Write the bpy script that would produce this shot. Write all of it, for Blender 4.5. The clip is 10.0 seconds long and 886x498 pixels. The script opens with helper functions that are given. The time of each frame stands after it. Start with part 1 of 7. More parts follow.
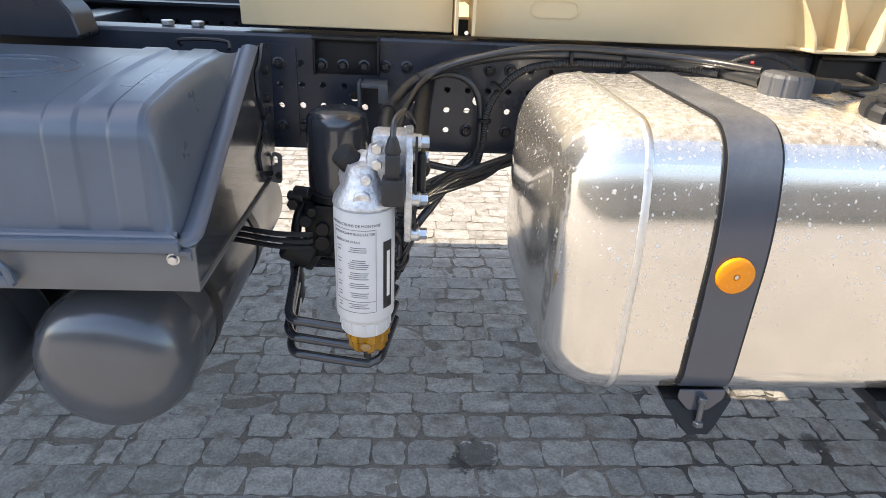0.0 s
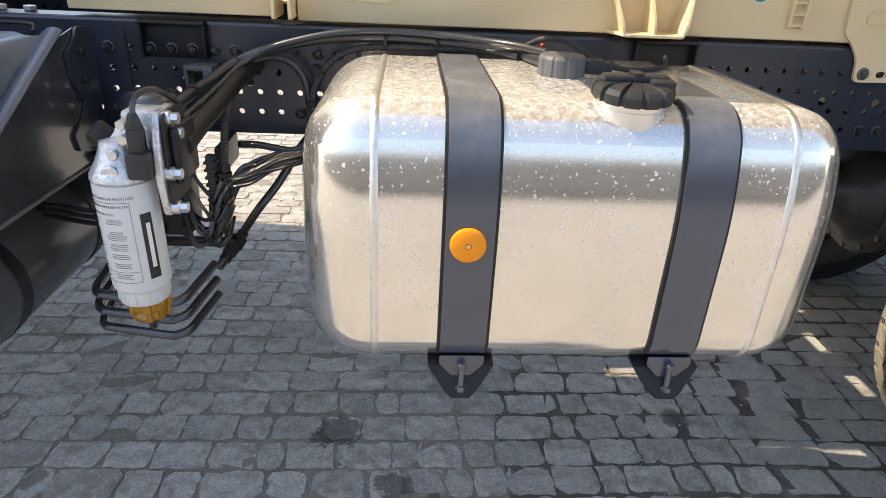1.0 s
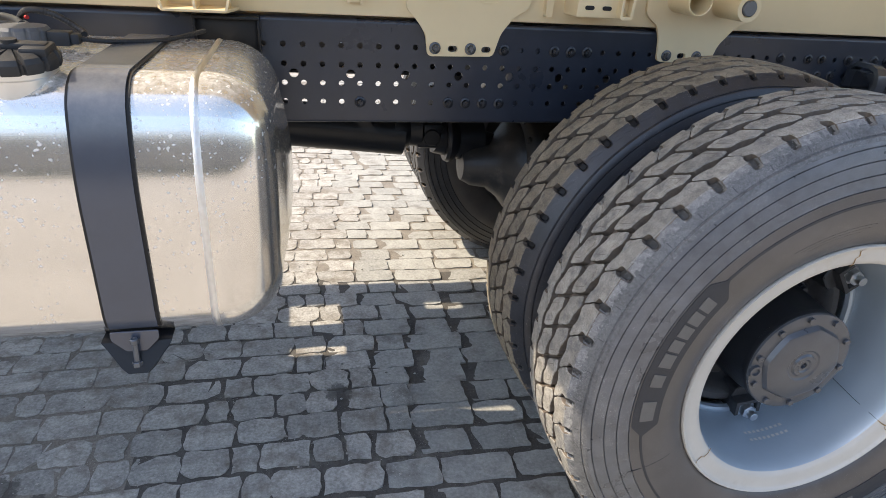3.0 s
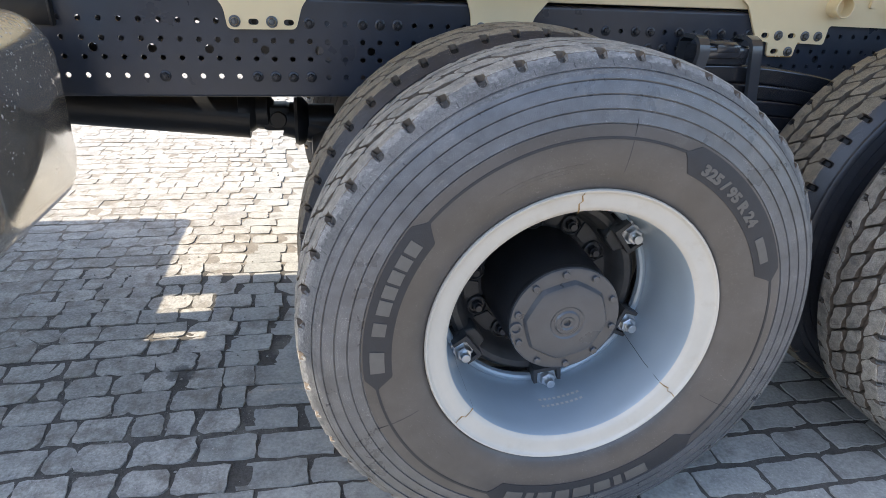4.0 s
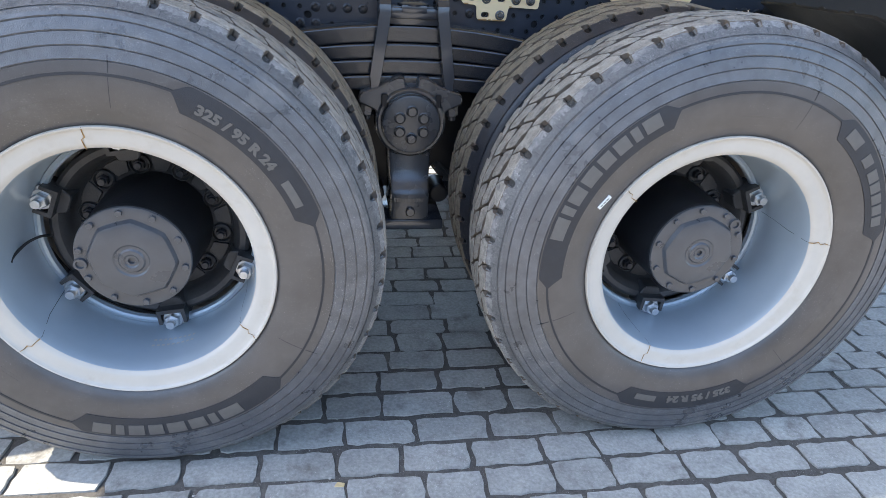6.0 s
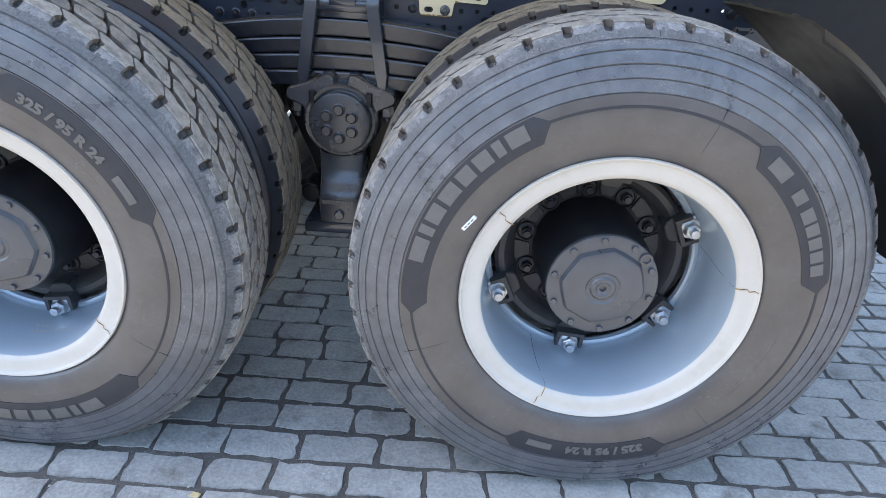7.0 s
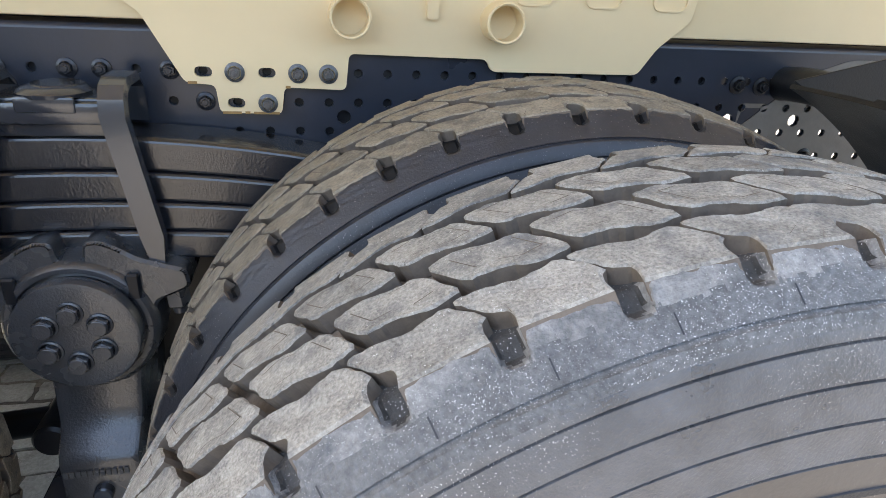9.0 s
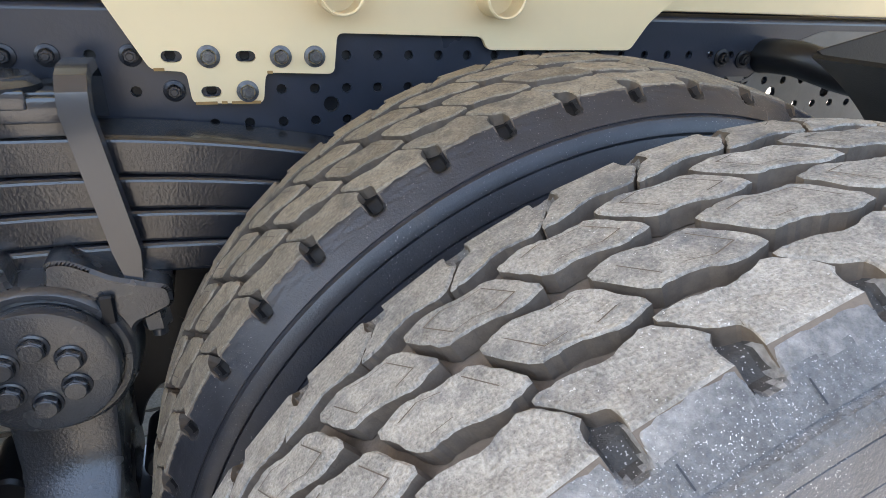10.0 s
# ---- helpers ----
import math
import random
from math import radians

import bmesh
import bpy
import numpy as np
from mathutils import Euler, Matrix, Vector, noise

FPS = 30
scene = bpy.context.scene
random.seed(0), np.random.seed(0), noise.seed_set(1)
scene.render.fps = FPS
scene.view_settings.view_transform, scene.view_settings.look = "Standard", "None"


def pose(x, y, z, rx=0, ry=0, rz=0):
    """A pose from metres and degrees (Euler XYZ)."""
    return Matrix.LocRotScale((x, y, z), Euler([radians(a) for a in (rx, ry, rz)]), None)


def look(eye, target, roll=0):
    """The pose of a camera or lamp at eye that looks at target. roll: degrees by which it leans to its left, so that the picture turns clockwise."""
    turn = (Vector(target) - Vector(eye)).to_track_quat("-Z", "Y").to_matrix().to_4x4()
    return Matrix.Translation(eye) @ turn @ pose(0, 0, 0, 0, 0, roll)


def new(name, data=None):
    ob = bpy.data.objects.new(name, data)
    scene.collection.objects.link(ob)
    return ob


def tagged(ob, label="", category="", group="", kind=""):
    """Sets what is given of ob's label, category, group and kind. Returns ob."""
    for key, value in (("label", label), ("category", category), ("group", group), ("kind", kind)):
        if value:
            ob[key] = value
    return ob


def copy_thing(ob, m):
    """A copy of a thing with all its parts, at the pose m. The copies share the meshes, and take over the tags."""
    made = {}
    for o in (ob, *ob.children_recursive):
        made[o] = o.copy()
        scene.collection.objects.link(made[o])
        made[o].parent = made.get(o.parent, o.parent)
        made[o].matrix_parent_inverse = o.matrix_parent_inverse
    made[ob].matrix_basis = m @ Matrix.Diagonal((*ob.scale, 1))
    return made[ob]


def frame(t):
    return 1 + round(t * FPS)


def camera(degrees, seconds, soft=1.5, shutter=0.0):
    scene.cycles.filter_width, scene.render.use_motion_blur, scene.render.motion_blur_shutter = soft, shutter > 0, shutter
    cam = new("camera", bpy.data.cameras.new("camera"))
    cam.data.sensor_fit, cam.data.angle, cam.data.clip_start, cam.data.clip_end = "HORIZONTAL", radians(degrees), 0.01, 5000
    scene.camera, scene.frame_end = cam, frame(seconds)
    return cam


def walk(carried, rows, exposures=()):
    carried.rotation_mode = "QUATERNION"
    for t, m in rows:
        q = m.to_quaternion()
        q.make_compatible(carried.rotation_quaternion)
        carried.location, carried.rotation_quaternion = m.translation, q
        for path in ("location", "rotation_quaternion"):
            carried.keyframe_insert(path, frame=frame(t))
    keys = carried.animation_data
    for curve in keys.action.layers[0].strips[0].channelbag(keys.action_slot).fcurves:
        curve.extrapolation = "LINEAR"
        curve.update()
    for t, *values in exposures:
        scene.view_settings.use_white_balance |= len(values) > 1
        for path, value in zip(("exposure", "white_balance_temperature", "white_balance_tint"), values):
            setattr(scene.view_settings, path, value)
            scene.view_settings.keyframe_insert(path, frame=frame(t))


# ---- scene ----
cam = camera(71.4, 10.0, soft=0.15)
PATH = [
    (0, (0.087, 0.523, 1.404), (0.193, 2.326, 0.544), 2.7),
    (0.5, (0.299, 0.492, 1.415), (0.406, 2.289, 0.543), 2.7),
    (1, (0.494, 0.445, 1.413), (0.617, 2.235, 0.53), 2.8),
    (1.5, (0.652, 0.418, 1.413), (0.842, 2.203, 0.53), 2.8),
    (2, (0.86, 0.412, 1.411), (1.181, 2.178, 0.529), 3.2),
    (2.5, (1.047, 0.396, 1.413), (1.439, 2.147, 0.532), 3.5),
    (3, (1.31, 0.322, 1.418), (1.744, 2.061, 0.53), 3.9),
    (3.2, (1.414, 0.288, 1.417), (1.857, 2.025, 0.53), 4.0),
    (4.3, (2.045, 0.106, 1.291), (2.418, 1.895, 0.479), 2.2),
    (4.5, (2.138, 0.09, 1.294), (2.517, 1.873, 0.471), 2.4),
    (5, (2.386, 0.006, 1.288), (2.741, 1.786, 0.448), 2.7),
    (5.5, (2.654, -0.094, 1.308), (2.962, 1.686, 0.451), 2.9),
    (6, (2.93, -0.121, 1.292), (3.236, 1.654, 0.423), 3.5),
    (6.2, (3.066, -0.133, 1.288), (3.366, 1.644, 0.421), 3.4),
    (7.3, (3.577, 0.085, 1.318), (3.459, 1.865, 0.415), 3.8),
    (7.5, (3.605, 0.16, 1.329), (3.449, 1.938, 0.426), 3.5),
    (8, (3.585, 0.411, 1.346), (3.430, 2.193, 0.450), 3.65),
    (8.5, (3.557, 0.682, 1.355), (3.587, 2.487, 0.495), 4.05),
    (9, (3.521, 0.951, 1.327), (3.916, 2.732, 0.504), 3.2),
    (9.5, (3.431, 1.053, 1.299), (4.038, 2.772, 0.476), 3.1),
    (10, (3.395, 1.062, 1.302), (4.048, 2.749, 0.449), 3.1),
]
walk(cam, [(t, look(eye, target, roll)) for t, eye, target, roll in PATH],
     exposures=[(0, 1.75, 7650, 11), (1.5, 1.52, 7850, 11), (3, 1.58, 7300, 11), (4.5, 2.0, 6900, 9), (5.5, 2.08, 6750, 9), (7.5, 2.50, 6750, 9), (8.1, 2.64, 7100, 9.4), (9.2, 2.49, 7750, 10), (10, 2.65, 7700, 10)])

# ---- light: high sun from the front of the truck, clear sky ----
SUN = Vector((-0.80, 0.10, 1.0)).normalized()
world = bpy.data.worlds.new("sky")
scene.world = world
world.use_nodes = True
wn = world.node_tree
sky = wn.nodes.new("ShaderNodeTexSky")
sky.sky_type = "NISHITA"
sky.sun_disc = False
sky.sun_elevation = math.asin(SUN.z)
sky.sun_rotation = math.atan2(SUN.x, SUN.y)
bg = wn.nodes["Background"]
bg.inputs["Strength"].default_value = 0.15
wn.links.new(sky.outputs[0], bg.inputs["Color"])
sun_data = bpy.data.lights.new("sun", "SUN")
sun_data.energy, sun_data.angle, sun_data.color = 2.35, radians(0.53), (1.0, 0.925, 0.80)
sun_ob = new("sun", sun_data)
sun_ob.matrix_world = look(SUN * 20, (0, 0, 0))


# ---- materials ----
def mat(name, color, rough=0.5, metal=0.0, var=0.25, scale=30.0, bump=0.0, bscale=200.0, dirt=None, dirt_amt=0.0,
        dirt_scale=6.0, rvar=0.1, coat=0.0, island=0.0, rand=0.0, specks=None, world_space=False, spec=0.5, stains=()):
    """A surface with colour varied at two scales, fine relief, an optional layer of dust or stain, and its gloss varied."""
    m = bpy.data.materials.new(name)
    m.use_nodes = True
    nt = m.node_tree
    b = nt.nodes["Principled BSDF"]
    co = nt.nodes.new("ShaderNodeTexCoord")
    place = nt.nodes.new("ShaderNodeNewGeometry").outputs["Position"] if world_space else co.outputs["Object"]

    def tex(sc, detail=4.0, rough_n=0.6):
        n = nt.nodes.new("ShaderNodeTexNoise")
        n.inputs["Scale"].default_value, n.inputs["Detail"].default_value = sc, detail
        n.inputs["Roughness"].default_value = rough_n
        nt.links.new(place, n.inputs["Vector"])
        return n.outputs["Fac"]

    def math_node(op, a, bb, clamp=False):
        n = nt.nodes.new("ShaderNodeMath")
        n.operation, n.use_clamp = op, clamp
        for i, v in enumerate((a, bb)):
            if isinstance(v, (int, float)):
                n.inputs[i].default_value = v
            else:
                nt.links.new(v, n.inputs[i])
        return n.outputs[0]

    def ramp(v, lo, hi):
        n = nt.nodes.new("ShaderNodeMapRange")
        n.inputs["From Min"].default_value, n.inputs["From Max"].default_value = lo, hi
        nt.links.new(v, n.inputs["Value"])
        return n.outputs[0]

    fine, broad = tex(scale), tex(scale * 0.12, 3.0)
    v = math_node("MULTIPLY", math_node("ADD", math_node("MULTIPLY", fine, 0.6), math_node("MULTIPLY", broad, 0.4)), 2.0)
    v = math_node("ADD", math_node("MULTIPLY", math_node("SUBTRACT", v, 1.0), var * 2.0), 1.0)
    if rand:
        oi = nt.nodes.new("ShaderNodeObjectInfo")
        v = math_node("MULTIPLY", v, math_node("ADD", math_node("MULTIPLY", oi.outputs["Random"], rand), 1.0 - rand / 2))
    if island:
        gi = nt.nodes.new("ShaderNodeNewGeometry")
        v = math_node("MULTIPLY", v, math_node("ADD", math_node("MULTIPLY", gi.outputs["Random Per Island"], island), 1.0 - island / 2))
    mix = nt.nodes.new("ShaderNodeVectorMath")
    mix.operation = "SCALE"
    mix.inputs[0].default_value = color
    nt.links.new(v, mix.inputs["Scale"])
    col = mix.outputs[0]
    rgh = math_node("ADD", math_node("MULTIPLY", math_node("SUBTRACT", tex(scale * 0.5), 0.5), rvar * 2), rough, True)
    if dirt:
        mk = ramp(tex(dirt_scale, 8.0, 0.7), 0.62 - 0.3 * dirt_amt, 0.78 - 0.2 * dirt_amt)
        mm = nt.nodes.new("ShaderNodeMix")
        mm.data_type = "RGBA"
        mm.inputs[7].default_value = (*dirt, 1)
        nt.links.new(mk, mm.inputs[0])
        nt.links.new(col, mm.inputs[6])
        col = mm.outputs[2]
        rgh = math_node("ADD", rgh, math_node("MULTIPLY", mk, 0.25), True)
    if specks:
        (sr, sg, sb), s_scale, s_lo = specks
        sk = ramp(tex(s_scale, 1.0), s_lo, s_lo + 0.04)
        sk = math_node("MULTIPLY", sk, ramp(tex(s_scale * 0.012, 4.0), 0.42, 0.62), True)
        ms = nt.nodes.new("ShaderNodeMix")
        ms.data_type = "RGBA"
        ms.inputs[7].default_value = (sr, sg, sb, 1)
        nt.links.new(sk, ms.inputs[0])
        nt.links.new(col, ms.inputs[6])
        col = ms.outputs[2]
    for sx_, sy_, sr_ in stains:
        dist = nt.nodes.new("ShaderNodeVectorMath")
        dist.operation = "DISTANCE"
        nt.links.new(place, dist.inputs[0])
        dist.inputs[1].default_value = (sx_, sy_, 0.02)
        wob = math_node("SUBTRACT", math_node("ADD", math_node("MULTIPLY", tex(22.0, 6.0, 0.7), 2.2 * sr_), -0.1 * sr_), dist.outputs["Value"])
        damp = math_node("MULTIPLY", ramp(wob, 0.0, 0.012), 0.72, True)
        md = nt.nodes.new("ShaderNodeMix")
        md.data_type = "RGBA"
        md.inputs[7].default_value = (0.045, 0.040, 0.036, 1)
        nt.links.new(damp, md.inputs[0])
        nt.links.new(col, md.inputs[6])
        col = md.outputs[2]
        rgh = math_node("SUBTRACT", rgh, math_node("MULTIPLY", damp, 0.25), True)
    nt.links.new(col, b.inputs["Base Color"])
    nt.links.new(rgh, b.inputs["Roughness"])
    b.inputs["Metallic"].default_value = metal
    b.inputs["Specular IOR Level"].default_value = spec
    b.inputs["Coat Weight"].default_value = coat
    if bump:
        bp = nt.nodes.new("ShaderNodeBump")
        bp.inputs["Strength"].default_value, bp.inputs["Distance"].default_value = bump, 0.002
        nt.links.new(tex(bscale, 3.0), bp.inputs["Height"])
        nt.links.new(bp.outputs[0], b.inputs["Normal"])
    return m


STAINS = ((0.30, 1.94, 0.075), (0.24, 1.90, 0.04), (0.47, 1.72, 0.055), (1.40, 2.0, 0.05))
JOINT_STAINS = STAINS + ((0.75, 1.42, 0.13), (0.98, 1.36, 0.15), (1.25, 1.32, 0.15), (0.60, 1.60, 0.09))
M_STONE = mat("cobble stone", (0.330, 0.326, 0.306), 0.72, spec=0.35, var=0.42, scale=95, bump=0.7, bscale=110, dirt=(0.16, 0.145, 0.13), dirt_amt=0.26, dirt_scale=7.0, rand=0.18, specks=((0.62, 0.61, 0.58), 300.0, 0.69), world_space=True, stains=STAINS)
M_STONES = mat("cobble stones", (0.330, 0.326, 0.306), 0.72, spec=0.35, var=0.42, scale=95, bump=0.7, bscale=110, dirt=(0.16, 0.145, 0.13), dirt_amt=0.26, dirt_scale=7.0, island=0.18, specks=((0.62, 0.61, 0.58), 300.0, 0.69), world_space=True, stains=STAINS)
M_WORN = mat("worn cobble", (0.362, 0.348, 0.325), 0.70, spec=0.35, var=0.6, scale=110, bump=1.0, bscale=120, dirt=(0.20, 0.178, 0.152), dirt_amt=0.5, dirt_scale=13, rand=0.30, specks=((0.55, 0.54, 0.52), 300.0, 0.69), world_space=True, stains=STAINS)
M_WORNS = mat("worn cobbles", (0.362, 0.348, 0.325), 0.70, spec=0.35, var=0.6, scale=110, bump=1.0, bscale=120, dirt=(0.20, 0.178, 0.152), dirt_amt=0.5, dirt_scale=13, island=0.30, specks=((0.55, 0.54, 0.52), 300.0, 0.69), world_space=True, stains=STAINS)
M_GRIT = mat("grit", (0.36, 0.34, 0.31), 0.8, var=0.3, scale=90, island=0.9)
M_LEAF = mat("dry leaf", (0.62, 0.48, 0.25), 0.7, var=0.3, scale=90)
M_JOINT = mat("joint earth", (0.094, 0.086, 0.077), 0.95, var=0.5, scale=120, bump=1.0, bscale=250, dirt=(0.24, 0.22, 0.195), dirt_amt=0.22, dirt_scale=3.2, specks=((0.5, 0.48, 0.44), 260.0, 0.69), world_space=True)
M_SAND_SUNLIT = mat("sanded and sunlit joints", (0.215, 0.192, 0.166), 0.95, var=0.5, scale=120, bump=1.0, bscale=250, dirt=(0.12, 0.108, 0.096), dirt_amt=0.08, dirt_scale=5.0, specks=((0.5, 0.48, 0.44), 260.0, 0.69), world_space=True, stains=JOINT_STAINS)
M_FRAME = mat("dark chassis paint", (0.023, 0.030, 0.047), 0.30, var=0.25, scale=12, bump=0.14, bscale=160, dirt=(0.10, 0.095, 0.09), dirt_amt=-0.1, dirt_scale=9, spec=0.7)
M_BLACK = mat("black paint", (0.011, 0.012, 0.015), 0.38, var=0.3, scale=15, bump=0.2, bscale=120, spec=0.4)
M_GLOSS = mat("glossy black paint", (0.030, 0.034, 0.044), 0.20, var=0.25, scale=12, bump=0.24, bscale=170, spec=0.9, coat=0.35)
M_CREAM = mat("cream paint", (0.83, 0.675, 0.430), 0.40, var=0.06, scale=6, bump=0.06, bscale=60, dirt=(0.58, 0.43, 0.24), dirt_amt=-0.2, dirt_scale=4)
M_RUBBER = mat("tyre rubber", (0.072, 0.065, 0.063), 0.36, var=0.40, scale=14, bump=0.16, bscale=300, dirt=(0.125, 0.116, 0.108), dirt_amt=0.18, dirt_scale=5, specks=((0.40, 0.39, 0.37), 480.0, 0.70), spec=0.9)
M_TREAD = mat("dusty tread rubber", (0.318, 0.296, 0.262), 0.85, var=0.75, scale=420, bump=1.0, bscale=420, dirt=(0.150, 0.148, 0.148), dirt_amt=0.40, dirt_scale=26, island=0.25, specks=((0.60, 0.58, 0.55), 520.0, 0.70))
M_TREADIN = mat("brown dusty tread rubber", (0.268, 0.230, 0.176), 0.9, var=0.60, scale=300, bump=0.8, bscale=520, dirt=(0.135, 0.120, 0.105), dirt_amt=0.34, dirt_scale=40, island=0.3, specks=((0.52, 0.48, 0.42), 700.0, 0.68))
M_GROOVE = mat("brown groove rubber", (0.135, 0.108, 0.086), 0.8, var=0.4, scale=90, bump=0.5, bscale=200)
# besides dust, the bluish tone holds sky light on the stepped sidewall bands
M_SHOULDER = mat("dusty sky-tinted rubber", (0.090, 0.093, 0.102), 0.30, var=0.6, scale=30, bump=0.55, bscale=420, dirt=(0.17, 0.165, 0.16), dirt_amt=0.25, dirt_scale=9, specks=((0.62, 0.61, 0.60), 760.0, 0.665), spec=0.95)
M_DUSTY = mat("dust on rail paint", (0.155, 0.148, 0.138), 0.6, var=0.25, scale=30, bump=0.2, bscale=200)
M_HOSE = mat("black hose rubber", (0.026, 0.028, 0.033), 0.32, var=0.25, scale=30, spec=0.8)
M_CART = mat("smooth black enamel", (0.038, 0.043, 0.054), 0.20, var=0.1, scale=8, bump=0.05, bscale=120, spec=0.9, coat=0.3)
M_FLANK = mat("dark shaded tyre rubber", (0.027, 0.029, 0.036), 0.36, var=0.4, scale=30, bump=0.25, bscale=400, dirt=(0.052, 0.050, 0.050), dirt_amt=0.15, dirt_scale=9, specks=((0.30, 0.29, 0.28), 520.0, 0.70), spec=0.6)
M_POCKET = mat("dusty pocket rubber", (0.060, 0.058, 0.056), 0.7, var=0.6, scale=120, bump=0.8, bscale=300, dirt=(0.11, 0.098, 0.085), dirt_amt=0.3, dirt_scale=40, specks=((0.55, 0.54, 0.52), 620.0, 0.68), spec=0.4)
M_CASTING = mat("glossy cast paint", (0.047, 0.050, 0.057), 0.27, var=0.3, scale=14, bump=0.42, bscale=240, spec=1.0, coat=0.25)
M_LEAFPAINT = mat("thick black spring paint", (0.021, 0.023, 0.029), 0.19, var=0.3, scale=12, bump=0.40, bscale=230, spec=0.9, coat=0.3)
M_CHALK = mat("chalky dusty shoulder", (0.112, 0.112, 0.114), 0.5, var=0.7, scale=210, bump=0.9, bscale=300, dirt=(0.070, 0.070, 0.070), dirt_amt=0.35, dirt_scale=50, specks=((0.66, 0.65, 0.64), 860.0, 0.65), spec=0.7)
M_EDGE = mat("worn pale shoulder edge", (0.255, 0.250, 0.243), 0.75, var=0.5, scale=240, bump=1.0, bscale=300, dirt=(0.115, 0.117, 0.122), dirt_amt=0.62, dirt_scale=34, specks=((0.66, 0.65, 0.64), 700.0, 0.66), spec=0.4)
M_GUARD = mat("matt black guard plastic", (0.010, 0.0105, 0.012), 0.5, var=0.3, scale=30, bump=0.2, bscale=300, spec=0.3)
M_DIFF = mat("dusty axle casting", (0.038, 0.036, 0.035), 0.42, var=0.4, scale=20, bump=0.4, bscale=90, dirt=(0.12, 0.105, 0.09), dirt_amt=0.2, dirt_scale=9)
M_BADGE = mat("ribbed dark rubber", (0.028, 0.030, 0.036), 0.5, var=0.2, scale=60, bump=0.3, bscale=500)
M_LETTER = mat("raised letter rubber", (0.125, 0.118, 0.11), 0.55, var=0.15, scale=60)
M_RIM = mat("silver rim paint", (0.40, 0.470, 0.530), 0.32, metal=0.3, var=0.06, scale=10, bump=0.06, bscale=120)
M_RIMLIP = mat("dusty rim flange paint", (0.56, 0.52, 0.46), 0.45, metal=0.0, var=0.10, scale=10, bump=0.1, bscale=120, dirt=(0.50, 0.44, 0.36), dirt_amt=0.2, dirt_scale=7)
M_PBOLT = mat("scuffed bolt steel", (0.13, 0.135, 0.145), 0.35, metal=0.4, var=0.5, scale=160, dirt=(0.03, 0.03, 0.033), dirt_amt=0.35, dirt_scale=70)
M_ZINC = mat("zinc plated steel", (0.62, 0.64, 0.66), 0.32, metal=0.9, var=0.2, scale=80)
M_HUB = mat("hub paint", (0.075, 0.080, 0.090), 0.30, metal=0.2, var=0.2, scale=25, bump=0.1, bscale=150, dirt=(0.12, 0.115, 0.11), dirt_amt=0.1, dirt_scale=8, spec=0.8)
M_SPIDER = mat("dusty black casting", (0.056, 0.056, 0.058), 0.42, var=0.35, scale=25, bump=0.35, bscale=90, dirt=(0.07, 0.065, 0.06), dirt_amt=0.0, dirt_scale=9, spec=0.4)
M_BOLT = mat("dark bolt steel", (0.040, 0.042, 0.050), 0.30, metal=0.3, var=0.3, scale=80)
M_ALU = mat("brushed aluminium", (0.790, 0.760, 0.715), 0.15, metal=1.0, var=0.06, scale=14, rvar=0.05)


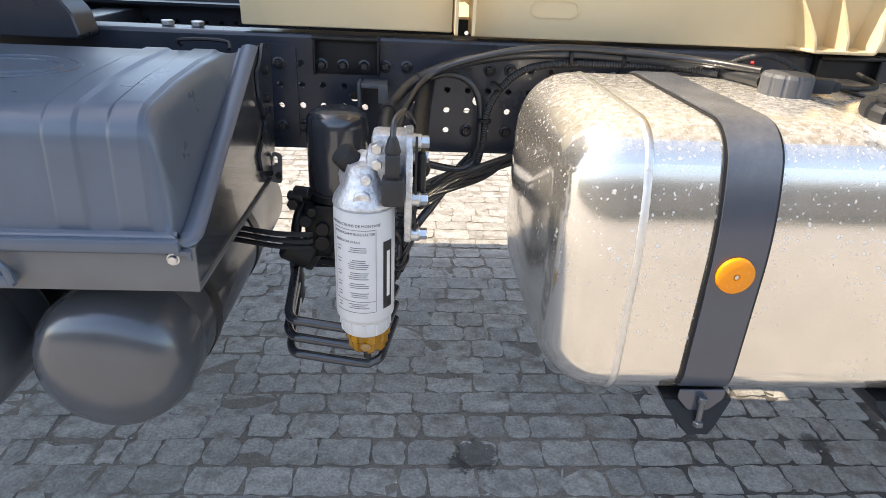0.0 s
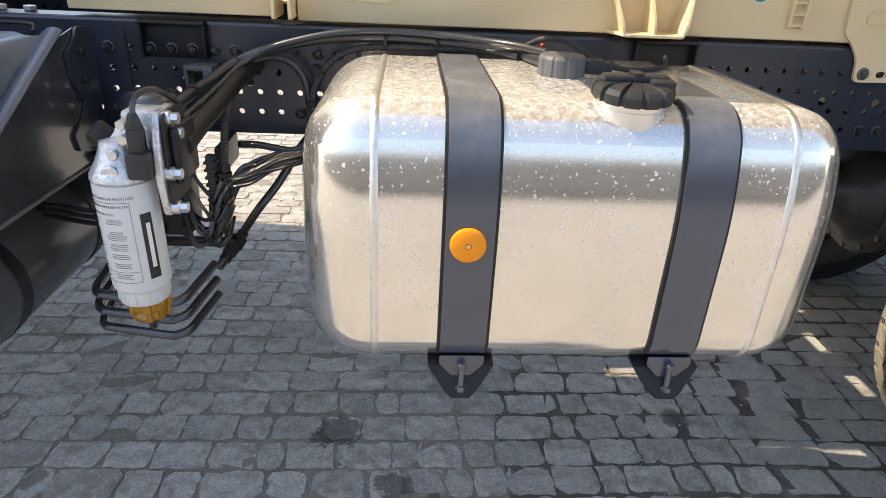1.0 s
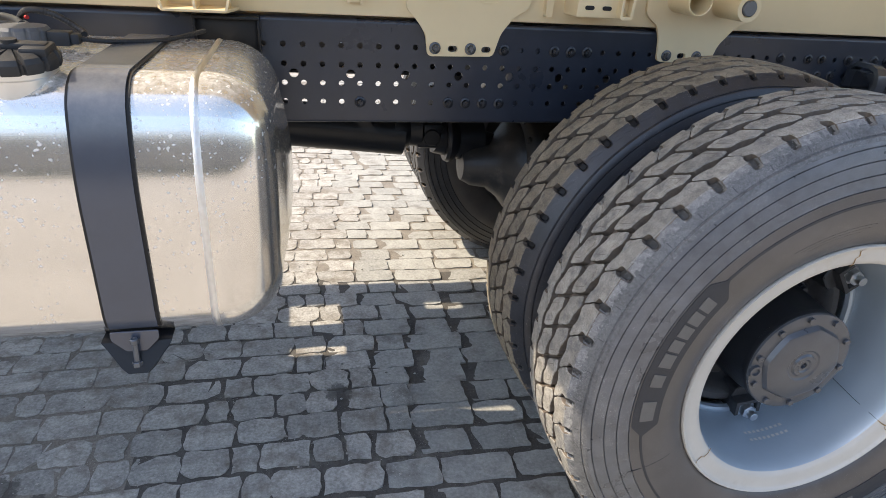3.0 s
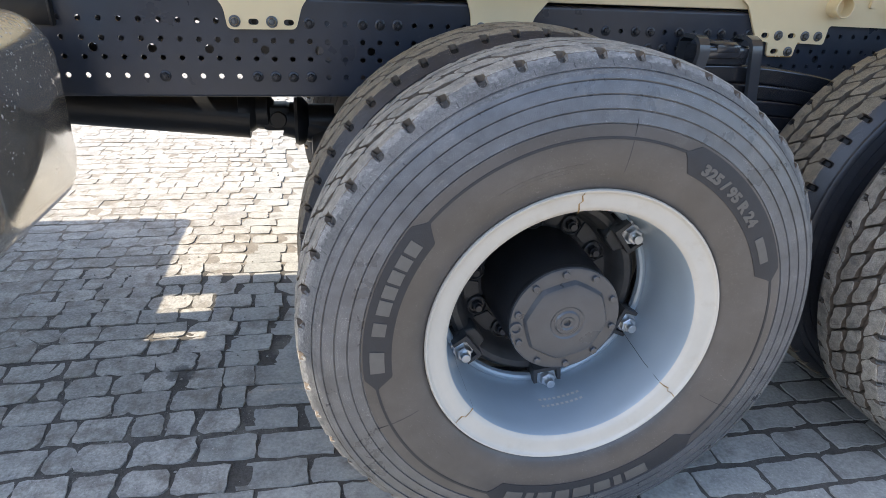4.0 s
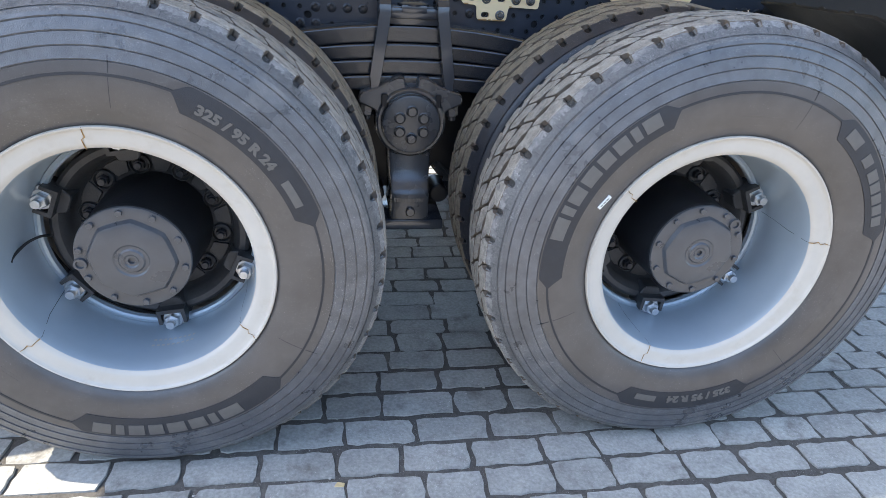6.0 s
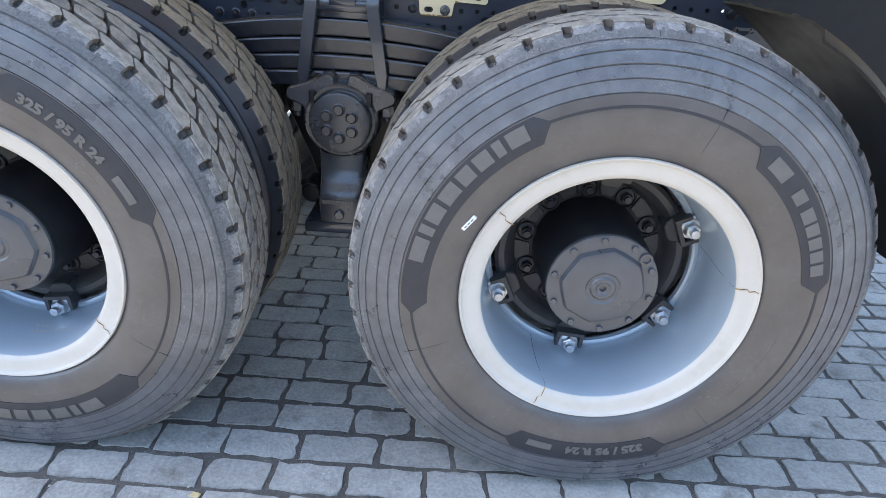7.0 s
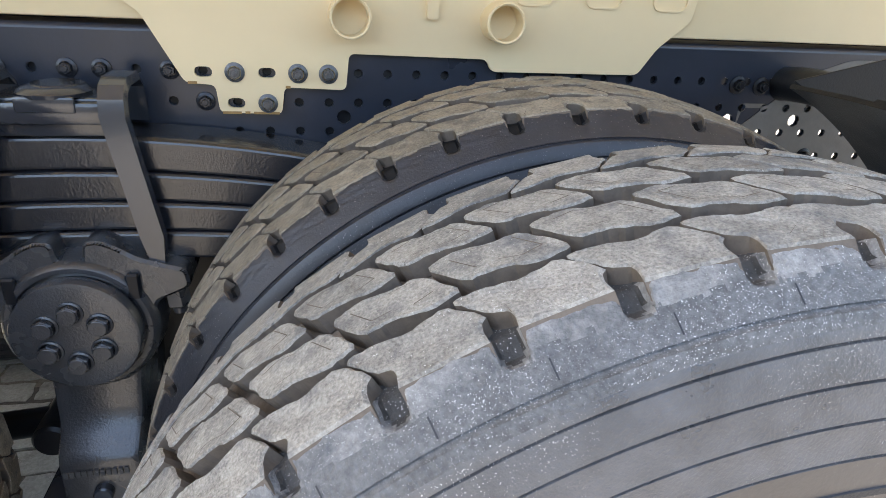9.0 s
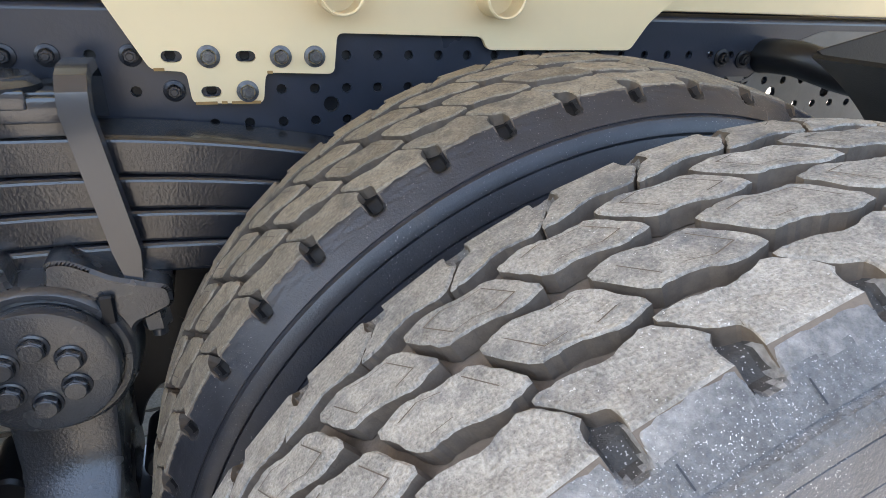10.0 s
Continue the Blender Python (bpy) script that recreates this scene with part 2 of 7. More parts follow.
def add_tank_marks(m):
    """Fine brush lines along the tank, and pale dried water spots, denser on top."""
    nt = m.node_tree
    b_ = nt.nodes["Principled BSDF"]
    co = nt.nodes.new("ShaderNodeTexCoord")
    mp = nt.nodes.new("ShaderNodeMapping")
    mp.inputs["Scale"].default_value = (1.5, 90, 90)
    nz = nt.nodes.new("ShaderNodeTexNoise")
    nz.inputs["Scale"].default_value, nz.inputs["Detail"].default_value = 6.0, 3.0
    bp = nt.nodes.new("ShaderNodeBump")
    bp.inputs["Strength"].default_value, bp.inputs["Distance"].default_value = 0.018, 0.001
    nt.links.new(co.outputs["Object"], mp.inputs["Vector"])
    nt.links.new(mp.outputs[0], nz.inputs["Vector"])
    nt.links.new(nz.outputs["Fac"], bp.inputs["Height"])
    nt.links.new(bp.outputs[0], b_.inputs["Normal"])
    wob = nt.nodes.new("ShaderNodeTexNoise")
    wob.inputs["Scale"].default_value = 60.0
    add = nt.nodes.new("ShaderNodeMix")
    add.data_type, add.blend_type = "VECTOR", "MIX"
    add.inputs[0].default_value = 0.015
    nt.links.new(co.outputs["Object"], wob.inputs["Vector"])
    nt.links.new(co.outputs["Object"], add.inputs[4])
    nt.links.new(wob.outputs["Color"], add.inputs[5])
    total = None
    for sc, lo, dens in ((62.0, 0.26, 0.42), (130.0, 0.30, 0.40)):
        vo = nt.nodes.new("ShaderNodeTexVoronoi")
        vo.inputs["Scale"].default_value = sc
        nt.links.new(add.outputs[1], vo.inputs["Vector"])
        size = nt.nodes.new("ShaderNodeMapRange")
        size.inputs["From Min"].default_value, size.inputs["From Max"].default_value = lo, lo * 0.55
        nt.links.new(vo.outputs["Distance"], size.inputs["Value"])
        sep = nt.nodes.new("ShaderNodeSeparateColor")
        nt.links.new(vo.outputs["Color"], sep.inputs[0])
        pick = nt.nodes.new("ShaderNodeMath")
        pick.operation = "LESS_THAN"
        pick.inputs[1].default_value = dens
        nt.links.new(sep.outputs[0], pick.inputs[0])
        mul = nt.nodes.new("ShaderNodeMath")
        mul.operation = "MULTIPLY"
        nt.links.new(size.outputs[0], mul.inputs[0])
        nt.links.new(pick.outputs[0], mul.inputs[1])
        if total is None:
            total = mul.outputs[0]
        else:
            mx = nt.nodes.new("ShaderNodeMath")
            mx.operation = "MAXIMUM"
            nt.links.new(total, mx.inputs[0])
            nt.links.new(mul.outputs[0], mx.inputs[1])
            total = mx.outputs[0]
    # the spots lie in loose drifts, most of them on the upper half
    big = nt.nodes.new("ShaderNodeTexNoise")
    big.inputs["Scale"].default_value, big.inputs["Detail"].default_value = 5.0, 4.0
    nt.links.new(co.outputs["Object"], big.inputs["Vector"])
    sx_ = nt.nodes.new("ShaderNodeSeparateXYZ")
    nt.links.new(co.outputs["Object"], sx_.inputs[0])
    hgt = nt.nodes.new("ShaderNodeMapRange")
    hgt.inputs["From Min"].default_value, hgt.inputs["From Max"].default_value = 0.12, 0.49
    hgt.inputs["To Min"].default_value, hgt.inputs["To Max"].default_value = -0.09, 0.26
    nt.links.new(sx_.outputs["Z"], hgt.inputs["Value"])
    sm = nt.nodes.new("ShaderNodeMath")
    sm.operation = "ADD"
    nt.links.new(big.outputs["Fac"], sm.inputs[0])
    nt.links.new(hgt.outputs[0], sm.inputs[1])
    gate = nt.nodes.new("ShaderNodeMapRange")
    gate.inputs["From Min"].default_value, gate.inputs["From Max"].default_value = 0.46, 0.60
    nt.links.new(sm.outputs[0], gate.inputs["Value"])
    fin = nt.nodes.new("ShaderNodeMath")
    fin.operation = "MULTIPLY"
    nt.links.new(total, fin.inputs[0])
    nt.links.new(gate.outputs[0], fin.inputs[1])
    old = b_.inputs["Base Color"].links[0].from_socket
    mc = nt.nodes.new("ShaderNodeMix")
    mc.data_type = "RGBA"
    mc.inputs[7].default_value = (0.74, 0.74, 0.73, 1)
    nt.links.new(fin.outputs[0], mc.inputs[0])
    nt.links.new(old, mc.inputs[6])
    nt.links.new(mc.outputs[2], b_.inputs["Base Color"])
    inv = nt.nodes.new("ShaderNodeMapRange")
    inv.inputs["To Min"].default_value, inv.inputs["To Max"].default_value = 0.88, 0.30
    nt.links.new(fin.outputs[0], inv.inputs["Value"])
    nt.links.new(inv.outputs[0], b_.inputs["Metallic"])


add_tank_marks(M_ALU)


def top_film(m, z0, z1, amount, color, scale, metal):
    """A thin pale film of dust and painted top light, thicker towards the thing's top."""
    nt = m.node_tree
    b_ = nt.nodes["Principled BSDF"]
    co = nt.nodes.new("ShaderNodeTexCoord")
    sep = nt.nodes.new("ShaderNodeSeparateXYZ")
    nt.links.new(co.outputs["Object"], sep.inputs[0])
    hgt = nt.nodes.new("ShaderNodeMapRange")
    hgt.inputs["From Min"].default_value, hgt.inputs["From Max"].default_value = z0, z1
    hgt.inputs["To Max"].default_value = amount
    nt.links.new(sep.outputs["Z"], hgt.inputs["Value"])
    nz = nt.nodes.new("ShaderNodeTexNoise")
    nz.inputs["Scale"].default_value, nz.inputs["Detail"].default_value = scale, 8.0
    nz.inputs["Roughness"].default_value = 0.7
    nt.links.new(co.outputs["Object"], nz.inputs["Vector"])
    pat = nt.nodes.new("ShaderNodeMapRange")
    pat.inputs["From Min"].default_value, pat.inputs["From Max"].default_value = 0.40, 0.62
    pat.inputs["To Min"].default_value = 0.30
    nt.links.new(nz.outputs["Fac"], pat.inputs["Value"])
    fac = nt.nodes.new("ShaderNodeMath")
    fac.operation = "MULTIPLY"
    nt.links.new(hgt.outputs[0], fac.inputs[0])
    nt.links.new(pat.outputs[0], fac.inputs[1])
    mix = nt.nodes.new("ShaderNodeMix")
    mix.data_type = "RGBA"
    mix.inputs[7].default_value = (*color, 1)
    nt.links.new(fac.outputs[0], mix.inputs[0])
    nt.links.new(b_.inputs["Base Color"].links[0].from_socket, mix.inputs[6])
    nt.links.new(mix.outputs[2], b_.inputs["Base Color"])
    if metal:
        old = b_.inputs["Metallic"].links[0].from_socket
        sub = nt.nodes.new("ShaderNodeMath")
        sub.operation, sub.use_clamp = "SUBTRACT", True
        nt.links.new(old, sub.inputs[0])
        nt.links.new(fac.outputs[0], sub.inputs[1])
        nt.links.new(sub.outputs[0], b_.inputs["Metallic"])


top_film(M_ALU, 0.425, 0.486, 0.60, (0.66, 0.65, 0.63), 75.0, True)
M_NECK = mat("spun aluminium", (0.78, 0.77, 0.75), 0.36, metal=0.9, var=0.08, scale=20)
M_WELD = mat("weld bead", (0.82, 0.82, 0.82), 0.35, metal=1.0, var=0.1, scale=80, bump=0.8, bscale=220)
M_STRAP = mat("strap paint", (0.052, 0.062, 0.086), 0.22, var=0.12, scale=12, bump=0.05, bscale=90, spec=0.9)
# pale upper bend of the straps: sun and sky put into the paint
top_film(M_STRAP, 0.38, 0.494, 0.34, (0.46, 0.46, 0.47), 5.0, False)
M_RUB = mat("black rubber", (0.012, 0.012, 0.013), 0.55, var=0.3, scale=40)
M_PLASTIC = mat("black plastic", (0.022, 0.023, 0.026), 0.5, var=0.2, scale=50, bump=0.25, bscale=400)
M_GREYCAP = mat("grey plastic", (0.10, 0.105, 0.115), 0.55, var=0.15, scale=50, bump=0.2, bscale=300)
M_COVER = mat("grey moulded plastic", (0.092, 0.120, 0.162), 0.30, var=0.10, scale=14, bump=0.10, bscale=500, spec=0.7)
M_AIRTANK = mat("air tank paint", (0.105, 0.114, 0.130), 0.22, metal=0.4, var=0.1, scale=8, spec=0.8)
M_GALV = mat("painted sheet", (0.17, 0.175, 0.185), 0.5, metal=0.3, var=0.12, scale=15)
M_ORANGE = mat("orange reflector", (0.95, 0.30, 0.01), 0.25, var=0.06, scale=200, bump=0.3, bscale=700)
M_WHITE = mat("white filter paint", (0.62, 0.63, 0.64), 0.4, var=0.05, scale=20)
M_CAST = mat("cast aluminium", (0.66, 0.67, 0.69), 0.42, metal=0.7, var=0.45, scale=130, bump=0.9, bscale=150, dirt=(0.35, 0.35, 0.36), dirt_amt=0.2, dirt_scale=60)
M_AMBER = mat("amber plastic", (0.62, 0.30, 0.015), 0.12, var=0.2, scale=30)
M_AMBER.node_tree.nodes["Principled BSDF"].inputs["Transmission Weight"].default_value = 0.55
M_INK = mat("label ink", (0.16, 0.16, 0.17), 0.6, var=0.1)
M_BLACKLABEL = mat("black label", (0.02, 0.02, 0.022), 0.5, var=0.1)
M_PAPER = mat("white sticker", (0.75, 0.75, 0.73), 0.6, var=0.1)
M_RUST = mat("rust streak", (0.36, 0.22, 0.09), 0.8, var=0.4, scale=60)
M_GREEN = mat("green print", (0.05, 0.30, 0.16), 0.4)
M_RED = mat("red plastic", (0.5, 0.02, 0.02), 0.5)
M_BACK = mat("distant hedge", (0.045, 0.05, 0.035), 0.9, var=0.4, scale=2)
M_BROWNWALL = mat("grey-brown hall wall", (0.20, 0.17, 0.145), 0.8, var=0.2, scale=1)
M_HALL = mat("distant hall wall", (0.45, 0.43, 0.40), 0.8, var=0.1, scale=1)


# ---- building helpers ----
def thing(name, at, label, category, group="", kind=""):
    return tagged(_at(new(name), at), label, category, group, kind)


def _at(ob, at):
    ob.location = at
    return ob


def root_place(ob):
    while ob.parent:
        ob = ob.parent
    return Vector(ob.location)


def part(name, bm, material, parent=None, label="", smooth=35, kind=""):
    """Links a bmesh, built in world places, as one mesh under a thing or a part."""
    me = bpy.data.meshes.new(name)
    if parent:
        bmesh.ops.translate(bm, verts=bm.verts, vec=-root_place(parent))
    bm.normal_update()
    bm.to_mesh(me)
    bm.free()
    me.materials.append(material)
    if smooth:
        me.polygons.foreach_set("use_smooth", [True] * len(me.polygons))
        me.set_sharp_from_angle(angle=radians(smooth))
    ob = new(name, me)
    ob.parent = parent
    if label:
        ob["label"] = label
    if kind:
        ob["kind"] = kind
    return ob


def merge(bm, other):
    me = bpy.data.meshes.new("tmp")
    other.to_mesh(me)
    other.free()
    bm.from_mesh(me)
    bpy.data.meshes.remove(me)


def box(bm, x0, x1, y0, y1, z0, z1, bevel=0.0, m=None, segs=2):
    o = bmesh.new()
    bmesh.ops.create_cube(o, size=1.0, matrix=Matrix.Translation(((x0 + x1) / 2, (y0 + y1) / 2, (z0 + z1) / 2)) @ Matrix.Diagonal((abs(x1 - x0), abs(y1 - y0), abs(z1 - z0), 1)))
    if bevel:
        bmesh.ops.bevel(o, geom=o.edges[:], offset=bevel, segments=segs, affect="EDGES", profile=0.5)
    if m is not None:
        bmesh.ops.transform(o, matrix=m, verts=o.verts)
    merge(bm, o)
    return bm


def lathe(bm, profile, m=None, seg=48, a0=0.0, a1=360.0):
    """Turns (radius, along) pairs round the local y axis."""
    full = abs(a1 - a0 - 360.0) < 1e-6
    n = seg if full else seg + 1
    rings = []
    for r, h in profile:
        if r < 1e-5 and full:
            rings.append([bm.verts.new((0, h, 0))])
            continue
        ring = []
        for i in range(n):
            a = radians(a0 + (a1 - a0) * i / seg)
            ring.append(bm.verts.new((r * math.cos(a), h, r * math.sin(a))))
        rings.append(ring)
    faces = []
    for p, q in zip(rings, rings[1:]):
        for i in range(seg):
            j = (i + 1) % n
            if len(p) == 1 and len(q) == 1:
                continue
            if len(p) == 1:
                faces.append(bm.faces.new((p[0], q[i], q[j])))
            elif len(q) == 1:
                faces.append(bm.faces.new((p[i], q[0], p[j])))
            else:
                faces.append(bm.faces.new((p[i], q[i], q[j], p[j])))
    if m is not None:
        vs = [v for ring in rings for v in ring]
        bmesh.ops.transform(bm, matrix=m, verts=vs)
    return bm


def cyl(bm, p0, p1, r, seg=16, r1=None, bevel=0.0):
    """A solid round bar from p0 to p1, its ends closed."""
    p0, p1 = Vector(p0), Vector(p1)
    d = p1 - p0
    m = Matrix.Translation(p0) @ Vector((0, 1, 0)).rotation_difference(d).to_matrix().to_4x4()
    L, r1 = d.length, r if r1 is None else r1
    b = min(bevel, L / 3)
    prof = [(0, 0), (r, 0), (r1, L), (0, L)] if not b else [(0, 0), (r - b, 0), (r, b), (r1, L - b), (r1 - b, L), (0, L)]
    return lathe(bm, prof, m, seg)


def hexa(bm, p0, p1, r):
    return cyl(bm, p0, p1, r, 6, bevel=r * 0.12)


def catmull(pts, n=8):
    pts = [Vector(p) for p in pts]
    out = []
    for i in range(len(pts) - 1):
        a, b, c, d = pts[max(i - 1, 0)], pts[i], pts[i + 1], pts[min(i + 2, len(pts) - 1)]
        for k in range(n):
            t = k / n
            out.append(0.5 * ((2 * b) + (c - a) * t + (2 * a - 5 * b + 4 * c - d) * t * t + (3 * b - a - 3 * c + d) * t ** 3))
    out.append(pts[-1])
    return out


def tube(bm, pts, r, seg=10, n=8, wave=0.0, pitch=0.006, straight=False):
    """A hose along a smooth line; wave: the depth of its corrugation."""
    line = [Vector(p) for p in pts] if straight else catmull(pts, n)
    if wave:
        fine, acc = [line[0]], 0.0
        step = pitch / 2
        for a, b in zip(line, line[1:]):
            L = (b - a).length
            while acc + step <= L + 1e-9:
                acc += step
                fine.append(a.lerp(b, acc / L))
            acc -= L
        line = fine
    t = (line[1] - line[0]).normalized()
    u = t.orthogonal().normalized()
    rings = []
    for i, p in enumerate(line):
        t2 = (line[min(i + 1, len(line) - 1)] - line[max(i - 1, 0)]).normalized()
        u = (u - t2 * u.dot(t2)).normalized()
        v = t2.cross(u)
        rr = r + (wave if i % 2 else 0)
        rings.append([bm.verts.new(p + (u * math.cos(2 * math.pi * k / seg) + v * math.sin(2 * math.pi * k / seg)) * rr) for k in range(seg)])
    for p, q in zip(rings, rings[1:]):
        for k in range(seg):
            bm.faces.new((p[k], p[(k + 1) % seg], q[(k + 1) % seg], q[k]))
    bm.faces.new(rings[0][::-1])
    bm.faces.new(rings[-1])
    return bm


def loft(bm, sections, close=True):
    rings = [[bm.verts.new(p) for p in s] for s in sections]
    n = len(rings[0])
    for p, q in zip(rings, rings[1:]):
        for i in range(n if close else n - 1):
            bm.faces.new((p[i], p[(i + 1) % n], q[(i + 1) % n], q[i]))
    return rings


def prism(bm, poly, m, depth, bevel=0.0):
    """A plate: the outline poly (u, v) in the local xz plane, depth along local y."""
    o = bmesh.new()
    f = o.faces.new([o.verts.new((u, 0, v)) for u, v in poly])
    ext = bmesh.ops.extrude_face_region(o, geom=[f])
    bmesh.ops.translate(o, verts=[g for g in ext["geom"] if isinstance(g, bmesh.types.BMVert)], vec=(0, depth, 0))
    bmesh.ops.recalc_face_normals(o, faces=o.faces)
    if bevel:
        bmesh.ops.bevel(o, geom=o.edges[:], offset=bevel, segments=1, affect="EDGES")
    bmesh.ops.transform(o, matrix=m, verts=o.verts)
    merge(bm, o)
    return bm


def arc(cx, cy, r, a0, a1, n=6):
    return [(cx + r * math.cos(radians(a0 + (a1 - a0) * i / n)), cy + r * math.sin(radians(a0 + (a1 - a0) * i / n))) for i in range(n + 1)]


def round_poly(pts, r, n=4):
    """Rounds the corners of a closed outline."""
    out = []
    for i, p in enumerate(pts):
        a, b, c = Vector(pts[i - 1]), Vector(p), Vector(pts[(i + 1) % len(pts)])
        rr = min(r, (a - b).length * 0.45, (c - b).length * 0.45)
        s, e = b + (a - b).normalized() * rr, b + (c - b).normalized() * rr
        for k in range(n + 1):
            t = k / n
            out.append(tuple((1 - t) ** 2 * s + 2 * t * (1 - t) * b + t * t * e))
    return out


def sheet(bm, outline, holes, m, depth):
    """A plate with holes right through it: outline and holes as (u, v) loops in the local xz plane, depth along local y."""
    from mathutils.geometry import delaunay_2d_cdt
    pts, edges, loops = [], [], []
    for loop in [outline, *holes]:
        k = len(pts)
        pts += [Vector(p) for p in loop]
        edges += [(k + i, k + (i + 1) % len(loop)) for i in range(len(loop))]
        loops.append(range(k, k + len(loop)))
    vs, es, fs, ov, *_ = delaunay_2d_cdt(pts, edges, [], 0, 1e-6)
    owner = {}
    for i, src in enumerate(ov):
        for s in src:
            for li, lp in enumerate(loops):
                if s in lp:
                    owner[i] = li
    new_i = {}
    for i, src in enumerate(ov):
        for s in src:
            new_i[s] = i

    def inside(pt, loop):
        c = False
        for i in range(len(loop)):
            a, b = loop[i - 1], loop[i]
            if (a[1] > pt[1]) != (b[1] > pt[1]) and pt[0] < (b[0] - a[0]) * (pt[1] - a[1]) / (b[1] - a[1]) + a[0]:
                c = not c
        return c
    keep = []
    for f in fs:
        own = {owner.get(i) for i in f}
        if len(own) == 1 and 0 not in own:
            continue
        cen = sum((vs[i] for i in f), Vector((0, 0))) / len(f)
        if own <= {0} and not inside(cen, outline):
            continue
        if 0 in own and not inside(cen, outline):
            continue
        keep.append(f)
    front = [bm.verts.new(m @ Vector((v.x, 0, v.y))) for v in vs]
    back = [bm.verts.new(m @ Vector((v.x, depth, v.y))) for v in vs]
    for f in keep:
        bm.faces.new([front[i] for i in f])
        bm.faces.new([back[i] for i in f][::-1])
    for lp in loops:
        ids = [new_i[s] for s in lp]
        for a, b in zip(ids, ids[1:] + ids[:1]):
            bm.faces.new((front[a], front[b], back[b], back[a]))
    bmesh.ops.recalc_face_normals(bm, faces=bm.faces)
    return bm


def text_mesh(text, size, extrude=0.0008, bold=0.0):
    """Flat letters as a bmesh in the local xy plane, centred, made from the built-in font."""
    cu = bpy.data.curves.new("letters", "FONT")
    cu.body, cu.size, cu.extrude, cu.align_x, cu.align_y = text, size, extrude, "CENTER", "CENTER"
    cu.resolution_u, cu.offset = 2, bold
    ob = bpy.data.objects.new("letters", cu)
    scene.collection.objects.link(ob)
    bpy.context.view_layer.update()
    me = bpy.data.meshes.new_from_object(ob.evaluated_get(bpy.context.evaluated_depsgraph_get()))
    bm = bmesh.new()
    bm.from_mesh(me)
    bpy.data.objects.remove(ob)
    bpy.data.meshes.remove(me)
    return bm


# ---- ground, with a slight rise towards the front of the truck ----
def ground_z(x):
    t = min(max((2.3 - x) / 1.1, 0.0), 1.0)
    return 0.036 * t * t * (3 - 2 * t)


def brick_mat():
    m = bpy.data.materials.new("far cobbles")
    m.use_nodes = True
    nt = m.node_tree
    b = nt.nodes["Principled BSDF"]
    co = nt.nodes.new("ShaderNodeTexCoord")
    br = nt.nodes.new("ShaderNodeTexBrick")
    br.inputs["Scale"].default_value = 1.0
    br.inputs["Brick Width"].default_value, br.inputs["Row Height"].default_value = 0.185, 0.108
    br.inputs["Mortar Size"].default_value = 0.010
    br.inputs["Color1"].default_value, br.inputs["Color2"].default_value = (0.39, 0.362, 0.325, 1), (0.32, 0.296, 0.265, 1)
    br.inputs["Mortar"].default_value = (0.17, 0.15, 0.125, 1)
    nt.links.new(co.outputs["Object"], br.inputs["Vector"])
    nt.links.new(br.outputs["Color"], b.inputs["Base Color"])
    b.inputs["Roughness"].default_value = 0.85
    return m


M_FARCOB = brick_mat()
STONES_X0, STONES_X1, STONES_Y0, STONES_Y1 = -2.2, 6.2, 0.7, 7.2
xs = [-300, -60, -15, -6] + [STONES_X0 + 0.3 * i for i in range(29)] + [9, 15, 60, 300]
ys = [-300, -60, -12, -3] + [STONES_Y0, 2.0, 2.85, 4.0, STONES_Y1] + [9, 15, 60, 300]
bm = bmesh.new()
grid = [[bm.verts.new((x, y, ground_z(x) - ((0.0028 if x < 1.5 else 0.0045) if STONES_X0 - 0.01 < x < STONES_X1 + 0.1 and STONES_Y0 - 0.01 < y < STONES_Y1 + 0.01 else 0.0))) for y in ys] for x in xs]
for i in range(len(xs) - 1):
    for j in range(len(ys) - 1):
        f = bm.faces.new((grid[i][j], grid[i + 1][j], grid[i + 1][j + 1], grid[i][j + 1]))
        inside_x = STONES_X0 - 0.01 < xs[i] and xs[i + 1] < STONES_X1 + 0.25
        # left: sandy joints; far strip: same pale fill, with its sunlight in the colour
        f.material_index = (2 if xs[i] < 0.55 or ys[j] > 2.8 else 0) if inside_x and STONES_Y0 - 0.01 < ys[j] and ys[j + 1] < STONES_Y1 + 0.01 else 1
ground = part("ground", bm, M_JOINT)
ground.data.materials.append(M_FARCOB)
ground.data.materials.append(M_SAND_SUNLIT)
tagged(ground, "weathered grey cobblestone yard with dark earth joints", "ground", kind="structure")

# distance behind the camera, which the polished tank mirrors
bm = bmesh.new()
box(bm, -60, 60, -13.2, -12, 0, 0.9)
tagged(part("backdrop", bm, M_BACK, smooth=0), "plain dark hedge across the yard behind the camera", "backdrop", kind="structure")
bm = bmesh.new()
box(bm, -60, 60, -17, -14, 0, 4.6)
tagged(part("backdrop", bm, M_BROWNWALL, smooth=0), "plain grey-brown hall wall behind the camera", "backdrop", kind="structure")
bm = bmesh.new()
box(bm, -60, 60, -17.2, -13.8, 4.6, 5.1)
tagged(part("backdrop", bm, M_PAPER, smooth=0), "plain white roof edge of the hall behind the camera", "backdrop", kind="structure")
bm = bmesh.new()
box(bm, -60, 60, 30, 33, 0, 6)
tagged(part("backdrop", bm, M_HALL, smooth=0), "plain pale hall wall far across the yard", "backdrop", kind="structure")

# ---- chassis rails ----
RAIL_Y = 2.047
WHEEL_X, WHEEL_Z = (2.425, 3.872), 0.592
ROW_Z = (1.158, 1.108, 1.058, 1.008)


def rail_x(k):
    """The place of the k-th column of holes along the rail."""
    return 1.675 + (0.0502 if k < 8 else 0.0506) * (k - 8)



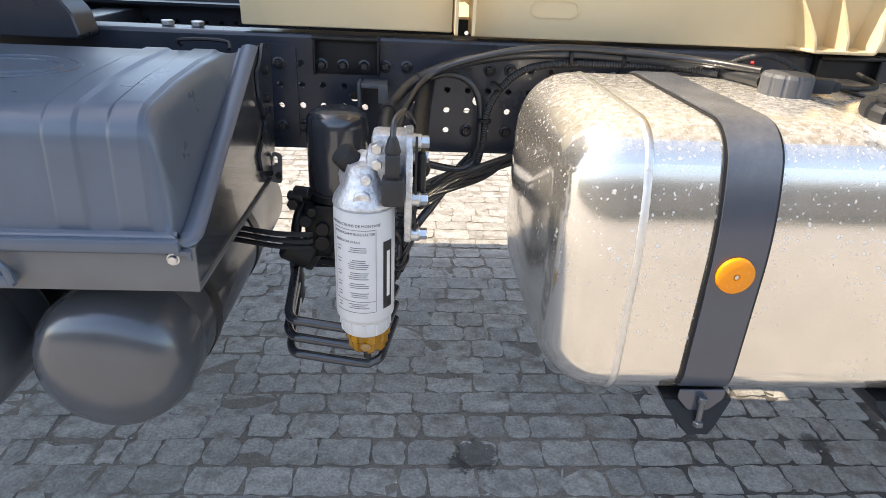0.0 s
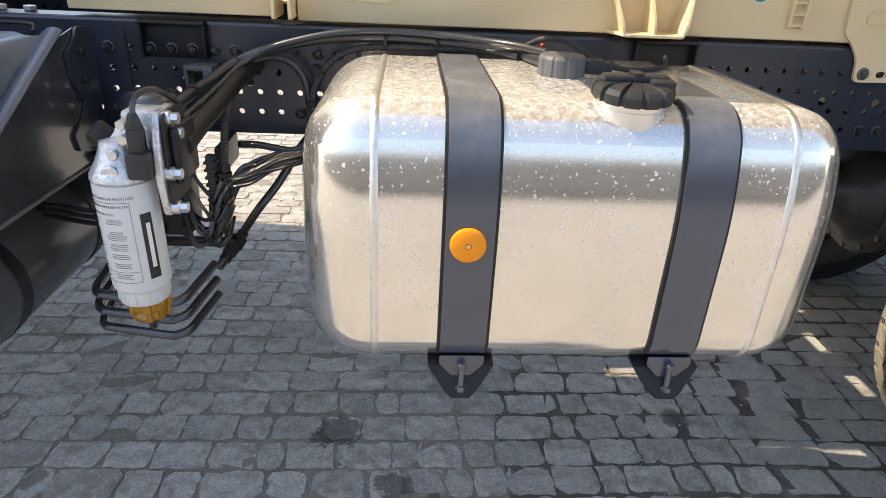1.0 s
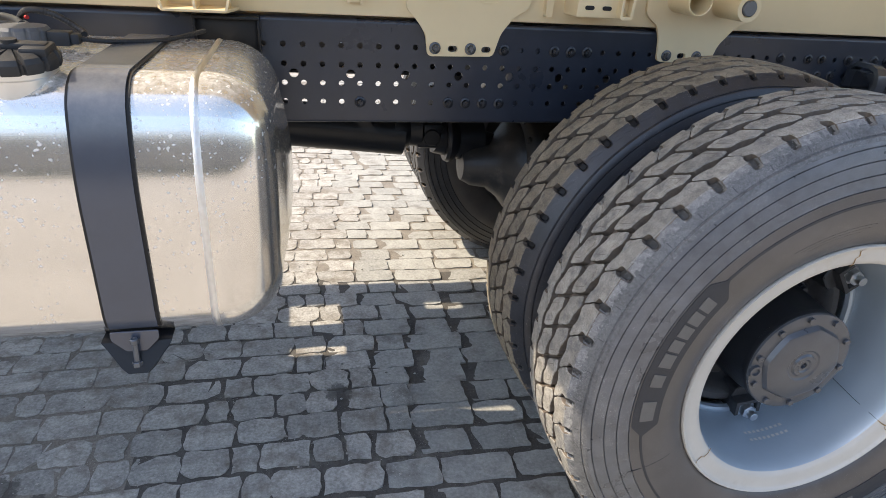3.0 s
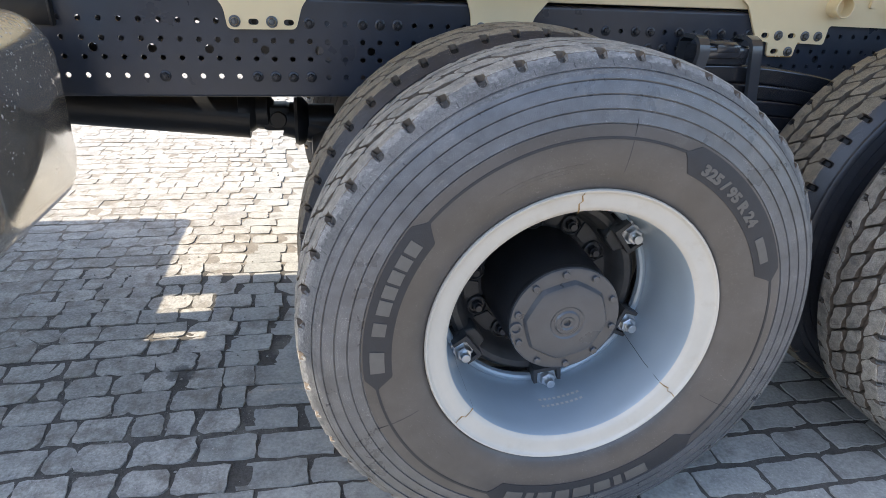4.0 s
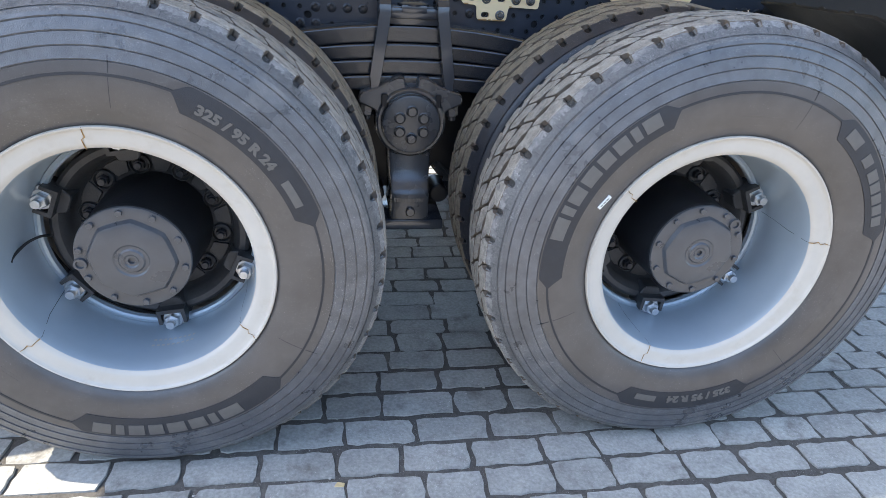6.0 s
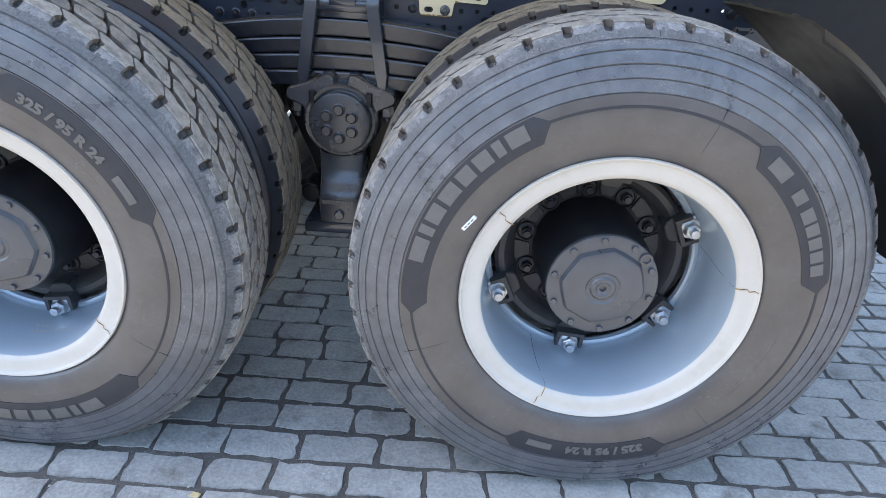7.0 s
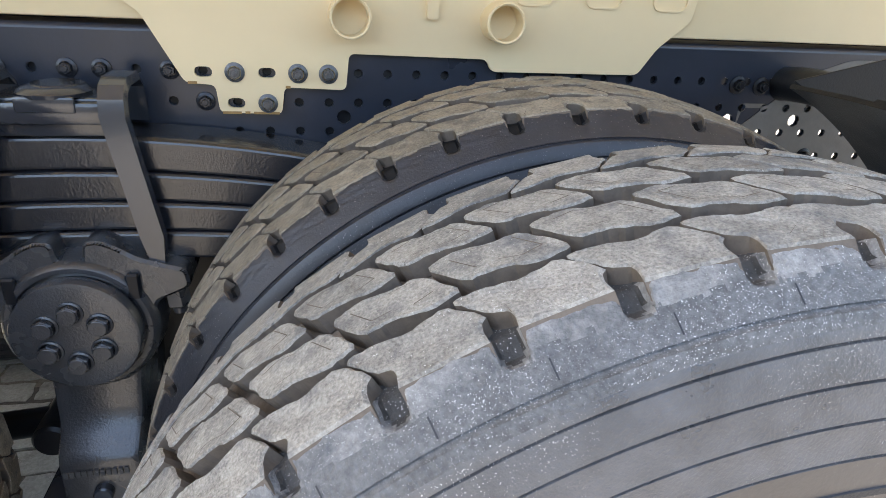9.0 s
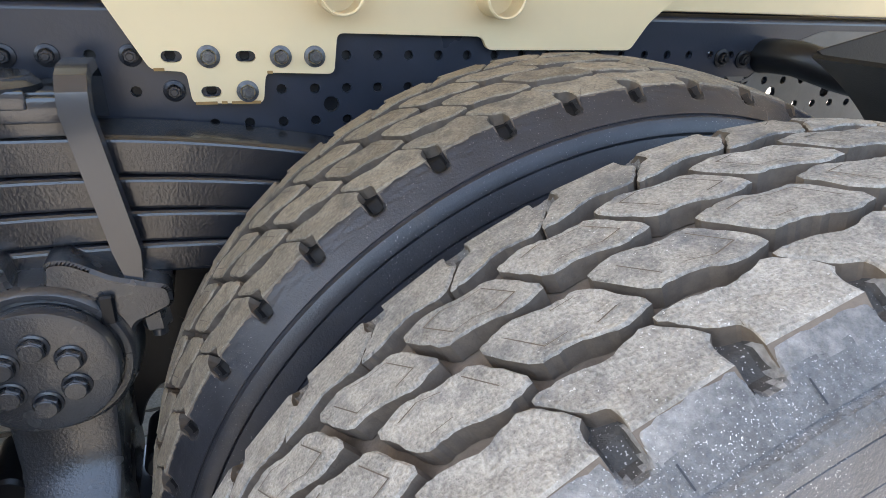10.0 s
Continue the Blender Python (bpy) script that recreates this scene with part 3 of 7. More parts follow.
def rail(name, y, side, x0, x1, label):
    """A C-shaped rail; side: +1 when its flanges point to +y."""
    ob = thing(name, (x0, y, 0.95), label, "chassis rail")
    holes = []
    for k in range(-80, 110):
        if x0 + 0.03 < rail_x(k) < x1 - 0.03:
            holes += [arc(rail_x(k), z, 0.0080, 0, 315, 7) for z in ROW_Z]
    for k in range(-9, 24):
        if k < -6 or 0 <= k < 11 or k == 15 or k > 19:
            holes.append(arc(rail_x(3 * k + 0.5), 1.083, 0.0125, 0, 324, 9))
    bm = bmesh.new()
    sheet(bm, [(x0, 0.958), (x1, 0.958), (x1, 1.216), (x0, 1.216)], holes, Matrix.Translation((0, y, 0)), 0.009 * side)
    part("web", bm, M_FRAME, ob, smooth=30)
    for nm, z, s in (("top_flange", 1.225, -1), ("bottom_flange", 0.949, 1)):
        prof = [(y, z + s * 0.009)] + [(y + side * (0.009 - 0.009 * math.sin(radians(90 * (1 - k / 4)))), z + s * (0.009 - 0.009 * math.cos(radians(90 * (1 - k / 4))))) for k in range(5)] + [(y + side * 0.085, z), (y + side * 0.085, z + s * 0.009), (y + side * 0.009, z + s * 0.009)]
        bm = bmesh.new()
        rows = [[bm.verts.new((x, py, pz)) for py, pz in prof] for x in (x0, x1)]
        for k in range(len(prof)):
            j = (k + 1) % len(prof)
            bm.faces.new((rows[0][k], rows[0][j], rows[1][j], rows[1][k]))
        bm.faces.new(rows[0]); bm.faces.new(rows[1][::-1])
        bmesh.ops.recalc_face_normals(bm, faces=bm.faces)
        part(nm, bm, M_FRAME, ob, smooth=40)
    return ob


near_rail = rail("chassis_rail", RAIL_Y, 1, -2.6, 5.6, "dark blue-black steel chassis rail punched with rows of round holes")
# unseen plate added behind the web so no daylight shines through these holes
bm = bmesh.new()
box(bm, 2.45, 4.27, 2.0585, 2.0645, 0.962, 1.212, 0.002)
part("inner_liner", bm, M_BLACK, near_rail)
far_rail = rail("chassis_rail", 2.83, -1, -2.6, 6.5, "dark painted far chassis rail punched with rows of round holes")

# ---- cream tipper body over the chassis ----
body = thing("tipper_body", (2.5, 2.4, 1.24), "cream painted steel tipper body resting on the dark chassis", "truck body")
BODY_Y = 2.046
for y0, y1 in ((BODY_Y, 2.146), (2.734, 2.834)):
    bm = bmesh.new()
    box(bm, -0.314, 0.174, y0, y1, 1.240, 1.72, 0.005)
    part("sill_beam", bm, M_CREAM, body)
    bm = bmesh.new()
    box(bm, 0.224, 6.2, y0, y1, 1.2335, 1.72, 0.005)
    part("sill_beam", bm, M_CREAM, body)
bm = bmesh.new()
for x in (0.176, 0.214):
    prism(bm, round_poly([(1.975, 1.242), (2.09, 1.242), (2.09, 1.70), (1.975, 1.70)], 0.006), Matrix.Translation((x, 0, 0)) @ Matrix.Rotation(radians(90), 4, "Z"), -0.007)
part("joint_flange", bm, M_CREAM, body)
for x in (1.35, 2.2, 3.1, 4.0, 4.9, 5.8):
    bm = bmesh.new()
    box(bm, x, x + 0.1, 2.146, 2.734, 1.30, 1.72, 0.005)
    part("cross_beam", bm, M_CREAM, body)
bm = bmesh.new()
prof = [(1.98, 1.72), (1.94, 1.84), (1.25, 1.90), (1.22, 1.96), (1.22, 3.1), (3.66, 3.1), (3.66, 1.96), (3.63, 1.90), (2.94, 1.84), (2.90, 1.72)]
rows = [[bm.verts.new((x if x > 1 else x - 0.8 * (z - 1.72), y, z)) for y, z in prof] for x in (0.92, 6.2)]
for k in range(len(prof)):
    j = (k + 1) % len(prof)
    bm.faces.new((rows[0][k], rows[0][j], rows[1][j], rows[1][k]))
bm.faces.new(rows[0]); bm.faces.new(rows[1][::-1])
bmesh.ops.recalc_face_normals(bm, faces=bm.faces)
part("load_box", bm, M_CREAM, body)
# unseen block added below the load box; its shadow falls on the tank top
bm = bmesh.new()
prism(bm, round_poly([(1.56, 1.90), (1.60, 1.735), (1.90, 1.735), (1.96, 1.90)], 0.02), Matrix.Translation((0.385, 0, 0)) @ Matrix.Rotation(radians(90), 4, "Z"), -1.3, 0.004)
part("outrigger", bm, M_CREAM, body)
# unseen plate added to shade the ground, its openings set for sun patches
bm = bmesh.new()
sun_patch_holes = [[(x0, y0), (x1, y0), (x1, y1), (x0, y1)] for x0, x1, y0, y1 in ((0.25, 0.60, 2.34, 2.43), (0.25, 0.60, 2.54, 2.715), (0.80, 0.96, 2.64, 2.722), (1.17, 1.22, 2.28, 2.72))]
sheet(bm, [(-0.27, 2.148), (1.34, 2.148), (1.34, 2.732), (-0.27, 2.732)], sun_patch_holes, Matrix.Translation((0, 0, 1.262)) @ Matrix.Rotation(radians(-90), 4, "X"), -0.006)
part("subframe_deck", bm, M_CREAM, body)


def plate_on_rail(poly, holes, bolts, r=0.008):
    bm = bmesh.new()
    sheet(bm, round_poly(poly, r, 4), holes, Matrix.Translation((0, 2.034, 0)), 0.009)
    pl = part("mounting_plate", bm, M_CREAM, body)
    for x, z in bolts:
        bm = bmesh.new()
        flange_bolt(bm, x, 2.034, z)
        part("bolt", bm, M_PBOLT, pl, "scuffed grey flange bolt")


def flange_bolt(bm, x, y, z, r=0.0095):
    """A flange bolt with its stud end, on a face that looks to -y."""
    lathe(bm, [(r * 1.7, 0), (r * 1.65, -0.0025), (r * 1.15, -0.0045)], Matrix.Translation((x, y, z)), 18)
    hexa(bm, (x, y, z), (x, y - 0.012, z), r * 1.02)
    cyl(bm, (x, y - 0.011, z), (x, y - 0.016, z), r * 0.58, 10, bevel=0.001)
    return bm


def slot(x, z, w=0.012, r=0.0082):
    return arc(x - w / 2, z, r, 90, 270, 5) + arc(x + w / 2, z, r, -90, 90, 5)


plate_on_rail([(1.58, 1.45), (1.595, 1.256), (1.622, 1.232), (1.648, 1.196), (1.656, 1.138), (1.842, 1.141), (1.860, 1.203), (1.896, 1.249), (1.935, 1.270), (1.95, 1.45)],
              [slot(1.726, 1.159), slot(1.822, 1.159)], [(1.676, 1.160), (1.776, 1.160)], 0.014)
plate_on_rail([(2.28, 1.45), (2.29, 1.27), (2.332, 1.240), (2.346, 1.20), (2.352, 1.140), (2.53, 1.143), (2.546, 1.193), (2.590, 1.243), (2.64, 1.270), (2.66, 1.45)],
              [slot(2.43, 1.158)], [(2.38, 1.158), (2.48, 1.158)], 0.014)
plate_on_rail([(3.17, 1.42), (3.22, 1.275), (3.262, 1.246), (3.318, 1.140), (3.364, 1.137), (3.368, 1.092), (3.468, 1.090), (3.474, 1.135), (3.576, 1.132), (3.582, 1.192), (3.820, 1.189), (3.830, 1.168), (4.110, 1.168), (4.142, 1.215), (4.20, 1.265), (4.22, 1.42)],
              [slot(3.347, 1.158), slot(3.447, 1.158), slot(3.395, 1.108)], [(3.396, 1.158), (3.497, 1.158), (3.547, 1.158), (3.446, 1.108)], 0.010)


def pipe_end(x, z, y0, r, wall, filled=False):
    bm = bmesh.new()
    M = Matrix.Translation((x, 0, z))
    if filled:
        lathe(bm, [(0, y0 + 0.004), (r * 0.55, y0 + 0.002), (r * 0.62, y0 + 0.006), (r * 0.66, y0), (r, y0), (r, 2.04)], M, 32)
    else:
        lathe(bm, [(0, 2.03), (r - wall, 2.028), (r - wall, y0 + 0.002), (r - wall * 0.5, y0), (r, y0 + 0.002), (r, 2.04)], M, 32)
    return part("pipe_stub", bm, M_CREAM, body)


pipe_end(3.582, 1.252, 1.985, 0.0335, 0.005)
pipe_end(3.837, 1.252, 1.985, 0.0335, 0.005)
pipe_end(2.384, 1.316, 1.925, 0.037, 0.005)
pipe_end(2.530, 1.307, 1.915, 0.036, 0.005, True)
bm = bmesh.new()
cyl(bm, (2.530, 1.93, 1.307), (2.530, 1.909, 1.307), 0.021, 24, bevel=0.003)
part("pin", bm, M_GALV, body, "dull grey steel pin end")
bm = bmesh.new()
box(bm, 2.04, 2.19, 1.955, 2.046, 1.262, 1.312, 0.004)
part("step_bracket", bm, M_CREAM, body)
bm = bmesh.new()
sheet(bm, round_poly([(2.155, 1.262), (2.19, 1.262), (2.195, 1.325), (2.155, 1.325)], 0.008), [round_poly([(2.162, 1.27), (2.184, 1.27), (2.187, 1.315), (2.162, 1.315)], 0.004)], Matrix.Translation((0, 1.93, 0)), 0.116)
part("step_bracket", bm, M_CREAM, body)
for x in (2.075, 2.125):
    bm = bmesh.new()
    prism(bm, slot(x, 1.287, 0.016, 0.0055), Matrix.Translation((0, 1.9535, 0)), 0.001)
    part("slot", bm, M_RUB, body, "dark slot")
# gusseted socket under the sill: a thin shelf held by three tapering webs
bm = bmesh.new()
prism(bm, round_poly([(1.004, 1.958), (1.150, 1.958), (1.176, 2.044), (0.976, 2.044)], 0.010), Matrix.Translation((0, 0, 1.244)) @ Matrix.Rotation(radians(-90), 4, "X"), 0.008, 0.002)
part("socket_shelf", bm, M_CREAM, body)
for x0, x1 in ((1.006, 0.962), (1.078, 1.066), (1.148, 1.190)):
    bm = bmesh.new()
    secs = []
    for y, z, f in ((1.960, 1.240, 0.0), (1.962, 1.272, 0.2), (1.990, 1.318, 0.5), (2.028, 1.378, 1.0)):
        x = x0 + (x1 - x0) * f
        back = x0 + (x1 - x0) * f * 0.8
        secs.append([(x - 0.003, y, z), (x + 0.003, y, z), (back + 0.003, 2.0465, z), (back - 0.003, 2.0465, z)])
    rings = loft(bm, secs)
    bm.faces.new(rings[0]); bm.faces.new(rings[-1])
    bmesh.ops.recalc_face_normals(bm, faces=bm.faces)
    part("socket_web", bm, M_CREAM, body, smooth=30)
# small ladder of pressed ledges on the sill
bm = bmesh.new()
box(bm, 1.438, 1.446, 2.030, 2.046, 1.264, 1.372, 0.001)
box(bm, 1.474, 1.480, 2.026, 2.046, 1.262, 1.376, 0.001)
for k in range(4):
    prism(bm, [(2.046, 1.270 + 0.027 * k), (2.030, 1.268 + 0.027 * k), (2.030, 1.272 + 0.027 * k), (2.046, 1.284 + 0.027 * k)], Matrix.Translation((1.478, 0, 0)) @ Matrix.Rotation(radians(90), 4, "Z"), 0.036)
part("pressed_ladder", bm, M_CREAM, body)
for x in (1.99, 3.72):
    bm = bmesh.new()
    prism(bm, round_poly([(x - 0.009, 1.252), (x + 0.009, 1.252), (x + 0.011, 1.30), (x - 0.011, 1.30)], 0.004), Matrix.Translation((0, 2.024, 0)), 0.022)
    part("lug", bm, M_CREAM, body)
for x, w in ((1.671, 0.022), (1.820, 0.022), (3.897, 0.024), (4.024, 0.024), (4.152, 0.024), (0.41, 0.05)):
    bm = bmesh.new()
    z = 1.296 if x > 1 else 1.302
    r_ = 0.014 if x > 1 else 0.017
    sheet(bm, slot(x, z, w * 1.5, r_ + 0.003), [slot(x, z, w * 1.5, r_)], Matrix.Translation((0, 2.0425 if x < 1 else 2.0305, 0)), 0.003)
    part("pressed_slot", bm, M_CREAM, body)

# ---- cab ahead of the view ----
cab = thing("truck_cab", (-2.6, 2.45, 1.3), "plain dark truck cab ahead of the body", "truck cab")
bm = bmesh.new()
box(bm, -3.9, -1.38, 1.25, 3.66, 1.226, 3.2, 0.08)
part("shell", bm, M_COVER, cab)

# ---- bolts and brackets on the near rail ----
for row, ks in ((0, (-30, -28, -27, -26, -25, -24, -20, -19, 12, 15, 16, 17, 30, 32, 33, 35, 37, 38, 40)), (1, (31, 32, 33, 34, 41)), (2, (29, 30, 31, 36)),
                (3, (-30, -29, -25, -21, -19, 4, 9, 10, 11, 12, 29, 30, 32, 33, 35))):
    for k in ks:
        bm = bmesh.new()
        flange_bolt(bm, rail_x(k), 2.0395 if k == -30 or (row == 0 and k in (-28, -27, -26)) else 2.0465, ROW_Z[row], 0.0092)
        part("bolt", bm, M_BOLT, near_rail, "dull dark flange bolt")
bm = bmesh.new()
sheet(bm, round_poly([(-0.258, 0.975), (-0.192, 0.975), (-0.192, 1.200), (-0.258, 1.200)], 0.010), [arc(rail_x(-30), z, 0.0076, 0, 315, 7) for z in ROW_Z[1:3]], Matrix.Translation((0, 2.040, 0)), 0.0065)
part("bracket_plate", bm, M_FRAME, near_rail)
for x0, x1 in ((-0.150, 0.005), (1.06, 1.22)):
    bm = bmesh.new()
    box(bm, x0, x1, 2.0395, 2.0465, 1.137, 1.224, 0.002)
    box(bm, x0, x1, 2.012, 2.0465, 1.2165, 1.2235, 0.002)
    for x in (x0, x1 - 0.006):
        box(bm, x, x + 0.006, 2.020, 2.0465, 1.137, 1.226, 0.001)
    part("angle_bracket", bm, M_BLACK, near_rail)
bm = bmesh.new()
box(bm, -0.035, 0.025, 1.975, 2.0465, 1.118, 1.128, 0.002)
box(bm, -0.045, -0.037, 1.99, 2.0465, 1.07, 1.128, 0.002)
box(bm, 0.005, 0.028, 1.972, 1.978, 1.085, 1.127, 0.002)
part("hose_bracket", bm, M_GREYCAP, near_rail)

# unseen box added beyond the far rail to keep daylight out of its holes
far_box = thing("side_locker", (-1.0, 3.25, 0.9), "plain dark unseen box added on the far side to block daylight", "locker")
bm = bmesh.new()
box(bm, -2.3, 0.25, 2.845, 3.55, 0.90, 1.24, 0.02)
part("case", bm, M_BLACK, far_box)

# propeller shaft, axles and cross members
shaft = thing("propeller_shaft", (0.6, 2.43, 0.78), "glossy black propeller shaft under the chassis", "drive shaft")
bm = bmesh.new()
cyl(bm, (0.50, 2.43, 0.915), (1.66, 2.43, 0.808), 0.076, 36)
part("tube", bm, M_BLACK, shaft)
bm = bmesh.new()
lathe(bm, [(0.064, 0), (0.072, 0.005), (0.072, 0.04), (0.060, 0.06), (0.066, 0.10), (0.04, 0.12)], Matrix.Translation((1.62, 2.43, 0.826)) @ Matrix.Rotation(radians(-90), 4, "Z"), 32)
box(bm, 1.70, 1.80, 2.375, 2.485, 0.765, 0.855, 0.018)
cyl(bm, (1.755, 2.365, 0.808), (1.755, 2.495, 0.808), 0.030, 24, bevel=0.004)
cyl(bm, (1.78, 2.43, 0.80), (2.14, 2.43, 0.705), 0.062, 28)
lathe(bm, [(0.02, 0), (0.082, 0.0), (0.088, 0.012), (0.083, 0.03), (0.06, 0.05), (0.06, 0.14)], Matrix.Translation((1.81, 2.43, 0.792)) @ Matrix.Rotation(radians(-90), 4, "Z"), 32)
part("joint", bm, M_BLACK, shaft)
for x in WHEEL_X:
    ax = thing("drive_axle", (x, 2.44, WHEEL_Z), "black painted cast drive axle with a round differential housing", "axle", "drive axles")
    bm = bmesh.new()
    cyl(bm, (x, 1.62, WHEEL_Z), (x, 3.26, WHEEL_Z), 0.085, 28)
    part("beam", bm, M_BLACK, ax)
    bm = bmesh.new()
    lathe(bm, [(0, -0.56), (0.055, -0.555), (0.075, -0.52), (0.085, -0.46), (0.125, -0.41), (0.165, -0.38), (0.172, -0.36), (0.205, -0.345), (0.212, -0.335), (0.212, -0.305), (0.19, -0.295), (0.205, -0.20), (0.225, -0.10), (0.21, 0.05), (0.16, 0.16), (0, 0.20)], Matrix.Translation((x, 2.40, 0.700)) @ Matrix.Rotation(radians(-90), 4, "Z"), 40)
    for k in range(14):
        q = radians(360 / 14 * k + 8)
        hexa(bm, (x - 0.335, 2.40 + 0.192 * math.cos(q), 0.700 + 0.192 * math.sin(q)), (x - 0.357, 2.40 + 0.192 * math.cos(q), 0.700 + 0.192 * math.sin(q)), 0.012)
    for k in range(7):
        q = radians(360 / 7 * k)
        prism(bm, [(-0.50, 0.060), (-0.34, 0.060), (-0.34, 0.185), (-0.37, 0.160), (-0.42, 0.105)], Matrix.Translation((x, 2.40, 0.700)) @ Matrix.Rotation(q, 4, "X") @ Matrix.Translation((0, -0.006, 0)), 0.012)
    part("differential", bm, M_DIFF, ax)
    for y, s in ((1.93, -1), (2.95, 1)):
        bm = bmesh.new()
        lathe(bm, [(0.085, 0.05), (0.235, 0.05), (0.25, 0.04), (0.25, -0.16), (0.14, -0.16), (0.10, -0.30)] if s < 0 else [(0.085, -0.05), (0.235, -0.05), (0.25, -0.04), (0.25, 0.30), (0.10, 0.30)], Matrix.Translation((x, y, WHEEL_Z)), 40)
        part("brake_drum", bm, M_BLACK, ax)
for x in (-0.9, 0.72, 1.95, 3.14, 5.1):
    cm = thing("cross_member", (x, 2.44, 1.0), "dark painted chassis cross member", "cross member", "cross members")
    bm = bmesh.new()
    box(bm, x - 0.05, x + 0.05, 2.057, 2.82, 0.99 if x > 0 else 1.09, 1.20, 0.006)
    part("beam", bm, M_FRAME, cm)

# dust on the rail behind the last axle
bm = bmesh.new()
dust_holes = [arc(rail_x(k), z, 0.0085, 0, 315, 7) for k in range(60, 74) for z in ROW_Z if 4.33 < rail_x(k) < 4.96 and not (z > 1.15 and rail_x(k) < 4.53)]
dust_holes += [arc(rail_x(3 * k + 0.5), 1.083, 0.0132, 0, 324, 9) for k in (21, 22, 23)]
sheet(bm, round_poly([(4.30, 0.962), (4.98, 0.962), (4.98, 1.205), (4.58, 1.205), (4.50, 1.178), (4.44, 1.135), (4.38, 1.085), (4.31, 1.03)], 0.02), dust_holes, Matrix.Translation((0, 2.0455, 0)), 0.0014)
part("dusty_web", bm, M_DUSTY, near_rail, "rail web coated with pale grey dust")
for x, z in ((4.335, 1.152), (4.388, 1.150), (4.53, 1.008)):
    bm = bmesh.new()
    flange_bolt(bm, x, 2.0465, z, 0.0105)
    part("bolt", bm, M_BLACK, near_rail, "dull dark flange bolt")

for x0, x1, z0 in ((3.372, 3.402, 1.0900), (3.408, 3.416, 1.0902), (3.422, 3.464, 1.0898), (3.322, 3.336, 1.1385), (3.476, 3.484, 1.1335)):
    bm = bmesh.new()
    box(bm, x0, x1, 2.0332, 2.0345, z0, z0 + 0.0042, 0.0)
    part("rust_edge", bm, M_RUST, body, "thin rust along the lower edge")
bm = bmesh.new()
cyl(bm, (1.359, 2.0462, 1.347), (1.359, 2.0452, 1.347), 0.030, 32)
sticker_disc = part("round_sticker", bm, M_PAPER, body, "round white sticker with a green ring")
bm = bmesh.new()
lathe(bm, [(0.021, 2.0451), (0.021, 2.0447), (0.0255, 2.0447), (0.0255, 2.0451)], Matrix.Translation((1.359, 0, 1.347)), 32)
part("green_ring", bm, M_GREEN, sticker_disc)


# ---- aluminium fuel tank ----
TY0, TY1, TZ0, TZ1 = 1.372, 1.955, 0.706, 1.190
WELD0, WELD1, CAPX = 0.445, 1.135, 0.155


def tank_outline(off=0.0, n=10):
    """The rounded section of the tank as (y, z) points, starting at the bottom of the front, going up and over; off: outwards."""
    rb, rr, big, lean = 0.075, 0.10, 0.55, 18.0
    zb = 0.965
    z1, y1 = zb + big * math.sin(radians(lean)), TY0 + big * (1 - math.cos(radians(lean)))
    rt = (TZ1 - z1) / (1 - math.sin(radians(lean)))
    pts = []
    for cy, cz, r, a0, a1 in ((TY0 + rb, TZ0 + rb, rb, 270, 180), (TY0 + big, zb, big, 180, 180 - lean), (y1 + rt * math.cos(radians(lean)), TZ1 - rt, rt, 180 - lean, 90), (TY1 - rr, TZ1 - rr, rr, 90, 0), (TY1 - rr, TZ0 + rr, rr, 0, -90)):
        pts += arc(cy, cz, r + off, a0, a1, n)
    return pts


tank = thing("fuel_tank", ((WELD0 + WELD1) / 2, 1.66, TZ0), "polished aluminium fuel tank with dried water spots, strapped to the chassis", "fuel tank")
bm = bmesh.new()
secs = [[(x, y, z) for y, z in tank_outline()] for x in (WELD0, WELD0 + 0.2, WELD1 - 0.2, WELD1)]
loft(bm, secs)
part("shell", bm, M_ALU, tank, smooth=50)
for s, wx in ((-1, WELD0), (1, WELD1)):
    bm = bmesh.new()
    cy, cz = (TY0 + TY1) / 2, (TZ0 + TZ1) / 2
    base = tank_outline()
    secs = []
    for k in range(13):
        a = radians(90 * k / 12)
        inset, dx = 0.095 * (1 - math.cos(a)), 0.018 + 0.112 * math.sin(a)
        fy, fz = 1 - inset / ((TY1 - TY0) / 2), 1 - inset / ((TZ1 - TZ0) / 2)
        secs.append([(wx + s * dx, cy + (y - cy) * fy, cz + (z - cz) * fz) for y, z in base])
    secs.insert(0, [(wx, y, z) for y, z in base])
    for k in range(1, 5):
        f = 1 - k / 4
        secs.append([(wx + s * (0.130 + (CAPX - 0.130) * (1 - f * f)), cy + (y - cy) * fy * max(f, 0.02), cz + (z - cz) * fz * max(f, 0.02)) for y, z in base])
    rings = loft(bm, secs)
    bm.faces.new(rings[-1])
    bmesh.ops.recalc_face_normals(bm, faces=bm.faces)
    part("end_cap", bm, M_ALU, tank, smooth=50)
    bm = bmesh.new()
    rr = random.Random(5)
    pts = tank_outline(0.0005, 16)
    secs = []
    for dx, off in ((-0.008, -0.001), (-0.004, 0.002), (0.0, 0.003), (0.004, 0.002), (0.008, -0.001)):
        secs.append([(wx + dx + s * 0.003, y + rr.uniform(-0.0004, 0.0004), z + rr.uniform(-0.0004, 0.0004)) for y, z in tank_outline(off, 16)])
    loft(bm, secs)
    bmesh.ops.recalc_face_normals(bm, faces=bm.faces)
    part("weld_seam", bm, M_WELD, tank, "white brushed weld seam")


def strap_path(off):
    """From the bottom of the front over the top to the back."""
    pts = tank_outline(off)
    return pts[7:44] + [(TY1 + off, 1.0)]


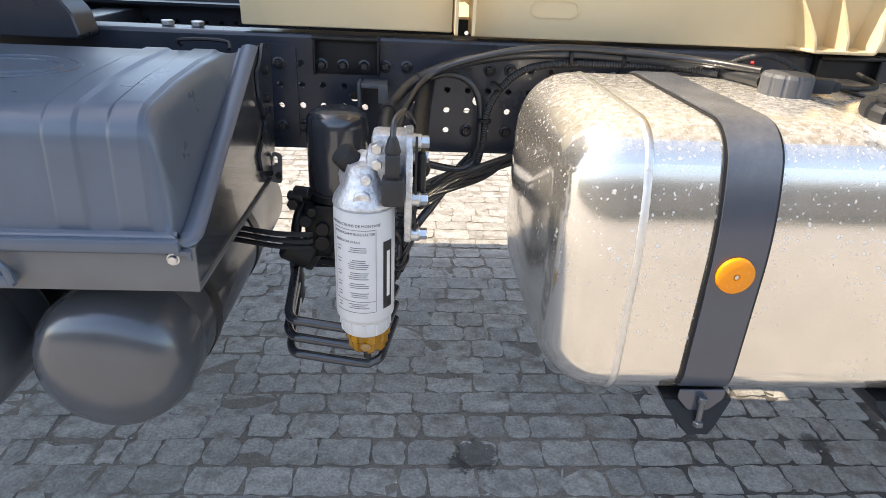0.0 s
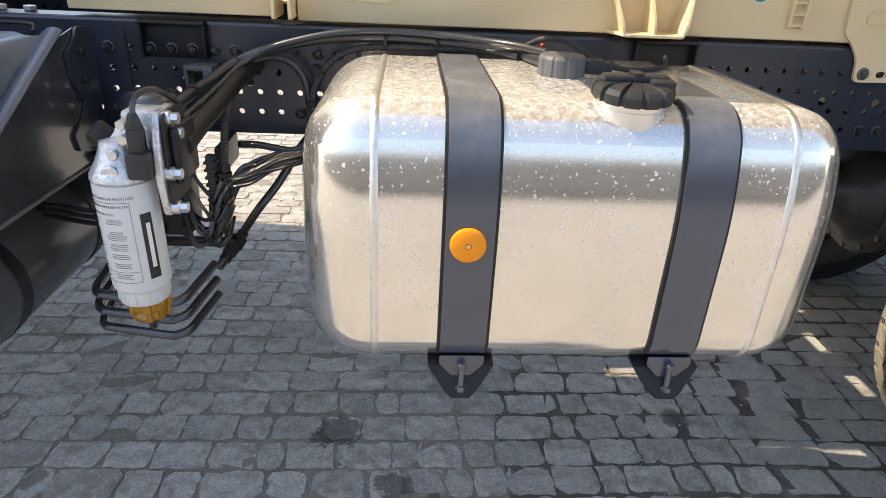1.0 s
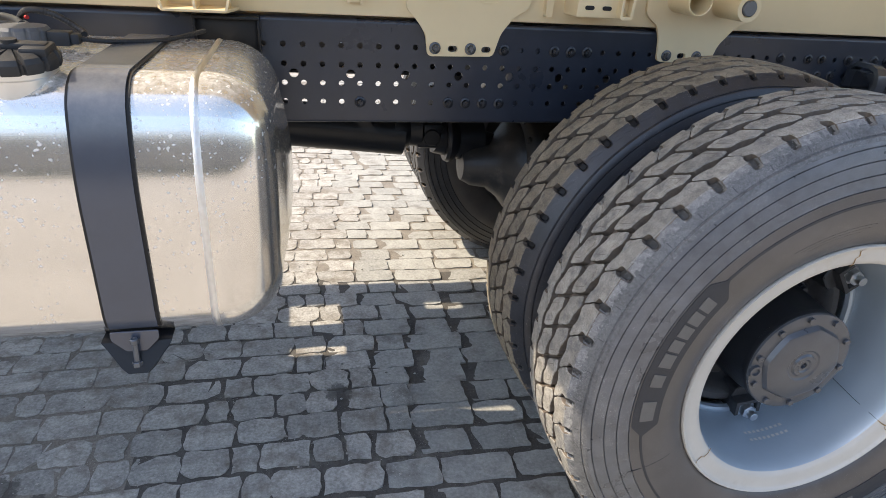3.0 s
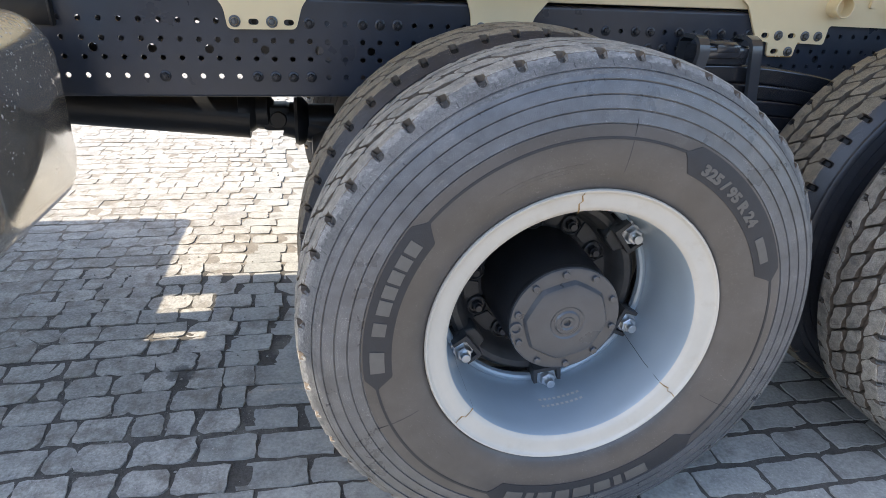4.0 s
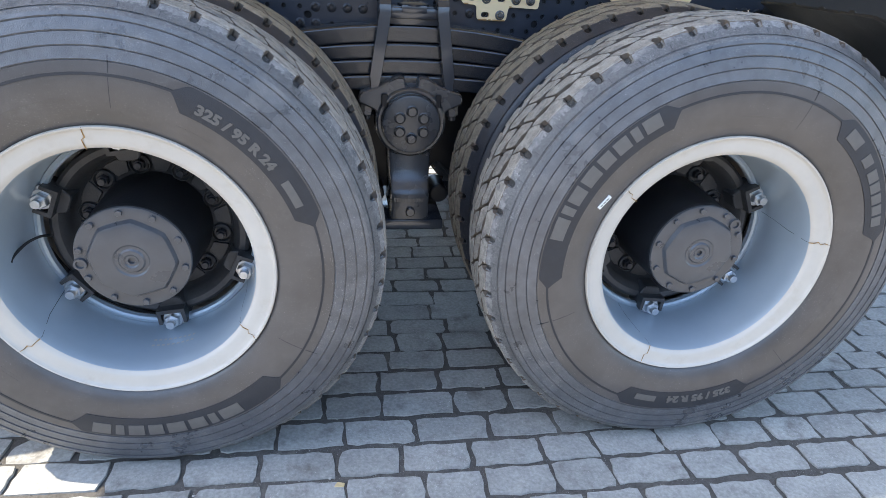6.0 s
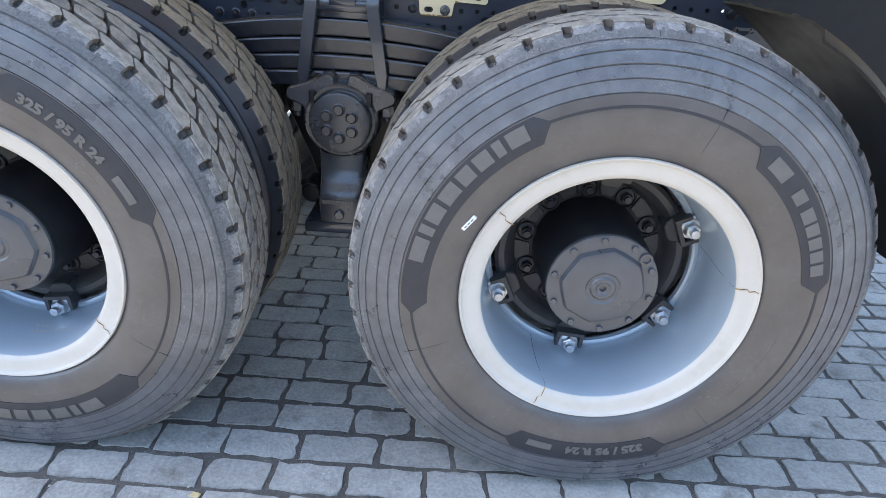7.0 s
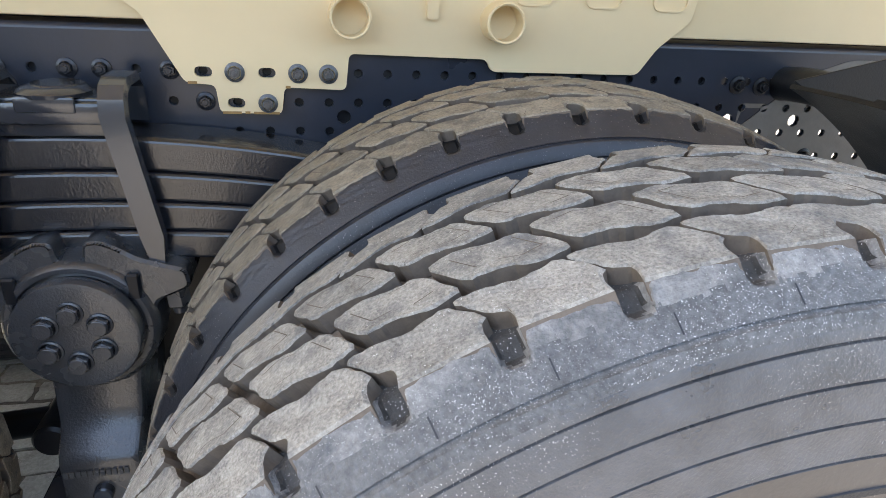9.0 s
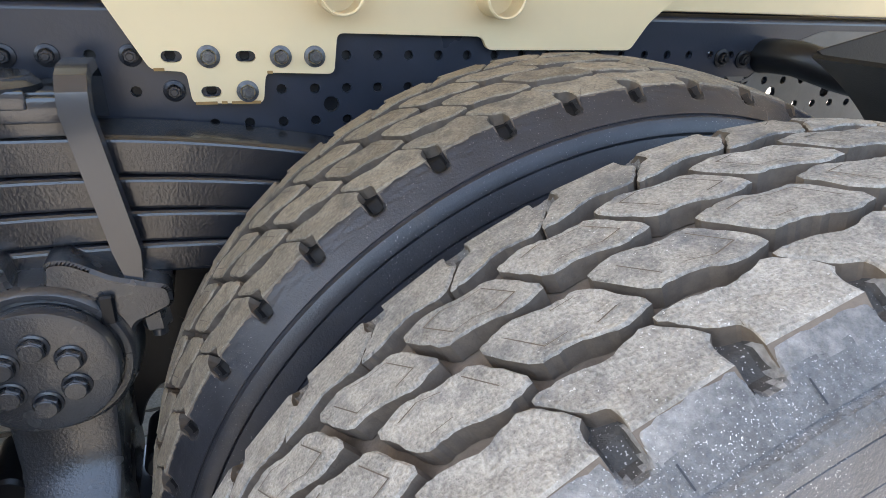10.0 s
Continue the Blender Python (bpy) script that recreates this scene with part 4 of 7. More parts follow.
def ribbon(bm, x0, x1, o0, o1):
    inner, outer = strap_path(o0), strap_path(o1)
    secs = []
    for (y0, z0), (y1, z1) in zip(inner, outer):
        secs.append([(x0, y0, z0), (x1, y0, z0), (x1, y1, z1), (x0, y1, z1)])
    rings = loft(bm, secs)
    bm.faces.new(rings[0]); bm.faces.new(rings[-1])
    bmesh.ops.recalc_face_normals(bm, faces=bm.faces)
    return bm


for x0, x1, extra in ((0.560, 0.643, True), (0.951, 1.035, False)):
    xc = (x0 + x1) / 2
    st = thing("tank_strap", (xc, TY0, TZ0), "dark grey steel tank strap" + (" with an orange reflector" if extra else " beside the filler cap"), "strap", "tank straps")
    part("rubber_liner", ribbon(bmesh.new(), x0 - 0.0055, x1 + 0.0055, 0.0008, 0.004), M_RUB, st, "black rubber liner")
    part("band", ribbon(bmesh.new(), x0, x1, 0.004, 0.0075), M_STRAP, st)
    bm = bmesh.new()
    secs = []
    for y, up, dn, w in ((TY0 + 0.004, 0.006, -0.046, 0.022), (TY0 + 0.010, 0.008, -0.050, 0.024), (TY0 + 0.16, 0.006, -0.050, 0.024), (TY0 + 0.5, 0.006, -0.050, 0.024)):
        lean = 0.030 if y < TY0 + 0.02 else 0.0
        secs.append([(x0 - 0.020, y, TZ0 + up), (x0 - 0.012, y, TZ0 - 0.010), (xc - w - 0.006, y - lean * 0.8, TZ0 + dn + 0.010), (xc - w + 0.006, y - lean, TZ0 + dn), (xc + w - 0.006, y - lean, TZ0 + dn), (xc + w + 0.006, y - lean * 0.8, TZ0 + dn + 0.010), (x1 + 0.012, y, TZ0 - 0.010), (x1 + 0.020, y, TZ0 + up)])
    rings = loft(bm, secs)
    bm.faces.new(rings[0]); bm.faces.new(rings[-1])
    bmesh.ops.recalc_face_normals(bm, faces=bm.faces)
    part("bracket", bm, M_BLACK, st)
    bm = bmesh.new()
    prism(bm, round_poly([(x0, TZ0 + 0.034), (x1, TZ0 + 0.034), (x1, TZ0 + 0.016), (xc + 0.018, TZ0 - 0.010), (xc - 0.018, TZ0 - 0.010), (x0, TZ0 + 0.016)], 0.005), Matrix.Translation((0, TY0 - 0.005, 0)), 0.004, 0.0008)
    part("band_end", bm, M_STRAP, st)
    bm = bmesh.new()
    cyl(bm, (xc, TY0 - 0.016, TZ0 - 0.034), (xc, TY0 - 0.012, TZ0 + 0.018), 0.0055, 10)
    hexa(bm, (xc, TY0 - 0.017, TZ0 - 0.035), (xc, TY0 - 0.016, TZ0 - 0.025), 0.010)
    cyl(bm, (xc, TY0 - 0.012, TZ0 + 0.012), (xc, TY0 - 0.012, TZ0 + 0.024), 0.008, 12, bevel=0.002)
    part("stud", bm, M_AIRTANK, st)
    if extra:
        bm = bmesh.new()
        lathe(bm, [(0, -0.006), (0.005, -0.006), (0.006, -0.0085), (0.027, -0.0085), (0.030, -0.0065), (0.031, 0), (0, 0)], Matrix.Translation((xc - 0.003, TY0 - 0.0076, 0.968)), 40)
        ref = part("reflector", bm, M_ORANGE, st, "round orange reflector")
        bm = bmesh.new()
        cyl(bm, (xc - 0.003, TY0 - 0.0076, 0.968), (xc - 0.003, TY0 - 0.0162, 0.968), 0.0035, 10)
        part("rivet", bm, M_ZINC, ref)

# filler neck and cap
fx, fy = 0.866, 1.466
TILTM = Matrix.Translation((fx, fy, 1.158)) @ Matrix.Rotation(radians(95), 4, "X")
filler = thing("filler_cap", (fx, fy, 1.19), "black ribbed plastic fuel cap on a polished aluminium neck", "fuel cap")
bm = bmesh.new()
lathe(bm, [(0.0645, -0.06), (0.0640, -0.022), (0.0595, -0.016), (0.0565, -0.010), (0.0565, 0.030), (0.0610, 0.034), (0.0610, 0.045), (0.03, 0.046)], TILTM, 48)
part("neck", bm, M_NECK, filler, "bright aluminium filler neck")
bm = bmesh.new()
N = 120
rings = []
for r, h in ((0.058, 0.040), (0.066, 0.042), (0.068, 0.047), (0.068, 0.058), (0.064, 0.066), (0.052, 0.070), (0.030, 0.0705), (0.0, 0.0705)):
    ring = []
    for i in range(N):
        a = 2 * math.pi * i / N
        ph = (i % 10) / 10
        cut = 0.005 if (0.0 <= ph < 0.2 and 0.05 < r) else 0.0
        ring.append(bm.verts.new(TILTM @ Vector(((r - cut) * math.cos(a), h - (0.006 if ph < 0.2 and 0.03 <= r < 0.066 else 0), (r - cut) * math.sin(a)))))
    rings.append(ring)
for p, q in zip(rings, rings[1:]):
    for i in range(N):
        bm.faces.new((p[i], q[i], q[(i + 1) % N], p[(i + 1) % N]))
part("cap", bm, M_PLASTIC, filler, smooth=25)
bm = bmesh.new()
box(bm, -0.055, 0.055, 0.066, 0.080, -0.012, 0.012, 0.004, TILTM)
box(bm, 0.02, 0.06, 0.062, 0.077, -0.022, 0.03, 0.004, TILTM)
lathe(bm, [(0, 0.084), (0.012, 0.084), (0.012, 0.07)], TILTM, 16)
part("lock_flap", bm, M_PLASTIC, filler)

# fuel level sender
sx, sy = 0.800, 1.70
sender = thing("fuel_sender", (sx, sy, 1.18), "grey fluted plastic sender cap with a black plug", "fuel sender")
SM = Matrix.Translation((sx, sy, 1.183)) @ Matrix.Rotation(radians(90), 4, "X")
bm = bmesh.new()
N = 96
rings = []
for r, h in ((0.046, 0.0), (0.047, 0.004), (0.047, 0.040), (0.043, 0.046), (0.0, 0.047)):
    rings.append([bm.verts.new(SM @ Vector(((r - (0.002 if r > 0.04 and (i % 8) < 2 else 0)) * math.cos(2 * math.pi * i / N), h, (r - (0.002 if r > 0.04 and (i % 8) < 2 else 0)) * math.sin(2 * math.pi * i / N)))) for i in range(N)])
for p, q in zip(rings, rings[1:]):
    for i in range(N):
        bm.faces.new((p[i], q[i], q[(i + 1) % N], p[(i + 1) % N]))
part("cap", bm, M_GREYCAP, sender, smooth=25)
bm = bmesh.new()
box(bm, sx + 0.044, sx + 0.085, sy - 0.018, sy + 0.014, 1.195, 1.222, 0.004)
box(bm, sx + 0.08, sx + 0.10, sy - 0.014, sy + 0.010, 1.198, 1.218, 0.004)
part("plug", bm, M_PLASTIC, sender)


# ---- wheels ----
OUT_Y, IN_Y = 1.365, 1.738
TREAD_N, TREAD_W, POCKET = 48, 0.113, 0.95


def tread_r(y):
    return 0.606 - 0.007 * (y / TREAD_W) ** 2


def tread_mesh(turn=0.0):
    """Worn block tread: tops carry the first material, the walls of the grooves the second."""
    bm = bmesh.new()
    step = 360.0 / TREAD_N
    rw = random.Random(17)

    def P(a, y, dr=0.0):
        r = tread_r(y) + dr
        return Vector((r * math.cos(radians(a)), y, r * math.sin(radians(a))))

    def block(poly, edge=()):
        """poly: (angle, y) of the top outline; the walls go down to the base."""
        pts, flags = [], []
        n0 = len(poly)
        for k, p in enumerate(poly):
            q0, q1 = poly[k - 1], poly[(k + 1) % n0]
            if k in edge:
                pts.append(p)
                flags.append(True)
            else:
                pts.append((p[0] + (q0[0] - p[0]) * 0.14, p[1] + (q0[1] - p[1]) * 0.14))
                pts.append((p[0] + (q1[0] - p[0]) * 0.14, p[1] + (q1[1] - p[1]) * 0.14))
                flags += [False, False]
        rag, rflag = [], []
        for k in range(len(pts)):
            p, q = pts[k], pts[(k + 1) % len(pts)]
            long_side = math.hypot((q[0] - p[0]) * 0.0105, q[1] - p[1]) > 0.012
            rag.append(p)
            rflag.append(flags[k])
            if long_side and not (flags[k] and flags[(k + 1) % len(pts)]):
                for t in (0.25, 0.5, 0.75):
                    rag.append((p[0] + (q[0] - p[0]) * t + rw.uniform(-0.09, 0.09), p[1] + (q[1] - p[1]) * t + rw.uniform(-0.0010, 0.0010)))
                    rflag.append(False)
        pts, flags = rag, rflag
        n = len(pts)
        wear = rw.uniform(-0.0008, 0.0006)
        ca, cy = sum(p[0] for p in pts) / n, sum(p[1] for p in pts) / n
        crown = [bm.verts.new(P(a + (ca - a) * 0.055, y + (cy - y) * 0.055, wear + rw.uniform(-0.0003, 0.0003))) for a, y in pts]
        top = [bm.verts.new(P(a, y, wear - 0.0017 + rw.uniform(-0.0004, 0.0004))) for a, y in pts]
        low = []
        for (a, y), fl in zip(pts, flags):
            if fl:
                low.append(bm.verts.new(Vector((0.588 * math.cos(radians(a)), y + math.copysign(0.008, y), 0.588 * math.sin(radians(a))))))
            else:
                low.append(bm.verts.new(P(a, y * 0.995, -0.018)))
        bm.faces.new(crown)
        for i in range(n):
            j = (i + 1) % n
            bm.faces.new((crown[i], top[i], top[j], crown[j]))
            f = bm.faces.new((top[i], low[i], low[j], top[j]))
            f.material_index = 1
    def sipe(poly):
        """A fine cut line that repeats the outer half of a block's outline."""
        ca, cy = sum(p[0] for p in poly) / len(poly), sum(p[1] for p in poly) / len(poly)
        lines = []
        for f in (0.60, 0.628):
            lines.append([(ca + (p[0] - ca) * f, cy + (p[1] - cy) * f) for p in poly])
        for seg in ((0, 1), (1, 2), (2, 3), (3, 4), (4, 5), (5, 6), (6, 7), (7, 0)):
            if rw.random() < 0.3:
                continue
            q = [lines[0][seg[0]], lines[0][seg[1]], lines[1][seg[1]], lines[1][seg[0]]]
            f = bm.faces.new([bm.verts.new(P(a_, y_, 0.0012)) for a_, y_ in q])
            f.material_index = 1

    zig = 0.0085
    for k in range(TREAD_N):
        a = turn + k * step
        # two middle rows of long leaning six-sided blocks between zigzag grooves
        for y0, y1, sh in ((-0.0560, -0.0036, 0.10), (0.0036, 0.0560, 0.58)):
            b = a + sh * step
            lean, ga = 2.3, 0.20
            poly = [(b + ga, y0 + 0.003), (b + step * 0.34, y0 - zig * 0.3), (b + step * 0.66, y0 + zig * 0.95), (b + step - ga, y0 + zig * 1.1),
                    (b + step - ga + lean, y1 - 0.003), (b + step * 0.66 + lean, y1 + zig * 0.3), (b + step * 0.34 + lean, y1 - zig * 0.95), (b + ga + lean, y1 - zig * 1.1)]
            block(poly)
            sipe(poly)
        for s in (-1, 1):
            b = a
            w, c = POCKET, 2.3
            e0, e1 = b + w, b + step - w
            poly = [(b + 0.12 + c, s * 0.0640), (b + step * 0.38 + c, s * 0.0720), (b + step * 0.72 + c, s * 0.0635), (b + step - 0.12 + c, s * 0.0635),
                    (b + step - 0.12 + 0.3, s * 0.0905), (b + step - w * 0.9, s * 0.0950), (e1 - 0.05, s * 0.1020), (e1 + 0.05, s * 0.1128),
                    (e0 - 0.05, s * 0.1132), (e0 + 0.05, s * 0.1020), (b + w * 0.9, s * 0.0950), (b + 0.12 + 0.3, s * 0.0905)]
            block(poly, {7, 8})
    bmesh.ops.recalc_face_normals(bm, faces=bm.faces)
    # rubber whiskers left by the mould
    for k in range(70):
        a, y = rw.uniform(0, 360), rw.choice((-1, 1)) * rw.uniform(0.098, 0.112)
        p0, p1 = P(a, y, -0.002), P(a + rw.uniform(-0.5, 0.5), y + rw.uniform(-0.003, 0.003), rw.uniform(0.005, 0.010))
        d = Vector((0, 0.0004, 0))
        e = (p1 - p0).cross(d).normalized() * 0.0004
        vs = [bm.verts.new(q) for q in (p0 - d, p0 + d, p0 + e, p1)]
        for tri in ((0, 1, 3), (1, 2, 3), (2, 0, 3)):
            bm.faces.new([vs[i] for i in tri]).material_index = 1
    return bm


def tyre_profile():
    side = [(0.322, -0.120), (0.336, -0.1400), (0.340, -0.1480), (0.352, -0.1575), (0.375, -0.1670), (0.40, -0.1725), (0.420, -0.1745)]
    side += [(0.436, -0.1748), (0.449, -0.1740), (0.462, -0.1724)]
    # broad stepped bands, each with a fine groove at its edge
    for r, y in ((0.4730, -0.1708), (0.4985, -0.1668), (0.5245, -0.1616), (0.5500, -0.1548)):
        side += [(r, y), (r + 0.0007, y + 0.0026), (r + 0.0026, y + 0.0022), (r + 0.0034, y - 0.0008), (r + 0.0110, y + 0.0014)]
    def slope(r):
        return -0.1497 + (r - 0.566) * 1.1935
    side += [(0.5672, slope(0.5672) - 0.0008), (0.5684, slope(0.5684) - 0.0012), (0.5690, slope(0.5690) + 0.0030), (0.5703, slope(0.5703) + 0.0030), (0.5714, slope(0.5714))]
    side += [(0.5735 + 0.00147 * k, slope(0.5735 + 0.00147 * k)) for k in range(16)]
    side += [(0.5972, -0.1115), (0.5968, -0.1075), (0.5964, -0.1030), (0.5960, -0.0985), (0.594, -0.0930), (0.590, -0.0885), (0.5860, -0.0840), (0.5865, -0.05), (0.587, 0.0)]
    return side + [(r, -y) for r, y in reversed(side[:-1])]


def carcass(turn=0.0):
    """The tyre's body, turned round the axle, with a rounded scoop at each gap of the shoulder blocks."""
    bm = bmesh.new()
    prof = tyre_profile()
    step = 360.0 / TREAD_N
    phases = [-1.25, -1.08, -0.96, -0.82, -0.62, -0.32, 0.0, 0.32, 0.62, 0.82, 0.96, 1.08, 1.25, 1.8, 2.3, 2.8, 3.3, 3.8, 4.3, 4.8, 5.4]
    angles = [turn + k * step + p for k in range(TREAD_N) for p in phases]
    chip = random.Random(23)
    n = len(angles)
    rings, scoop = [], []
    for r, y in prof:
        ay = abs(y)
        if ay > 0.1105:
            s = max(0.0, min(1.0, (r - 0.5830) / 0.005))
            wide = math.sqrt(max(0.0, 1.0 - (max(0.0, 0.594 - r) / 0.0118) ** 2)) * 0.90
        else:
            s = max(0.0, min(1.0, (ay - 0.0865) / 0.010)) if r > 0.58 else 0.0
            wide = 0.55 + 0.45 * max(0.0, min(1.0, (ay - 0.0895) / 0.012))
        if r < 0.57:
            s = 0.0
        s = s * s * (3 - 2 * s)
        ring, marks = [], []
        for i, a in enumerate(angles):
            ph = abs(phases[i % len(phases)])
            f = max(0.0, min(1.0, (1.10 * wide - ph) / 0.34)) if ph < 2 else 0.0
            f = s * f * (2 - f)
            marks.append(f > 0.3)
            rr_, yy = r - 0.0095 * f, y - math.copysign(0.0100 * f, y)
            if 0.585 < r and 0.106 < ay and f < 0.05:
                yy += math.copysign(chip.uniform(-0.0010, 0.0004), y)
                rr_ += chip.uniform(-0.0009, 0.0003)
            ring.append(bm.verts.new((rr_ * math.cos(radians(a)), yy, rr_ * math.sin(radians(a)))))
        rings.append(ring)
        scoop.append(marks)
    worn_to = [chip.choice((0.5836, 0.5851, 0.5866, 0.588)) for i in range(n)]
    for k in range(len(rings) - 1):
        p, q = rings[k], rings[k + 1]
        floor_row = abs(prof[k][1]) < 0.1085 and prof[k][0] > 0.58
        for i in range(n):
            f = bm.faces.new((p[i], q[i], q[(i + 1) % n], p[(i + 1) % n]))
            hollow = scoop[k][i] and scoop[k][(i + 1) % n] and scoop[k + 1][i] and scoop[k + 1][(i + 1) % n]
            if hollow and abs(prof[k][1]) > 0.090:
                f.material_index = 5
            elif floor_row or hollow:
                f.material_index = 1
            elif prof[k][0] > worn_to[i] and abs(prof[k][1]) > 0.105:
                f.material_index = 4
            elif prof[k][0] > 0.5540 and abs(prof[k][1]) > 0.105:
                f.material_index = 3
            elif prof[k][0] > 0.4725:
                f.material_index = 2
    bmesh.ops.recalc_face_normals(bm, faces=bm.faces)
    return bm


def wrap_letters(bm_t, radius, angle, y, mirror=False):
    """Bends flat letters round the wheel's side, tops outwards."""
    for v in bm_t.verts:
        a = radians(angle) - v.co.x / radius
        r = radius + v.co.y
        yy = y - v.co.z + 0.35 * (r - 0.46) ** 2
        v.co = Vector((r * math.cos(a), yy, r * math.sin(a)))
    return bm_t


def side_patch(bm, r0, r1, a0, a1, y, taper=3.5, n=24, th=0.0016):
    """A thin raised field on the sidewall between two angles, its ends tapered."""
    rows = []
    for i in range(n + 1):
        a = a0 + (a1 - a0) * i / n
        f = max(0.06, min(1.0, (a - a0) / taper, (a1 - a) / taper)) if taper else 1.0
        mid = 0.448 if taper else r0
        lo, hi = mid + (r0 - mid) * f, mid + (r1 - mid) * f
        line = [(lo, 0.0)] + [(lo + (hi - lo) * q / 4, -th) for q in range(5)] + [(hi, 0.0)]
        rows.append([bm.verts.new((r * math.cos(radians(a)), sidewall_y(r) + dy, r * math.sin(radians(a)))) for r, dy in line])
    for p, q in zip(rows, rows[1:]):
        for k in range(6):
            bm.faces.new((p[k], p[k + 1], q[k + 1], q[k]))
    bm.faces.new(rows[0]); bm.faces.new(rows[-1][::-1])
    bmesh.ops.recalc_face_normals(bm, faces=bm.faces)
    return bm


def sidewall_y(r):
    pr = tyre_profile()
    for (r0, y0), (r1, y1) in zip(pr, pr[1:]):
        if r0 <= r <= r1 and r1 > r0:
            return y0 + (y1 - y0) * (r - r0) / (r1 - r0)
    return -0.17


def make_wheel(lettered, rim_mats=None, turn=0.0):
    w = thing("dual_tyre_assembly", (0, 0, 0), "black dusty truck tyre with worn block tread on a silver rim", "wheel", "rear wheels")
    bm, tread = carcass(turn), tread_mesh(turn)
    if lettered:
        for b_ in (bm, tread):
            for v in b_.verts:
                v.co.y = 0.95 * v.co.y - 0.009
    tyre = part("tyre", bm, M_RUBBER, w, "black dusty rubber tyre", smooth=40)
    tyre.data.materials.append(M_GROOVE)
    # unlettered tyres get darker rubber and pockets, holding the shade between the pair
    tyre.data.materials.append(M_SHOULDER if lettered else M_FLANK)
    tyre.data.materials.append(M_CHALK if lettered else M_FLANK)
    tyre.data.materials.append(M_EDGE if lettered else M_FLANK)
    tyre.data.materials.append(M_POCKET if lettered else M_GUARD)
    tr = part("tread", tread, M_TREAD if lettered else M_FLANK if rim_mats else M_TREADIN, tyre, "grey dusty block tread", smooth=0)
    tr.data.materials.append(M_GROOVE)
    if lettered:
        for a0, a1 in ((15.5, 69.0), (139.5, 190.5), (246, 318)):
            part("badge_field", side_patch(bmesh.new(), 0.411, 0.4700, a0, a1, 0, 3.6, 60, 0.0020), M_BADGE, tyre, "darker ribbed rubber field")
        bm = bmesh.new()
        lathe(bm, [(0.4450, -0.1738), (0.4456, -0.1757), (0.4507, -0.1754), (0.4513, -0.1734)], None, 120)
        part("ring_line", bm, M_BADGE, tyre, "dark raised ring")
        size_text = text_mesh("325 / 95 R 24", 0.030, 0.0010, 0.0016)
        bmesh.ops.scale(size_text, vec=(1.18, 1.0, 1.0), verts=size_text.verts)
        part("lettering", wrap_letters(size_text, 0.4335, 49.2, -0.1772), M_LETTER, tyre, "raised tyre size lettering")
        for a0 in (84.0, 203.0, 331.0):
            part("mould_seam", side_patch(bmesh.new(), 0.362, 0.4440, a0, a0 + 0.16, 0, 0.0, 2, 0.0007), M_BADGE, tyre)
            part("mould_seam", side_patch(bmesh.new(), 0.4530, 0.5480, a0, a0 + 0.13, 0, 0.0, 2, 0.0009), M_BADGE, tyre)
        for k in range(TREAD_N):
            a0 = turn + k * 360.0 / TREAD_N - 1.75
            tick = bmesh.new()
            rows = [[(r, sidewall_y(r) * 0.95 - 0.009 + dy, a0 + da) for r, dy in ((0.5740, -0.0008), (0.5830, -0.0008))] for da in (0.0, 0.11)]
            tick.faces.new([tick.verts.new((r * math.cos(radians(a)), y, r * math.sin(radians(a)))) for r, y, a in (rows[0][0], rows[0][1], rows[1][1], rows[1][0])])
            part("seam_tick", tick, M_BADGE, tyre)
        for a0, a1, r0 in ((96, 122, 0.398), (98, 120, 0.391), (101, 118, 0.384), (30, 44, 0.386), (54, 66, 0.380), (330, 346, 0.386), (208, 226, 0.392), (210, 224, 0.385)):
            part("small_print", side_patch(bmesh.new(), r0, r0 + 0.0022, a0, a1, 0, 0.0, 12, 0.0008), M_RUBBER, tyre)
        bars, at = [], 252.3
        for wd in (5.6, 2.6, 4.8, 4.6, 5.8, 5.4, 2.6, 7.4):
            bars.append((at, wd, 0.431, 0.4640))
            at += wd + 1.35
        bars += [(a0, 3.5, 0.4275, 0.4545) for a0 in (145.6, 150.0, 154.3, 158.7)] + [(163.0, 4.2, 0.4275, 0.4545), (169.6, 3.9, 0.4275, 0.4545), (178.4, 6.6, 0.426, 0.456), (22.8, 8.6, 0.425, 0.444)]
        for a0, wd, r0, r1 in bars:
            part("maker_bar", side_patch(bmesh.new(), r0, r1, a0, a0 + wd, 0, 0.0, 4, 0.0034), M_LETTER, tyre)
    # rim
    lip_m, barrel_m = rim_mats or (M_RIMLIP, M_RIM)
    bm = bmesh.new()
    lathe(bm, [(0.322, -0.120), (0.335, -0.139), (0.3395, -0.147), (0.3400, -0.153), (0.3378, -0.1568), (0.3345, -0.1560), (0.3315, -0.1515), (0.3280, -0.1496), (0.316, -0.1482), (0.302, -0.1465), (0.2945, -0.1440), (0.2890, -0.138)], None, 96)
    rim = part("rim", bm, lip_m, w, "silver grey painted rim flange")
    bm = bmesh.new()
    lathe(bm, [(0.2890, -0.138), (0.2855, -0.128), (0.282, -0.10), (0.279, 0.02), (0.273, 0.058), (0.268, 0.075), (0.276, 0.10), (0.285, 0.12), (0.30, 0.135), (0.322, 0.120)], None, 96)
    part("barrel", bm, barrel_m, rim, "silver painted rim barrel")
